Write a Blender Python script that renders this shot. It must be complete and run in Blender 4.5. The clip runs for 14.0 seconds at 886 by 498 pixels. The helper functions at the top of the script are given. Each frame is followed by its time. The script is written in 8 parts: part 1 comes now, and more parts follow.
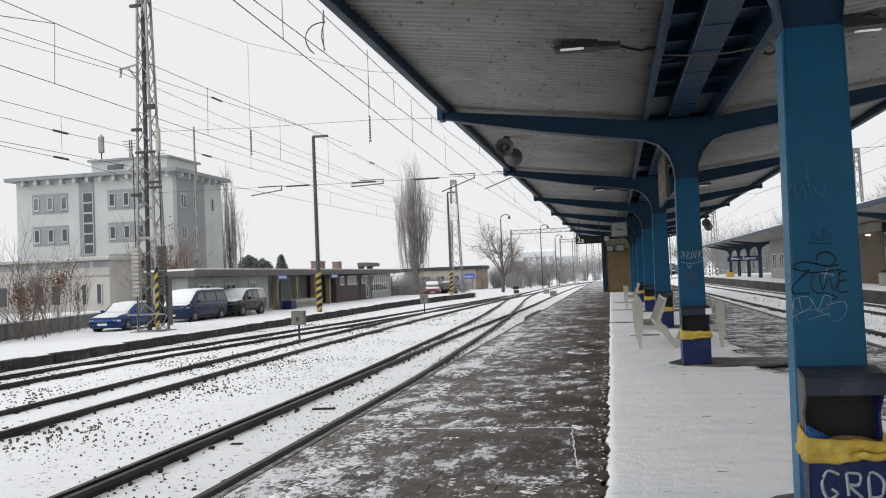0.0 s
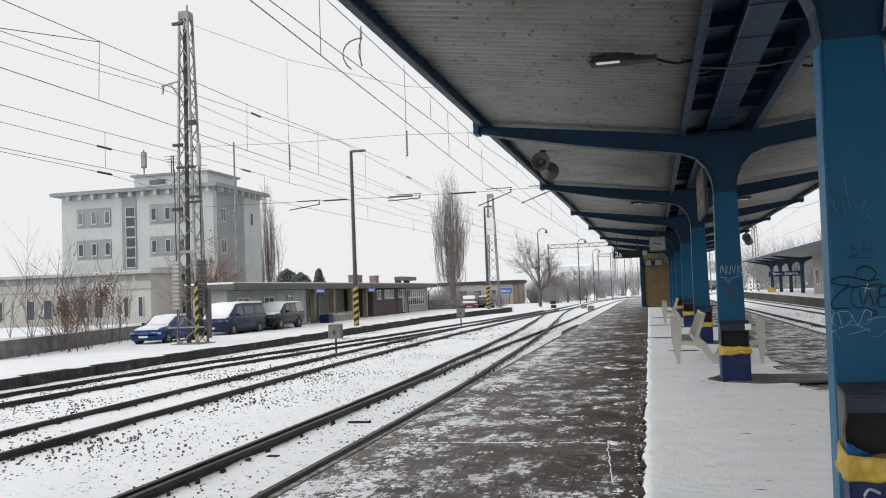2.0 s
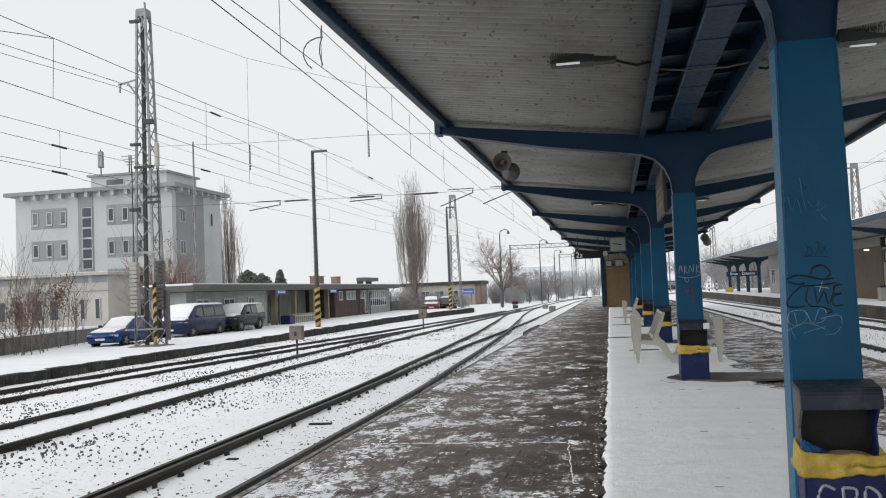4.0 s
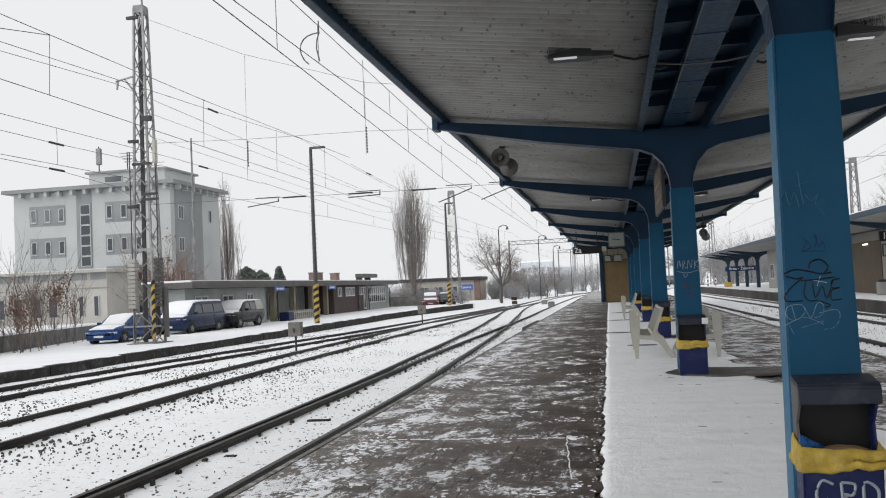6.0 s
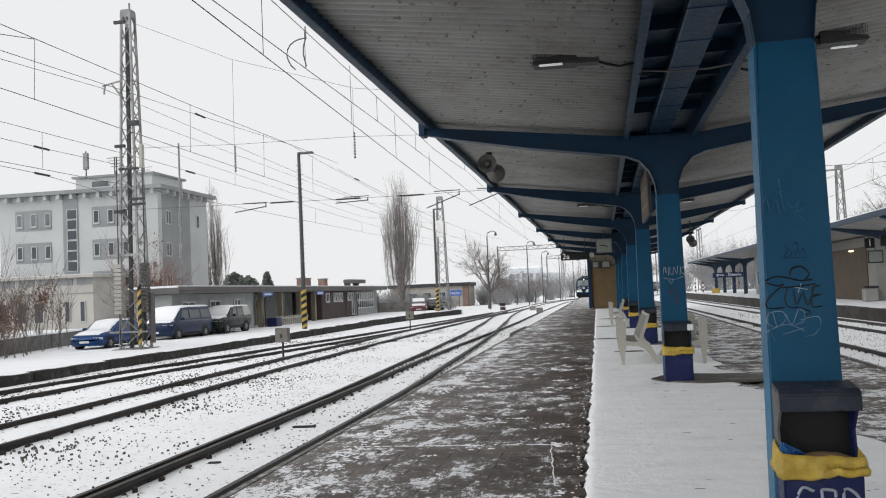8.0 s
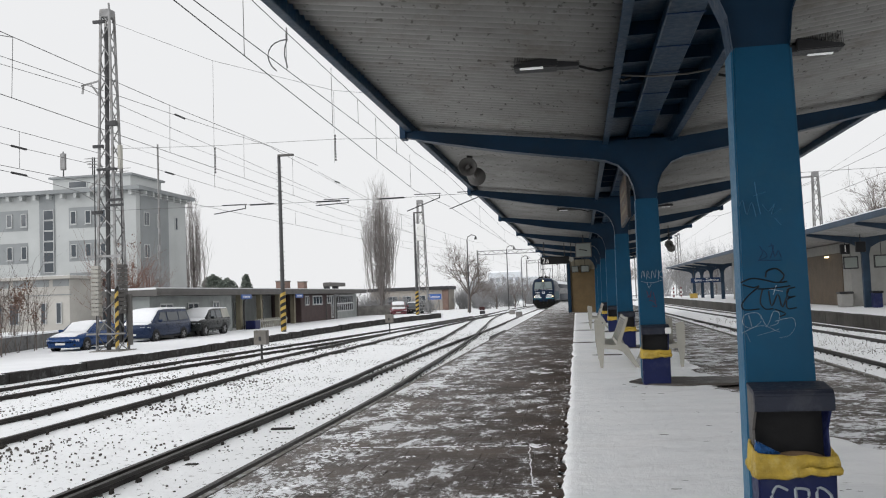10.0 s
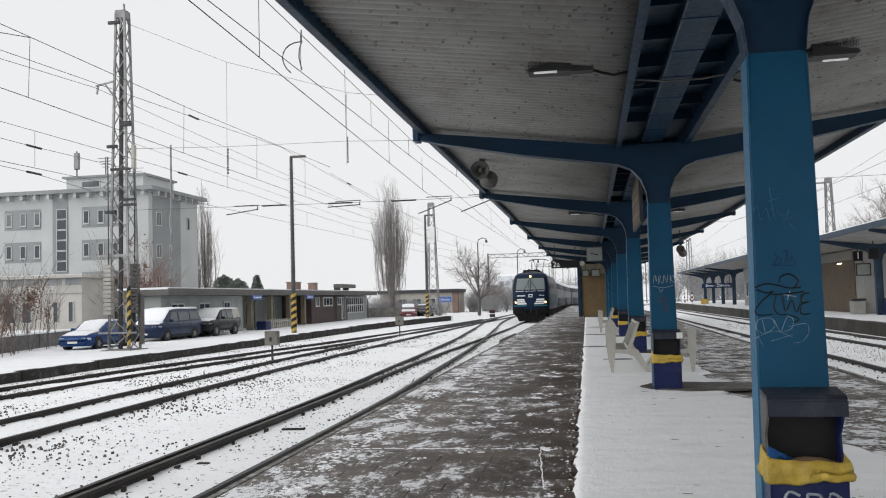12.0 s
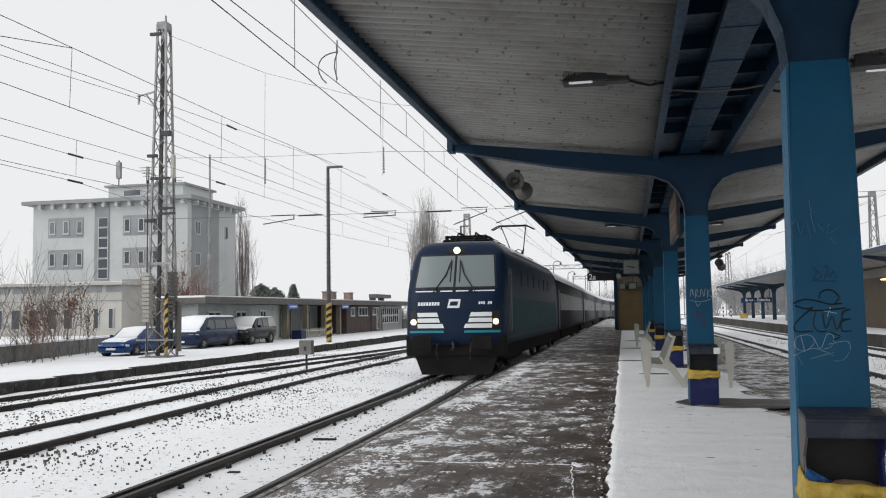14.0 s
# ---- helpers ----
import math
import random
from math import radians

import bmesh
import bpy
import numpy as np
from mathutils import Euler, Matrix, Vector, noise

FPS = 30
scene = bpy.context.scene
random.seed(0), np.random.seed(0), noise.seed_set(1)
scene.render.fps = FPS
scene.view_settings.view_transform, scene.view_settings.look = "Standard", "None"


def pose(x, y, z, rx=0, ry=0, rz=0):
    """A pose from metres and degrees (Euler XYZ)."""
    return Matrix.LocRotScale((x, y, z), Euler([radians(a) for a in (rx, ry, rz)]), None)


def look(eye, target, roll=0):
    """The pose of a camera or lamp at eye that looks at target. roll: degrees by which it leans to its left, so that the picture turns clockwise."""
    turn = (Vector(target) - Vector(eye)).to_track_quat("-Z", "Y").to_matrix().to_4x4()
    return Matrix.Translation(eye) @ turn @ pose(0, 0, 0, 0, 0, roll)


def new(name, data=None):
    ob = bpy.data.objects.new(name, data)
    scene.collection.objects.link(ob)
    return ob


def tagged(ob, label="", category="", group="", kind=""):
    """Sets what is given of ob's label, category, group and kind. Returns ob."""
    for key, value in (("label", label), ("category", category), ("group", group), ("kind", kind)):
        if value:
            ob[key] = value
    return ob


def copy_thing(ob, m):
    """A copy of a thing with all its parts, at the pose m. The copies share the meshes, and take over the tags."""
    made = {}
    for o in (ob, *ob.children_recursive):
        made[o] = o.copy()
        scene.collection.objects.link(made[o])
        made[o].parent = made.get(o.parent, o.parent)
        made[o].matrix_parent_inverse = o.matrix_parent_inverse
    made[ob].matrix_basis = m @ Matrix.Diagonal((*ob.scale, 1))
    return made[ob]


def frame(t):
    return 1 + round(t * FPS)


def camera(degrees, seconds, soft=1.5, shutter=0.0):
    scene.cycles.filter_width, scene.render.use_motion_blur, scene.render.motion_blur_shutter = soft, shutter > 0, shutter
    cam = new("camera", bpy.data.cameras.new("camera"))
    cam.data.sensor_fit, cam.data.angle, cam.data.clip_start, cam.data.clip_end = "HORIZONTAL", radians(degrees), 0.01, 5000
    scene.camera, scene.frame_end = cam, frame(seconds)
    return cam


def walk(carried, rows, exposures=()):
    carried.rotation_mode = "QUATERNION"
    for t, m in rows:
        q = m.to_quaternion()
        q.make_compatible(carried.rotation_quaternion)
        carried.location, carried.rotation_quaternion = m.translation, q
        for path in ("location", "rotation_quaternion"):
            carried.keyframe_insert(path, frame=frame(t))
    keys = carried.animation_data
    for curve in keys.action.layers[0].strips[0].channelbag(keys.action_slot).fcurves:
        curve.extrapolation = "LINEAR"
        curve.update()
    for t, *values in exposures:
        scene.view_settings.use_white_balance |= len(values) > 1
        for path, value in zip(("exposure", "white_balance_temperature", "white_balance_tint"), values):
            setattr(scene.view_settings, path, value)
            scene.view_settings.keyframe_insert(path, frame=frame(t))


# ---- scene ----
cam = camera(53.7, 14.0, soft=1.1)

PATH = [
    (0, (-0.051, -0.131, 1.558), (-0.435, 1.831, 1.621), -2.4),
    (0.5, (-0.031, -0.112, 1.566), (-0.397, 1.852, 1.645), -3.1),
    (1, (-0.028, -0.105, 1.554), (-0.428, 1.852, 1.639), -3.4),
    (1.5, (-0.047, -0.122, 1.554), (-0.493, 1.826, 1.642), -3.1),
    (2, (-0.028, -0.142, 1.551), (-0.493, 1.801, 1.65), -2.2),
    (2.5, (0.005, -0.098, 1.558), (-0.428, 1.851, 1.67), -1.9),
    (3, (-0.023, -0.127, 1.546), (-0.417, 1.831, 1.649), -1.8),
    (5.5, (-0.016, -0.077, 1.546), (-0.398, 1.884, 1.638), -2.7),
    (6, (-0.011, -0.081, 1.544), (-0.39, 1.881, 1.632), -2.6),
    (6.5, (0.001, -0.062, 1.544), (-0.37, 1.901, 1.645), -2.6),
    (7, (0.018, -0.058, 1.546), (-0.341, 1.907, 1.648), -2.5),
    (9.5, (0.029, -0.074, 1.532), (-0.312, 1.894, 1.629), -2.7),
    (10, (0.029, -0.085, 1.522), (-0.279, 1.889, 1.629), -2.2),
    (10.5, (0.019, -0.076, 1.516), (-0.272, 1.899, 1.626), -1.8),
    (11, (0.003, -0.1242, 1.514), (-0.294, 1.852, 1.62), -1.4),
    (11.5, (0.004, -0.122, 1.519), (-0.303, 1.851, 1.627), -1.4),
    (12, (0.009, -0.118, 1.518), (-0.322, 1.851, 1.632), -1.6),
    (12.5, (0.01, -0.099, 1.511), (-0.352, 1.864, 1.63), -1.2),
    (13, (0.011, -0.088, 1.511), (-0.367, 1.872, 1.628), -0.9),
    (13.5, (0.024, -0.073, 1.521), (-0.357, 1.886, 1.651), -0.8),
    (14, (0.038, -0.027, 1.522), (-0.373, 1.925, 1.663), -0.9),
]
walk(cam, [(t, look(e, g, r)) for t, e, g, r in PATH])


# ---- world and light ----
world = bpy.data.worlds.new("overcast")
scene.world = world
world.use_nodes = True
wt = world.node_tree
wt.nodes.clear()
w_out = wt.nodes.new("ShaderNodeOutputWorld")
w_bg = wt.nodes.new("ShaderNodeBackground")
w_sky = wt.nodes.new("ShaderNodeTexSky")
w_sky.sky_type = "NISHITA"
w_sky.sun_disc = False
w_sky.sun_elevation, w_sky.sun_rotation = radians(27), radians(230)
w_sky.air_density, w_sky.dust_density = 1.0, 4.0
w_scale = wt.nodes.new("ShaderNodeMix")
w_scale.data_type, w_scale.blend_type = "RGBA", "MIX"
w_scale.inputs["Factor"].default_value = 0.985
w_scale.inputs["B"].default_value = (7.15, 7.2, 7.3, 1)
wt.links.new(w_sky.outputs[0], w_scale.inputs["A"])
wt.links.new(w_scale.outputs["Result"], w_bg.inputs["Color"])
w_bg.inputs["Strength"].default_value = 0.12
wt.links.new(w_bg.outputs[0], w_out.inputs[0])
sun_data = bpy.data.lights.new("sun", "SUN")
sun_data.energy, sun_data.angle, sun_data.color = 1.6, radians(50), (0.98, 0.985, 1)
sun = new("sun", sun_data)
sun.matrix_world = look((-72, -40, 44), (0, 20, 0))


# ---- materials ----
def mix_rgb(nt, kind, fac, a, b):
    n = nt.nodes.new("ShaderNodeMix")
    n.data_type, n.blend_type = "RGBA", kind
    for sock, v in ((n.inputs["Factor"], fac), (n.inputs["A"], a), (n.inputs["B"], b)):
        if isinstance(v, (int, float)):
            sock.default_value = v
        elif isinstance(v, tuple):
            sock.default_value = (*v[:3], 1)
        else:
            nt.links.new(v, sock)
    return n.outputs["Result"]


def noise_fac(nt, co, scale, detail=4, lo=0.3, hi=0.7, stretch=None, rough=0.6):
    if stretch:
        mp = nt.nodes.new("ShaderNodeMapping")
        mp.inputs["Scale"].default_value = stretch
        nt.links.new(co, mp.inputs["Vector"])
        co = mp.outputs[0]
    n = nt.nodes.new("ShaderNodeTexNoise")
    n.inputs["Scale"].default_value, n.inputs["Detail"].default_value = scale, detail
    n.inputs["Roughness"].default_value = rough
    nt.links.new(co, n.inputs["Vector"])
    r = nt.nodes.new("ShaderNodeMapRange")
    r.inputs["From Min"].default_value, r.inputs["From Max"].default_value = lo, hi
    nt.links.new(n.outputs["Fac"], r.inputs["Value"])
    return r.outputs[0]


def math_node(nt, op, a, b=0.0):
    n = nt.nodes.new("ShaderNodeMath")
    n.operation = op
    for sock, v in zip(n.inputs, (a, b)):
        if isinstance(v, (int, float)):
            sock.default_value = v
        else:
            nt.links.new(v, sock)
    return n.outputs[0]


def start_mat(name, moving=False):
    m = bpy.data.materials.new(name)
    m.use_nodes = True
    nt = m.node_tree
    bsdf = nt.nodes["Principled BSDF"]
    if moving:
        co = nt.nodes.new("ShaderNodeTexCoord").outputs["Object"]
    else:
        co = nt.nodes.new("ShaderNodeNewGeometry").outputs["Position"]
    return m, nt, bsdf, co


def add_bump(nt, bsdf, height, strength, dist=0.02):
    b = nt.nodes.new("ShaderNodeBump")
    b.inputs["Strength"].default_value, b.inputs["Distance"].default_value = strength, dist
    nt.links.new(height, b.inputs["Height"])
    nt.links.new(b.outputs[0], bsdf.inputs["Normal"])


def mat(name, col, rough=0.7, metal=0.0, var=0.18, scale=1.5, fine=30, bump=0.2, dirt=None, dirt_amount=0.0, moving=False, spread=0.0, spec=0.25):
    """Colour with two scales of variation, stains of a second colour, fine relief; spread: difference from piece to piece."""
    m, nt, bsdf, co = start_mat(name, moving)
    lo = tuple(c * (1 - var) for c in col)
    hi = tuple(min(1, c * (1 + var)) for c in col)
    c = mix_rgb(nt, "MIX", noise_fac(nt, co, scale), lo, hi)
    f = noise_fac(nt, co, fine, 6)
    c = mix_rgb(nt, "MULTIPLY", 0.5, c, mix_rgb(nt, "MIX", f, (1 - var,) * 3, (1, 1, 1)))
    if dirt:
        d = math_node(nt, "MULTIPLY", noise_fac(nt, co, scale * 2.3, 8, 0.5, 0.72, rough=0.7), dirt_amount)
        c = mix_rgb(nt, "MIX", d, c, dirt)
    if spread:
        rnd = nt.nodes.new("ShaderNodeObjectInfo").outputs["Random"]
        r = nt.nodes.new("ShaderNodeMapRange")
        r.inputs["To Min"].default_value, r.inputs["To Max"].default_value = 1 - spread, 1
        nt.links.new(rnd, r.inputs["Value"])
        c = mix_rgb(nt, "MULTIPLY", 1.0, c, r.outputs[0])
    nt.links.new(c, bsdf.inputs["Base Color"])
    rr = nt.nodes.new("ShaderNodeMapRange")
    rr.inputs["To Min"].default_value, rr.inputs["To Max"].default_value = max(0.02, rough - 0.1), min(1, rough + 0.1)
    nt.links.new(f, rr.inputs["Value"])
    nt.links.new(rr.outputs[0], bsdf.inputs["Roughness"])
    bsdf.inputs["Metallic"].default_value = metal
    bsdf.inputs["Specular IOR Level"].default_value = spec
    if bump:
        add_bump(nt, bsdf, f, bump, 0.01)
    return m


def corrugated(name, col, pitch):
    """Fibre-cement sheet: the shading of the waves is painted in as dark bands, water stains lie over it."""
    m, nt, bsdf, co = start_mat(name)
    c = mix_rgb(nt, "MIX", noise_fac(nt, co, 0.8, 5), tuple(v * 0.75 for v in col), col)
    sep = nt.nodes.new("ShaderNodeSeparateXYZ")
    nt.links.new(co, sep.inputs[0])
    # dark bands at the sheet pitch put the corrugation's shade into the colour
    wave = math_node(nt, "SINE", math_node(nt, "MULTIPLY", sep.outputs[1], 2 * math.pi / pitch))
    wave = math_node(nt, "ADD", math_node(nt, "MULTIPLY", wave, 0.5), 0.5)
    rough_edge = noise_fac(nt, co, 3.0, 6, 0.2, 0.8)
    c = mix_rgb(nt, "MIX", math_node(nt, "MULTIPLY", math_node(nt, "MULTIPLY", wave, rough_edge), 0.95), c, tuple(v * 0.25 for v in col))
    spots = noise_fac(nt, co, 13, 4, 0.62, 0.67)
    c = mix_rgb(nt, "MIX", math_node(nt, "MULTIPLY", spots, 0.7), c, (0.05, 0.045, 0.04))
    stain = math_node(nt, "MULTIPLY", noise_fac(nt, co, 1.4, 9, 0.5, 0.7, None, 0.72), 0.6)
    c = mix_rgb(nt, "MIX", stain, c, (0.16, 0.14, 0.12))
    nt.links.new(c, bsdf.inputs["Base Color"])
    bsdf.inputs["Roughness"].default_value = 0.85
    add_bump(nt, bsdf, noise_fac(nt, co, 30, 5), 0.15, 0.01)
    return m


def plain(name, col, rough=0.5, metal=0.0, glow=0.0, spec=0.5):
    m, nt, bsdf, co = start_mat(name)
    bsdf.inputs["Base Color"].default_value = (*col, 1)
    bsdf.inputs["Roughness"].default_value = rough
    bsdf.inputs["Metallic"].default_value = metal
    bsdf.inputs["Specular IOR Level"].default_value = spec
    if glow:
        bsdf.inputs["Emission Color"].default_value = (*col, 1)
        bsdf.inputs["Emission Strength"].default_value = glow
    return m


def snowy(name, under, amount_lo, amount_hi, scale, stretch, rough_under=0.45, spread=0.0, under2=None):
    """A surface with snow lying on it in patches."""
    m, nt, bsdf, co = start_mat(name)
    big = noise_fac(nt, co, scale, 8, 0.25, 0.75, stretch, 0.75)
    small = noise_fac(nt, co, scale * 5, 6, 0.25, 0.75, stretch, 0.75)
    cover = noise_fac(nt, co, 0.45, 3, 0.25, 0.75)
    k = math_node(nt, "ADD", math_node(nt, "MULTIPLY", big, 0.55), math_node(nt, "MULTIPLY", small, 0.45))
    k = math_node(nt, "ADD", k, math_node(nt, "MULTIPLY", cover, 0.26))
    edge = nt.nodes.new("ShaderNodeMapRange")
    edge.interpolation_type = "SMOOTHSTEP"
    edge.inputs["From Min"].default_value, edge.inputs["From Max"].default_value = amount_lo, amount_hi
    nt.links.new(k, edge.inputs["Value"])
    k = edge.outputs[0]
    grain = noise_fac(nt, co, 55, 6)
    dark = tuple(c * 0.6 for c in under)
    base = mix_rgb(nt, "MIX", grain, dark, under)
    base = mix_rgb(nt, "MIX", noise_fac(nt, co, 0.9, 5, 0.4, 0.65), base, under2 or under)
    if spread:
        rnd = nt.nodes.new("ShaderNodeObjectInfo").outputs["Random"]
        r = nt.nodes.new("ShaderNodeMapRange")
        r.inputs["To Min"].default_value, r.inputs["To Max"].default_value = 1 - spread, 1
        nt.links.new(rnd, r.inputs["Value"])
        base = mix_rgb(nt, "MULTIPLY", 1.0, base, r.outputs[0])
    frost = math_node(nt, "MULTIPLY", noise_fac(nt, co, 3.0, 8, 0.45, 0.75, stretch), 0.2)
    base = mix_rgb(nt, "MIX", frost, base, (0.62, 0.62, 0.63))
    c = mix_rgb(nt, "MIX", k, base, (0.84, 0.85, 0.87))
    nt.links.new(c, bsdf.inputs["Base Color"])
    r = nt.nodes.new("ShaderNodeMapRange")
    r.inputs["To Min"].default_value, r.inputs["To Max"].default_value = rough_under, 0.85
    nt.links.new(k, r.inputs["Value"])
    nt.links.new(r.outputs[0], bsdf.inputs["Roughness"])
    h = math_node(nt, "ADD", math_node(nt, "MULTIPLY", k, 1.0), math_node(nt, "MULTIPLY", grain, 0.12))
    bsdf.inputs["Specular IOR Level"].default_value = 0.15
    add_bump(nt, bsdf, h, 0.6, 0.02)
    return m


def snow_mat(name, speck_lo, speck_hi, speck_scale, dirt=(0.10, 0.09, 0.08), tone=(0.86, 0.87, 0.885)):
    """Snow with darker grit showing through."""
    m, nt, bsdf, co = start_mat(name)
    soft = noise_fac(nt, co, 0.7, 4)
    c = mix_rgb(nt, "MIX", soft, tuple(v * 0.93 for v in tone), tone)
    sp = noise_fac(nt, co, speck_scale, 3, speck_lo, speck_hi, None, 0.5)
    area = noise_fac(nt, co, 0.35, 3, 0.3, 0.6)
    c = mix_rgb(nt, "MIX", math_node(nt, "MULTIPLY", sp, area), c, dirt)
    nt.links.new(c, bsdf.inputs["Base Color"])
    bsdf.inputs["Roughness"].default_value = 0.8
    h = math_node(nt, "ADD", noise_fac(nt, co, 6, 5), math_node(nt, "MULTIPLY", noise_fac(nt, co, 60, 4), 0.3))
    add_bump(nt, bsdf, h, 0.35, 0.03)
    return m


def paving(name, col, pale):
    """Wet brown slabs under a thin broken film of frost, with ragged patches of snow."""
    m, nt, bsdf, co = start_mat(name)
    broad = noise_fac(nt, co, 0.55, 3, 0.3, 0.7)
    patch = noise_fac(nt, co, 2.3, 12, 0.3, 0.7, (1.25, 0.75, 1), 0.8)
    fine = noise_fac(nt, co, 15, 10, 0.3, 0.7, (1.3, 0.6, 1), 0.8)
    k = math_node(nt, "ADD", math_node(nt, "MULTIPLY", patch, 0.62), math_node(nt, "MULTIPLY", fine, 0.38))
    k = math_node(nt, "ADD", k, math_node(nt, "MULTIPLY", math_node(nt, "SUBTRACT", broad, 0.5), 0.22))

    # the strip beside the trodden snow is walked barer than the platform edge
    sep = nt.nodes.new("ShaderNodeSeparateXYZ")
    nt.links.new(co, sep.inputs[0])
    k = math_node(nt, "ADD", k, math_node(nt, "MULTIPLY", math_node(nt, "ADD", sep.outputs[0], 1.8), -0.045))

    def ramp(lo, hi, amount):
        e = nt.nodes.new("ShaderNodeMapRange")
        e.interpolation_type = "SMOOTHSTEP"
        e.inputs["From Min"].default_value, e.inputs["From Max"].default_value = lo, hi
        e.inputs["To Max"].default_value = amount
        nt.links.new(k, e.inputs["Value"])
        return e.outputs[0]

    grain = noise_fac(nt, co, 70, 6)
    base = mix_rgb(nt, "MIX", grain, tuple(c * 0.55 for c in col), col)
    base = mix_rgb(nt, "MIX", noise_fac(nt, co, 1.1, 6, 0.42, 0.62, (0.6, 1, 1)), base, pale)
    rnd = nt.nodes.new("ShaderNodeObjectInfo").outputs["Random"]
    r = nt.nodes.new("ShaderNodeMapRange")
    r.inputs["To Min"].default_value = 0.8
    nt.links.new(rnd, r.inputs["Value"])
    base = mix_rgb(nt, "MULTIPLY", 1.0, base, r.outputs[0])
    base = mix_rgb(nt, "MIX", ramp(0.4, 0.56, 0.2), base, (0.55, 0.55, 0.55))
    solid = ramp(0.565, 0.595, 1.0)
    c = mix_rgb(nt, "MIX", solid, base, (0.85, 0.86, 0.88))
    nt.links.new(c, bsdf.inputs["Base Color"])
    rr = nt.nodes.new("ShaderNodeMapRange")
    rr.inputs["To Min"].default_value, rr.inputs["To Max"].default_value = 0.5, 0.85
    nt.links.new(solid, rr.inputs["Value"])
    nt.links.new(rr.outputs[0], bsdf.inputs["Roughness"])
    bsdf.inputs["Specular IOR Level"].default_value = 0.2
    add_bump(nt, bsdf, math_node(nt, "ADD", solid, math_node(nt, "MULTIPLY", grain, 0.15)), 0.55, 0.015)
    return m


def trodden(name):
    """Packed snow, greyer where feet have gone, with thin dirty streaks."""
    m, nt, bsdf, co = start_mat(name)
    c = mix_rgb(nt, "MIX", noise_fac(nt, co, 0.9, 6, 0.35, 0.65), (0.9, 0.915, 0.925), (0.97, 0.975, 0.98))
    streak = math_node(nt, "MULTIPLY", noise_fac(nt, co, 2.2, 9, 0.55, 0.7, (0.4, 1.3, 1), 0.75), 0.4)
    c = mix_rgb(nt, "MIX", streak, c, (0.58, 0.57, 0.56))
    spot = math_node(nt, "MULTIPLY", noise_fac(nt, co, 7, 6, 0.66, 0.72, (0.5, 1, 1), 0.7), 0.55)
    c = mix_rgb(nt, "MIX", spot, c, (0.3, 0.28, 0.26))
    nt.links.new(c, bsdf.inputs["Base Color"])
    bsdf.inputs["Roughness"].default_value = 0.8
    h = math_node(nt, "ADD", noise_fac(nt, co, 5, 7), math_node(nt, "MULTIPLY", noise_fac(nt, co, 45, 5), 0.35))
    add_bump(nt, bsdf, h, 0.4, 0.03)
    return m


M_SNOW = snow_mat("snow", 0.70, 0.78, 9)
M_BALLAST = snow_mat("snow_on_ballast", 0.63, 0.70, 11, (0.10, 0.09, 0.08), (0.89, 0.9, 0.91))
M_SNOWCAP = mat("fresh_snow", (0.87, 0.88, 0.90), 0.8, var=0.04, scale=2, fine=25, bump=0.25)
M_SNOWCAP_MOVING = mat("fresh_snow_on_train", (0.8, 0.82, 0.85), 0.8, var=0.06, scale=2, fine=25, bump=0.25, moving=True)
M_PAVER = paving("wet_paving_with_snow", (0.066, 0.045, 0.033), (0.115, 0.088, 0.070))
M_PACKED = trodden("trodden_snow")
M_SLUSH = snowy("slushy_paving", (0.078, 0.062, 0.051), 0.60, 0.70, 2.4, (0.9, 0.9, 1), 0.6, 0.0, (0.17, 0.145, 0.125))
M_COPING = mat("wet_coping_concrete", (0.15, 0.14, 0.125), 0.7, var=0.3, scale=2.5, dirt=(0.7, 0.71, 0.73), dirt_amount=0.8)
M_CONCRETE = mat("old_concrete", (0.24, 0.23, 0.215), 0.85, var=0.25, dirt=(0.08, 0.075, 0.07), dirt_amount=0.7)
M_OLDWALL = mat("dark_stained_concrete", (0.19, 0.19, 0.185), 0.85, var=0.35, dirt=(0.035, 0.03, 0.028), dirt_amount=0.8)
M_DARKWALL = mat("dark_stone_edge", (0.032, 0.03, 0.028), 0.85, var=0.35, dirt=(0.6, 0.6, 0.62), dirt_amount=0.12)
M_RAIL = mat("rail_steel", (0.045, 0.04, 0.037), 0.5, 0.5, var=0.3, bump=0.1)
M_CLIP = mat("rail_clip_iron", (0.05, 0.045, 0.04), 0.8, 0.3, var=0.3)
M_STONE = mat("ballast_stone", (0.11, 0.1, 0.09), 0.9, var=0.4, fine=12)
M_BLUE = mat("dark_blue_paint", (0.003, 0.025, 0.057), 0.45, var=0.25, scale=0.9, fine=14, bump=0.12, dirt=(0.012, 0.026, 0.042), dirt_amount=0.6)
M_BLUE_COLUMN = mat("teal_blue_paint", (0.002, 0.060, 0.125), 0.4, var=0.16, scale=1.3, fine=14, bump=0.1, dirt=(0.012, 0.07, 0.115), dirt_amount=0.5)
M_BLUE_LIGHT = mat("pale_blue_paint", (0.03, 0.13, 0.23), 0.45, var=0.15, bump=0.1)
M_BLUE_DULL = mat("dull_grey_blue_paint", (0.022, 0.042, 0.07), 0.5, var=0.25, bump=0.12)
M_BLUE_DARK = mat("navy_paint", (0.010, 0.030, 0.085), 0.5, var=0.25, bump=0.12)
M_BIN = mat("navy_bin_paint", (0.010, 0.016, 0.075), 0.42, var=0.25, bump=0.12, dirt=(0.05, 0.06, 0.1), dirt_amount=0.5)
M_BLACK = mat("black_plastic", (0.012, 0.012, 0.013), 0.5, var=0.2)
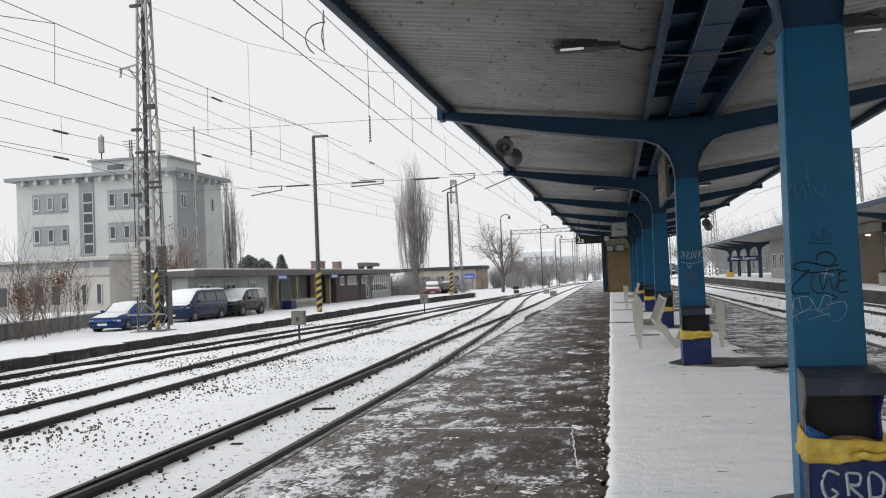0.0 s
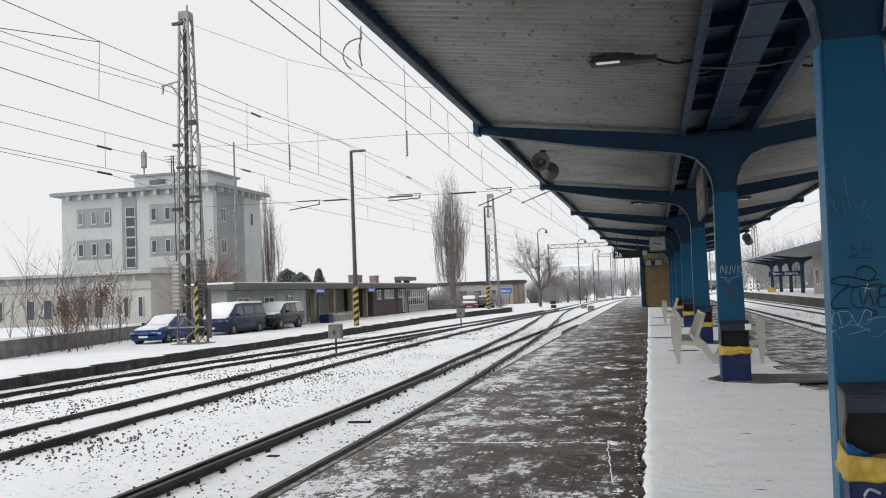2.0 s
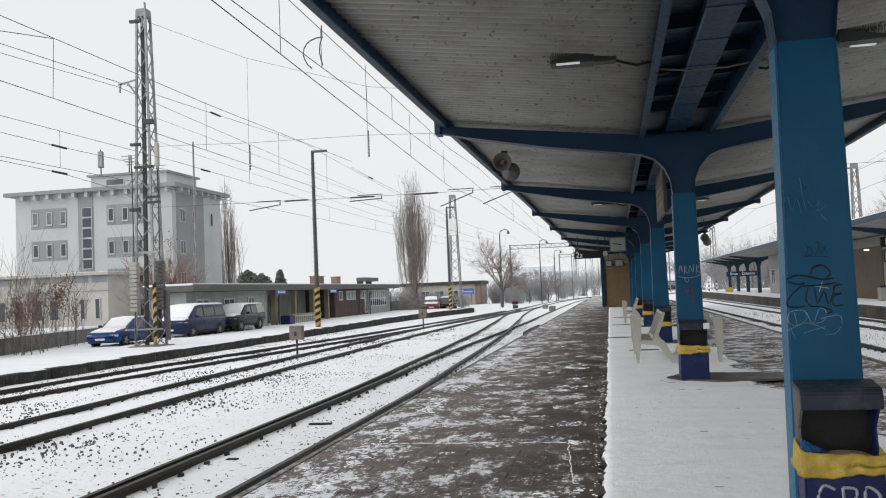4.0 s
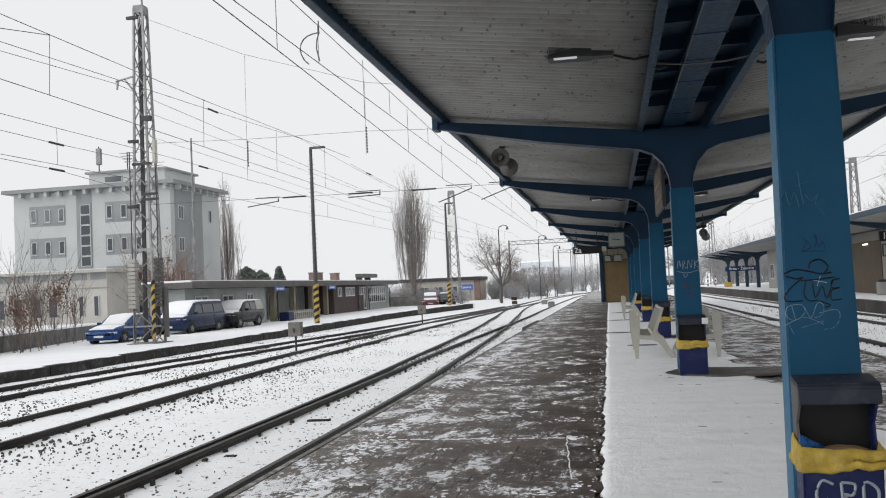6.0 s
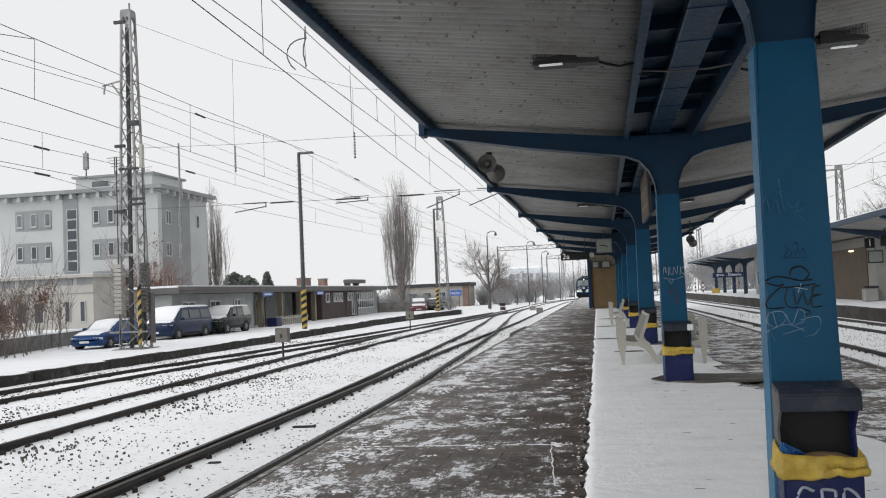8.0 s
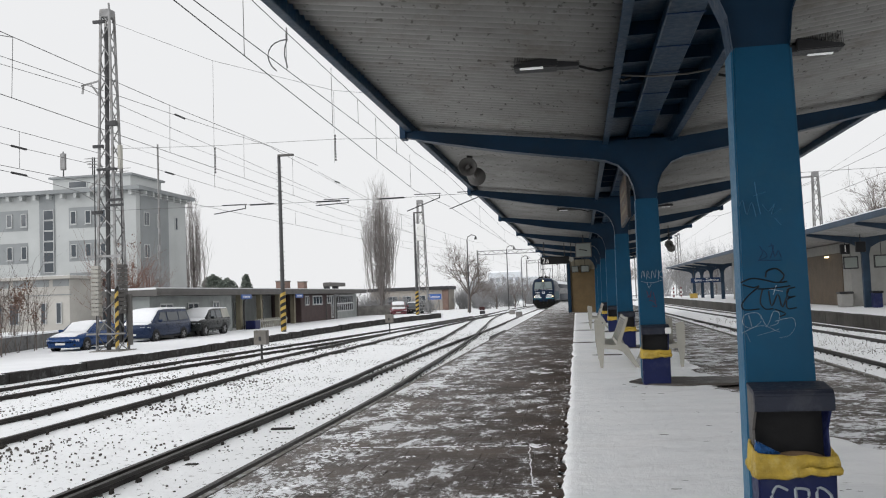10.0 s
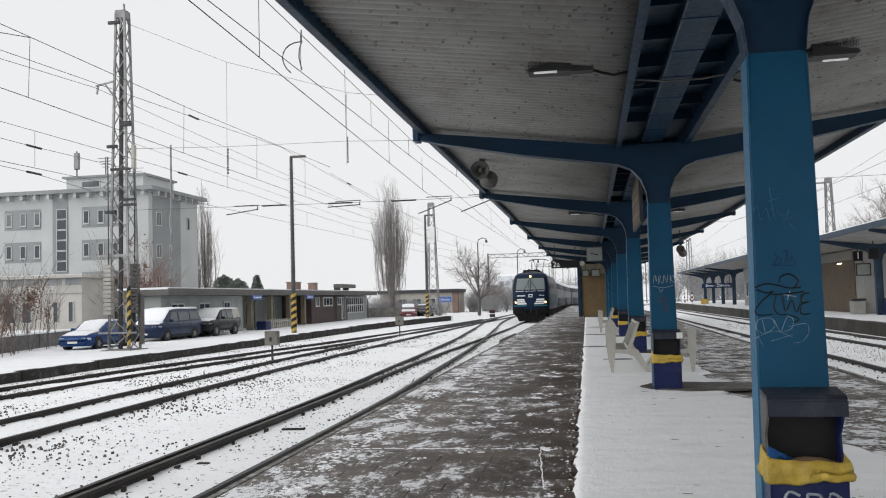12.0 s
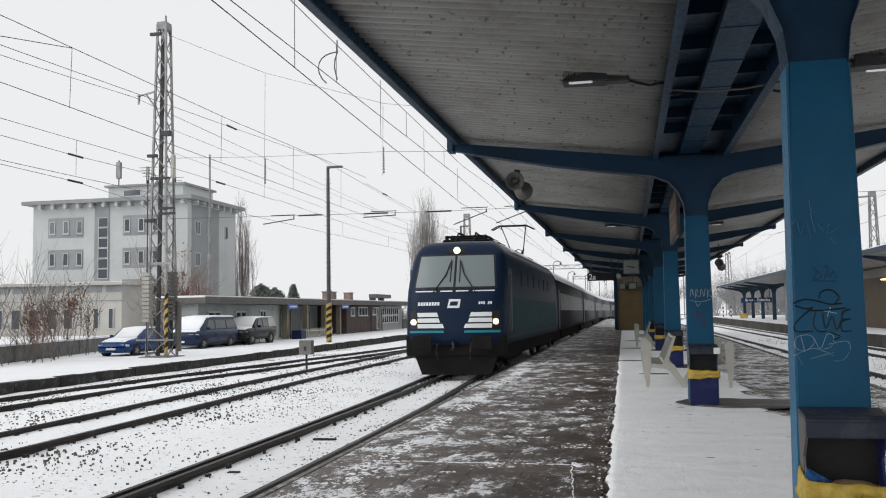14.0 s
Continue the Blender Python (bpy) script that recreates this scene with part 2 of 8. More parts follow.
M_YELLOW = mat("yellow_plastic_bag", (0.50, 0.345, 0.055), 0.4, var=0.3, scale=7, fine=26, bump=0.6, dirt=(0.55, 0.44, 0.17), dirt_amount=0.6)
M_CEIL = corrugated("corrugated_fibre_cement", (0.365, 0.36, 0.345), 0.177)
M_CREAM = mat("cream_enamel", (0.40, 0.39, 0.345), 0.45, var=0.12, dirt=(0.3, 0.26, 0.2), dirt_amount=0.3)
M_GREY = mat("grey_plastic", (0.11, 0.105, 0.10), 0.55, var=0.15)
M_DKGREY = mat("dark_grey_metal", (0.05, 0.05, 0.052), 0.5, 0.4, var=0.2)
M_STEEL = mat("galvanised_lattice", (0.27, 0.27, 0.27), 0.55, 0.5, var=0.3, dirt=(0.1, 0.07, 0.05), dirt_amount=0.6)
M_WIRE = plain("catenary_copper", (0.09, 0.09, 0.09), 0.5, 0.5)
M_WHITE = mat("white_paint", (0.78, 0.78, 0.76), 0.5, var=0.06)
M_OCHRE = mat("ochre_panel", (0.15, 0.105, 0.052), 0.6, var=0.15, dirt=(0.2, 0.12, 0.05), dirt_amount=0.4)
M_RENDERW = mat("white_render", (0.43, 0.445, 0.44), 0.85, var=0.08, scale=0.3, fine=6, dirt=(0.4, 0.4, 0.39), dirt_amount=0.25)
M_WING = mat("cream_render", (0.42, 0.405, 0.375), 0.85, var=0.1, scale=0.4, fine=6, dirt=(0.33, 0.31, 0.28), dirt_amount=0.4)
M_RENDERG = mat("grey_render", (0.25, 0.264, 0.268), 0.85, var=0.1, scale=0.4, fine=6)
M_STATION = mat("grey_green_render", (0.33, 0.35, 0.34), 0.85, var=0.12, scale=0.5, fine=8, dirt=(0.15, 0.15, 0.14), dirt_amount=0.4)
M_BROWN = mat("brown_cladding", (0.085, 0.06, 0.058), 0.7, var=0.15)
M_GLASS = plain("window_glass", (0.05, 0.06, 0.07), 0.06)
M_LAMP = plain("led_panel", (0.85, 0.86, 0.86), 0.3, 0.0, 0.25)
M_BARK = mat("bark", (0.14, 0.12, 0.108), 0.9, var=0.3)
M_TWIG_DARK = mat("dark_twigs", (0.15, 0.125, 0.112), 0.9, var=0.3)
M_TWIG = mat("twigs", (0.225, 0.205, 0.195), 0.9, var=0.3)
M_TWIG_RED = mat("reddish_twigs", (0.20, 0.11, 0.085), 0.9, var=0.35)
M_NEEDLE = mat("pine_needles", (0.2, 0.23, 0.2), 0.9, var=0.4)
M_STRIPE_Y = mat("warning_yellow", (0.48, 0.33, 0.08), 0.5, var=0.15)
M_STRIPE_K = mat("warning_black", (0.02, 0.02, 0.02), 0.5, var=0.2)
M_BRICK = mat("weathered_brick", (0.22, 0.15, 0.125), 0.85, var=0.25)
# wall colour of the far blocks, lightened to carry painted haze
M_HAZE_WALL = mat("haze_paled_walls", (0.62, 0.65, 0.68), 0.9, var=0.06)
M_SIGNBLUE = plain("sign_blue", (0.03, 0.10, 0.35), 0.4)
M_TYRE = mat("tyre_rubber", (0.02, 0.02, 0.02), 0.8, var=0.2)
M_CHROME = plain("alloy_rim", (0.25, 0.25, 0.26), 0.35, 0.8)
M_DAMP = mat("damp_paving", (0.075, 0.066, 0.058), 0.5, var=0.3, dirt=(0.6, 0.6, 0.6), dirt_amount=0.25)
M_GRAFF = mat("white_spray_paint", (0.34, 0.38, 0.41), 0.6, var=0.15)
M_REDTAG = mat("faded_red_spray_paint", (0.10, 0.03, 0.06), 0.6, var=0.15)
M_PACKET = mat("blue_foil", (0.02, 0.09, 0.26), 0.25, 0.3, var=0.4, fine=25, bump=0.5)
M_PAPER = mat("brown_paper", (0.18, 0.12, 0.07), 0.8, var=0.25, bump=0.5)
M_HORN = mat("grey_horn_enamel", (0.11, 0.105, 0.10), 0.45, var=0.2)
M_POSTER = mat("faded_poster", (0.14, 0.10, 0.075), 0.6, var=0.4, scale=3)
M_WEIGHT = mat("pale_concrete_weights", (0.34, 0.33, 0.30), 0.85, var=0.25)
M_POLE = mat("dark_grey_pole", (0.085, 0.085, 0.088), 0.6, 0.3, var=0.25)
M_BOXGREY = mat("weathered_grey_box", (0.17, 0.16, 0.145), 0.7, var=0.25, dirt=(0.1, 0.06, 0.03), dirt_amount=0.4)
M_WINFRAME = mat("white_window_frame", (0.46, 0.47, 0.47), 0.5, var=0.06)
M_POSTTAN = mat("tan_post_paint", (0.23, 0.205, 0.15), 0.7, var=0.15)
M_PALEBRICK = mat("pale_wall", (0.38, 0.35, 0.31), 0.85, var=0.12)
M_HEADGLASS = plain("headlight_glass", (0.55, 0.57, 0.6), 0.1)
M_CARBLUE = mat("bright_blue_car_paint", (0.010, 0.045, 0.15), 0.25, 0.2, var=0.06, bump=0)
M_CARNAVY = mat("dark_blue_van_paint", (0.016, 0.028, 0.065), 0.3, 0.2, var=0.08, bump=0)
M_CARDARK = mat("dark_car_paint", (0.014, 0.017, 0.018), 0.3, 0.2, var=0.08, bump=0)
M_CARRED = mat("red_car_paint", (0.17, 0.055, 0.065), 0.3, 0.1, var=0.06, bump=0)
M_DRYLEAF = mat("dry_seed_heads", (0.17, 0.105, 0.08), 0.9, var=0.4)
M_SIDEEDGE = mat("mossy_dark_concrete", (0.062, 0.058, 0.052), 0.85, var=0.4, scale=0.8, dirt=(0.03, 0.028, 0.024), dirt_amount=0.8)
M_WAIT = mat("waiting_room_render", (0.27, 0.265, 0.25), 0.85, var=0.12)
M_WAITBROWN = mat("brown_tiles", (0.09, 0.066, 0.043), 0.6, var=0.2)
M_WARMLAMP = plain("warm_strip_light", (1.0, 0.78, 0.45), 0.4, 0.0, 4.0)
M_DARKRED = mat("dark_red_enamel", (0.045, 0.016, 0.016), 0.5, var=0.2)
M_LOCO = mat("locomotive_blue", (0.006, 0.0165, 0.040), 0.4, var=0.12, bump=0.03, moving=True, dirt=(0.015, 0.02, 0.03), dirt_amount=0.4, spec=0.12)
M_HOSE = mat("grimy_hose_rubber", (0.03, 0.014, 0.014), 0.7, var=0.3, moving=True)
M_LOCOBLACK = mat("gloss_black", (0.012, 0.013, 0.015), 0.3, var=0.2, bump=0.02, moving=True)
M_LOCOGLASS = plain("tinted_windscreen", (0.15, 0.18, 0.18), 0.18)
M_TRAINWHITE = mat("train_white", (0.68, 0.70, 0.71), 0.4, var=0.08, moving=True)
M_TEAL = mat("train_teal", (0.02, 0.20, 0.26), 0.4, var=0.1, moving=True)
M_TEALDARK = mat("dirty_teal", (0.008, 0.06, 0.08), 0.5, var=0.25, moving=True, spec=0.1)
M_TRAINGREY = mat("train_grey", (0.06, 0.075, 0.09), 0.4, var=0.15, moving=True)
M_COACH = mat("coach_blue_grey", (0.022, 0.028, 0.04), 0.5, var=0.2, moving=True, bump=0.03, dirt=(0.04, 0.04, 0.04), dirt_amount=0.5, spec=0.12)
M_UNDER = mat("underframe_grime", (0.014, 0.0135, 0.013), 0.8, var=0.3, moving=True, spec=0.08)
M_COACHGLASS = plain("dark_coach_glass", (0.02, 0.022, 0.025), 0.3, spec=0.1)
M_HEADLIGHT = plain("headlight_glow", (1.0, 0.80, 0.45), 0.3, 0.0, 1.8)
M_HOOD = mat("scuffed_dark_hood", (0.022, 0.026, 0.04), 0.5, var=0.3, dirt=(0.12, 0.12, 0.13), dirt_amount=0.35)
# twigs greyed and lightened: distance haze is painted into the base colour
M_HAZE_TWIG = mat("haze_paled_twigs", (0.30, 0.30, 0.305), 0.9, var=0.25)
# panes of the far blocks, paled in colour to imitate haze
M_HAZE_GLASS = plain("haze_paled_windows", (0.34, 0.37, 0.41), 0.4)
M_DIAL = mat("dull_clock_dial", (0.24, 0.26, 0.24), 0.5, var=0.1)
M_PLATE = plain("pale_plate", (0.7, 0.7, 0.68), 0.5)


# ---- mesh helpers ----
def box(bm, x0, x1, y0, y1, z0, z1):
    vs = [bm.verts.new((x, y, z)) for z in (z0, z1) for y in (y0, y1) for x in (x0, x1)]
    for f in ((0, 2, 3, 1), (4, 5, 7, 6), (0, 1, 5, 4), (2, 6, 7, 3), (0, 4, 6, 2), (1, 3, 7, 5)):
        bm.faces.new([vs[i] for i in f])
    return vs


def bevel_box(bm, x0, x1, y0, y1, z0, z1, r=0.02, seg=2):
    vs = box(bm, x0, x1, y0, y1, z0, z1)
    es = list({e for v in vs for e in v.link_edges})
    bmesh.ops.bevel(bm, geom=es, offset=r, segments=seg, affect="EDGES", profile=0.5)


def tube(bm, pts, r, n=6, r_end=None, caps=True):
    pts = [Vector(p) for p in pts]
    rings, last = [], len(pts) - 1
    for i, p in enumerate(pts):
        d = (pts[min(i + 1, last)] - pts[max(i - 1, 0)]).normalized()
        a = d.cross(Vector((0, 0, 1)) if abs(d.z) < 0.95 else Vector((1, 0, 0))).normalized()
        b = d.cross(a)
        rad = r if r_end is None else r + (r_end - r) * i / max(1, last)
        rings.append([bm.verts.new(p + a * (rad * math.cos(2 * math.pi * k / n)) + b * (rad * math.sin(2 * math.pi * k / n))) for k in range(n)])
    for q, s in zip(rings, rings[1:]):
        for k in range(n):
            bm.faces.new((q[k], q[(k + 1) % n], s[(k + 1) % n], s[k]))
    if caps and n > 2:
        bm.faces.new(rings[0][::-1])
        bm.faces.new(rings[-1])


def beam(bm, a, b, w, h=None):
    """A square bar from a to b."""
    a, b, h = Vector(a), Vector(b), h or w
    d = (b - a).normalized()
    s = d.cross(Vector((0, 0, 1)) if abs(d.z) < 0.95 else Vector((0, 1, 0))).normalized()
    u = s.cross(d)
    vs = [bm.verts.new(p + s * (w / 2 * i) + u * (h / 2 * j)) for p in (a, b) for i, j in ((-1, -1), (1, -1), (1, 1), (-1, 1))]
    for f in ((0, 3, 2, 1), (4, 5, 6, 7), (0, 1, 5, 4), (1, 2, 6, 5), (2, 3, 7, 6), (3, 0, 4, 7)):
        bm.faces.new([vs[i] for i in f])


def prism(bm, outline, axis, a, b):
    """An outline of (p, q) pairs pushed along an axis: 'x' takes (y, z), 'y' takes (x, z), 'z' takes (x, y)."""
    put = {"x": lambda p, q, w: (w, p, q), "y": lambda p, q, w: (p, w, q), "z": lambda p, q, w: (p, q, w)}[axis]
    r0 = [bm.verts.new(put(p, q, a)) for p, q in outline]
    r1 = [bm.verts.new(put(p, q, b)) for p, q in outline]
    n = len(outline)
    for i in range(n):
        bm.faces.new((r0[i], r0[(i + 1) % n], r1[(i + 1) % n], r1[i]))
    bm.faces.new(r0[::-1])
    bm.faces.new(r1)


def loft(bm, rings, close=True):
    rows = [[bm.verts.new(p) for p in ring] for ring in rings]
    for q, s in zip(rows, rows[1:]):
        n = len(q)
        for k in range(n):
            bm.faces.new((q[k], q[(k + 1) % n], s[(k + 1) % n], s[k]))
    if close:
        bm.faces.new(rows[0][::-1])
        bm.faces.new(rows[-1])


def smooth(points, step):
    """Points (y, x) joined by a smooth line, sampled every step of y."""
    ys = np.array([p[0] for p in points], float)
    xs = np.array([p[1] for p in points], float)
    m = np.gradient(xs, ys)
    out = np.arange(ys[0], ys[-1] + 1e-6, step)
    i = np.clip(np.searchsorted(ys, out) - 1, 0, len(ys) - 2)
    h = ys[i + 1] - ys[i]
    u = (out - ys[i]) / h
    v = ((2 * u**3 - 3 * u**2 + 1) * xs[i] + (u**3 - 2 * u**2 + u) * h * m[i] + (-2 * u**3 + 3 * u**2) * xs[i + 1] + (u**3 - u**2) * h * m[i + 1])
    return list(zip(out.tolist(), v.tolist()))


def mesh_of(name, bm, material, shade=False):
    bmesh.ops.recalc_face_normals(bm, faces=bm.faces)
    me = bpy.data.meshes.new(name)
    bm.to_mesh(me)
    bm.free()
    if material:
        me.materials.append(material)
    if shade:
        for p in me.polygons:
            p.use_smooth = True
    return me


def part(name, bm, material, parent=None, label="", shade=False):
    ob = new(name, mesh_of(name, bm, material, shade))
    if parent:
        ob.parent = parent
    return tagged(ob, label)


def thing(name, label, category, group="", kind="", at=None):
    ob = new(name)
    ob.empty_display_size = 0.2
    if at is not None:
        ob.matrix_basis = at
    return tagged(ob, label, category, group, kind)


def struct(name, bm, material, label, category, shade=False, kind="structure"):
    return tagged(part(name, bm, material, None, "", shade), label, category, "", kind)


def cable(name, pts, r, material, parent=None, label="", category=""):
    bm = bmesh.new()
    tube(bm, pts, r, 5)
    ob = part(name, bm, material, parent, label)
    return tagged(ob, "", category) if category else ob


def lettering(name, text, size, material, m, parent, depth=0.004, align="CENTER"):
    cu = bpy.data.curves.new(name, "FONT")
    cu.body, cu.size, cu.extrude, cu.align_x, cu.align_y = text, size, depth, align, "CENTER"
    tmp = bpy.data.objects.new(name, cu)
    scene.collection.objects.link(tmp)
    bpy.context.view_layer.update()
    me = bpy.data.meshes.new_from_object(tmp.evaluated_get(bpy.context.evaluated_depsgraph_get()))
    bpy.data.objects.remove(tmp)
    me.materials.clear()
    me.materials.append(material)
    ob = new(name, me)
    ob.parent = parent
    ob.matrix_basis = m
    return ob


# ---- the lie of the land ----
RAIL_Z = -0.42
LEFT_Z = -0.25


def fall(y):
    """The line drops gently away from the station."""
    return -0.003 * max(0.0, y - 25)


def bend(y):
    """How far the line swings to the right in the distance."""
    return 0.0 if y < 125 else ((y - 125) ** 2 / 960 if y < 190 else 4.4 + (y - 190) * 0.135)


# ---- ground, platforms and tracks ----
def make_ground():
    xs = np.concatenate([[-900, -300, -120, -70, -45, -30, -22, -18], np.arange(-17, -2.4, 0.3), np.arange(-2, 13, 1.0), [14, 18, 25, 40, 70, 150, 400, 900]])
    ys = np.concatenate([[-300, -60, -10], np.arange(0, 45, 0.35), np.arange(45, 110, 1.5), [115, 122, 130, 145, 160, 180, 200, 240, 300, 400, 600, 1000, 2500]])
    bm = bmesh.new()
    grid = []
    for y in ys:
        row = []
        for x in xs:
            n = noise.noise((x * 1.3, y * 1.3, 0)) * 0.022 + noise.noise((x * 0.4, y * 0.4, 5)) * 0.03
            row.append(bm.verts.new((x, y, RAIL_Z - 0.105 + fall(y) + (n if -17 < x < 12 else 0))))
        grid.append(row)
    for a, b in zip(grid, grid[1:]):
        for k in range(len(xs) - 1):
            bm.faces.new((a[k], a[k + 1], b[k + 1], b[k]))
    struct("ground", bm, M_BALLAST, "snow-covered ballast and open ground with dark stones showing", "ground", True)


EDGE = [(-8, -3.03), (6.5, -3.05), (15.7, -3.06), (27.6, -3.07), (50, -3.1), (75, -3.15), (105, -3.15), (135, -3.1)]
RIGHT_EDGE = 4.55


def strip(bm, left, right, z, y0, y1, step, thick):
    """A slab between two lines x(y)."""
    L, R = smooth(left, 0.5), smooth(right, 0.5)
    ly, lx = zip(*L)
    ry, rx = zip(*R)
    rings = []
    for y in np.arange(y0, y1 + 1e-6, step):
        a, b = float(np.interp(y, ly, lx)), float(np.interp(y, ry, rx))
        rings.append([(a, y, z - thick), (b, y, z - thick), (b, y, z), (a, y, z)])
    loft(bm, rings)


def make_platform():
    bm = bmesh.new()
    strip(bm, [(y, x + 0.06) for y, x in EDGE], [(-8, RIGHT_EDGE - 0.06), (135, RIGHT_EDGE - 0.06)], -0.035, -8, 135, 4, 1.0)
    struct("platform_island", bm, M_SLUSH, "island platform of dark wet paving streaked with snow", "platform")
    # trodden snow between the columns, with a ragged border
    bm = bmesh.new()
    rng = random.Random(3)
    rings = []
    for y in np.arange(-6, 60, 0.09):
        wob = noise.noise((y * 31, 6, 0)) * 0.012 + noise.noise((y * 0.9, 1, 0)) * 0.05 + noise.noise((y * 4, 2, 0)) * 0.03 + noise.noise((y * 12, 3, 0)) * 0.015
        a = -0.2 + wob - 0.1 * max(0, y - 8) / 18
        b = 2.15 + 0.6 * max(0.0, 1 - max(0.0, y - 6.5) / 7) + noise.noise((y * 0.7, 9, 0)) * 0.35 + noise.noise((y * 3, 7, 0)) * 0.12
        rings.append([(a, y, -0.03), (b, y, -0.03), (b - 0.1, y, 0.006), (a + 0.18, y, 0.021 + rng.random() * 0.003), (a + 0.09, y, 0.021 + rng.random() * 0.012), (a + 0.03, y, 0.010 + rng.random() * 0.01)])
    loft(bm, rings)
    struct("snow_strip", bm, M_PACKED, "trodden snow lying along the column row", "snow", True)
    for s, line in ((1, EDGE), (-1, [(-8, RIGHT_EDGE), (135, RIGHT_EDGE)])):
        bm = bmesh.new()
        w = 0.06
        strip(bm, line if s > 0 else [(y, x - w) for y, x in line], [(y, x + w) for y, x in line] if s > 0 else line, 0.004, -8, 135, 1.0, 0.14)
        struct("platform_coping", bm, M_COPING, "worn concrete coping along the platform edge", "kerb")
    for cx, cy, w, d in ((0.02, 25.6, 0.36, 0.16), (0.1, 33.5, 0.4, 0.2), (0.35, 41, 0.5, 0.3), (0.55, 20.5, 0.3, 0.1)):
        bm = bmesh.new()
        prism(bm, [(cx + w * (1 + 0.3 * noise.noise((a * 1.7, cy, 0))) * math.cos(a), cy + d * (1 + 0.4 * noise.noise((a * 2.3, cy, 5))) * math.sin(a)) for a in np.linspace(0, 2 * math.pi, 24, endpoint=False)], "z", 0.0, 0.033)
        struct("bare_patch", bm, M_DAMP, "small dark bare patch in the trodden snow", "paving")
    # dark damp patches round the column feet
    for k in range(5):
        bm = bmesh.new()
        cy = 14.27 - 8.8 + 8.8 * k
        out = []
        for i in range(28):
            a = 2 * math.pi * i / 28
            r = 1 + 0.25 * noise.noise((math.cos(a) * 2 + k * 7, math.sin(a) * 2, 4))
            out.append((1.62 + 0.9 * r * math.cos(a), cy + 0.1 + 0.62 * r * math.sin(a)))
        prism(bm, out, "z", 0.0, 0.034)
        struct("damp_patch", bm, M_DAMP, "bare damp paving round a column foot", "paving")




def make_left_side():
    bm = bmesh.new()
    edge = [(-10, -16.4), (26, -16.35), (51, -16.4), (66, -16.5), (78, -15.6), (90, -14.2)]
    L = smooth(edge, 1.0)
    rings = []
    for y, x in L:
        j = noise.noise((y, 3, 1)) * 0.05
        rings.append([(-75, y, -1.0), (x - 0.12, y, -1.0), (x - 0.12, y, LEFT_Z + j * 0.5), (x - 0.4, y, LEFT_Z + 0.03), (-30, y, LEFT_Z), (-75, y, LEFT_Z)])
    loft(bm, rings)
    struct("platform_left", bm, M_SNOW, "low snow-covered platform with parked cars", "platform", False)
    bm = bmesh.new()
    rng = random.Random(5)
    for (y0, x0), (y1, x1) in zip(L, L[1:]):
        if y1 > 89.5:
            break
        g = rng.uniform(-0.015, 0.015)
        prism(bm, [(x0 - 0.3 + g, y0 + 0.01), (x0 + g, y0 + 0.01), (x1 + g, y1 - 0.01), (x1 - 0.3 + g, y1 - 0.01)], "z", -0.9, LEFT_Z + 0.01 + g)
    struct("platform_left_edge", bm, M_DARKWALL, "dark stone edging blocks along the low platform", "kerb")


T1 = [(-12, -4.55), (12, -4.62), (20, -4.65), (30, -4.75), (38, -4.72), (46, -4.68), (58, -4.7), (68, -4.82), (85, -4.98), (125, -5.05)]
RUN = [(-12, -4.55), (9, -4.7), (22, -4.93), (35, -4.91), (60, -4.93), (90, -4.97), (125, -5.03)]
T2 = [(-12, -9.3), (5, -9.5), (12, -9.68), (20, -9.98), (30, -10.2), (50, -10.4), (70, -10.15), (85, -9.75), (105, -9.45), (125, -9.4)]
T3 = [(-12, -14.3), (5, -14.27), (19, -14.2), (24, -13.95), (31, -13.4), (40, -12.65), (50, -12.0), (62, -11.3), (75, -10.7), (88, -10.2)]
BRANCH = [(-12, -4.7), (9, -4.78), (18, -4.87), (24, -5.1), (31.6, -5.42), (37, -5.7), (43, -6.02), (51, -6.62), (59, -7.2), (70, -8.05), (80, -8.65), (90, -9.1), (108, -9.4)]
R1 = [(-12, 6.1), (125, 6.1)]
R2 = [(-12, 10.3), (125, 10.3)]


def beyond(line):
    """Carries a line on past the station, round the bend."""
    x = line[-1][1]
    return smooth(line, 1.0) + [(float(y), x + bend(y)) for y in range(130, 420, 6)]


def make_rail(line, off, label, sunk=None):
    bm = bmesh.new()
    prof = [(-0.035, 0.0), (0.035, 0.0), (0.036, -0.04), (0.012, -0.055), (0.012, -0.13), (0.07, -0.155), (0.07, -0.172), (-0.07, -0.172), (-0.07, -0.155), (-0.012, -0.13), (-0.012, -0.055), (-0.036, -0.04)]
    rings = [[(x + off + p, y, RAIL_Z + fall(y) + q + ((0.14 if sunk[0] < y < sunk[1] else -0.16) if sunk else 0)) for p, q in prof] for y, x in line]
    loft(bm, rings)
    struct("rail", bm, M_RAIL, label, "rail")


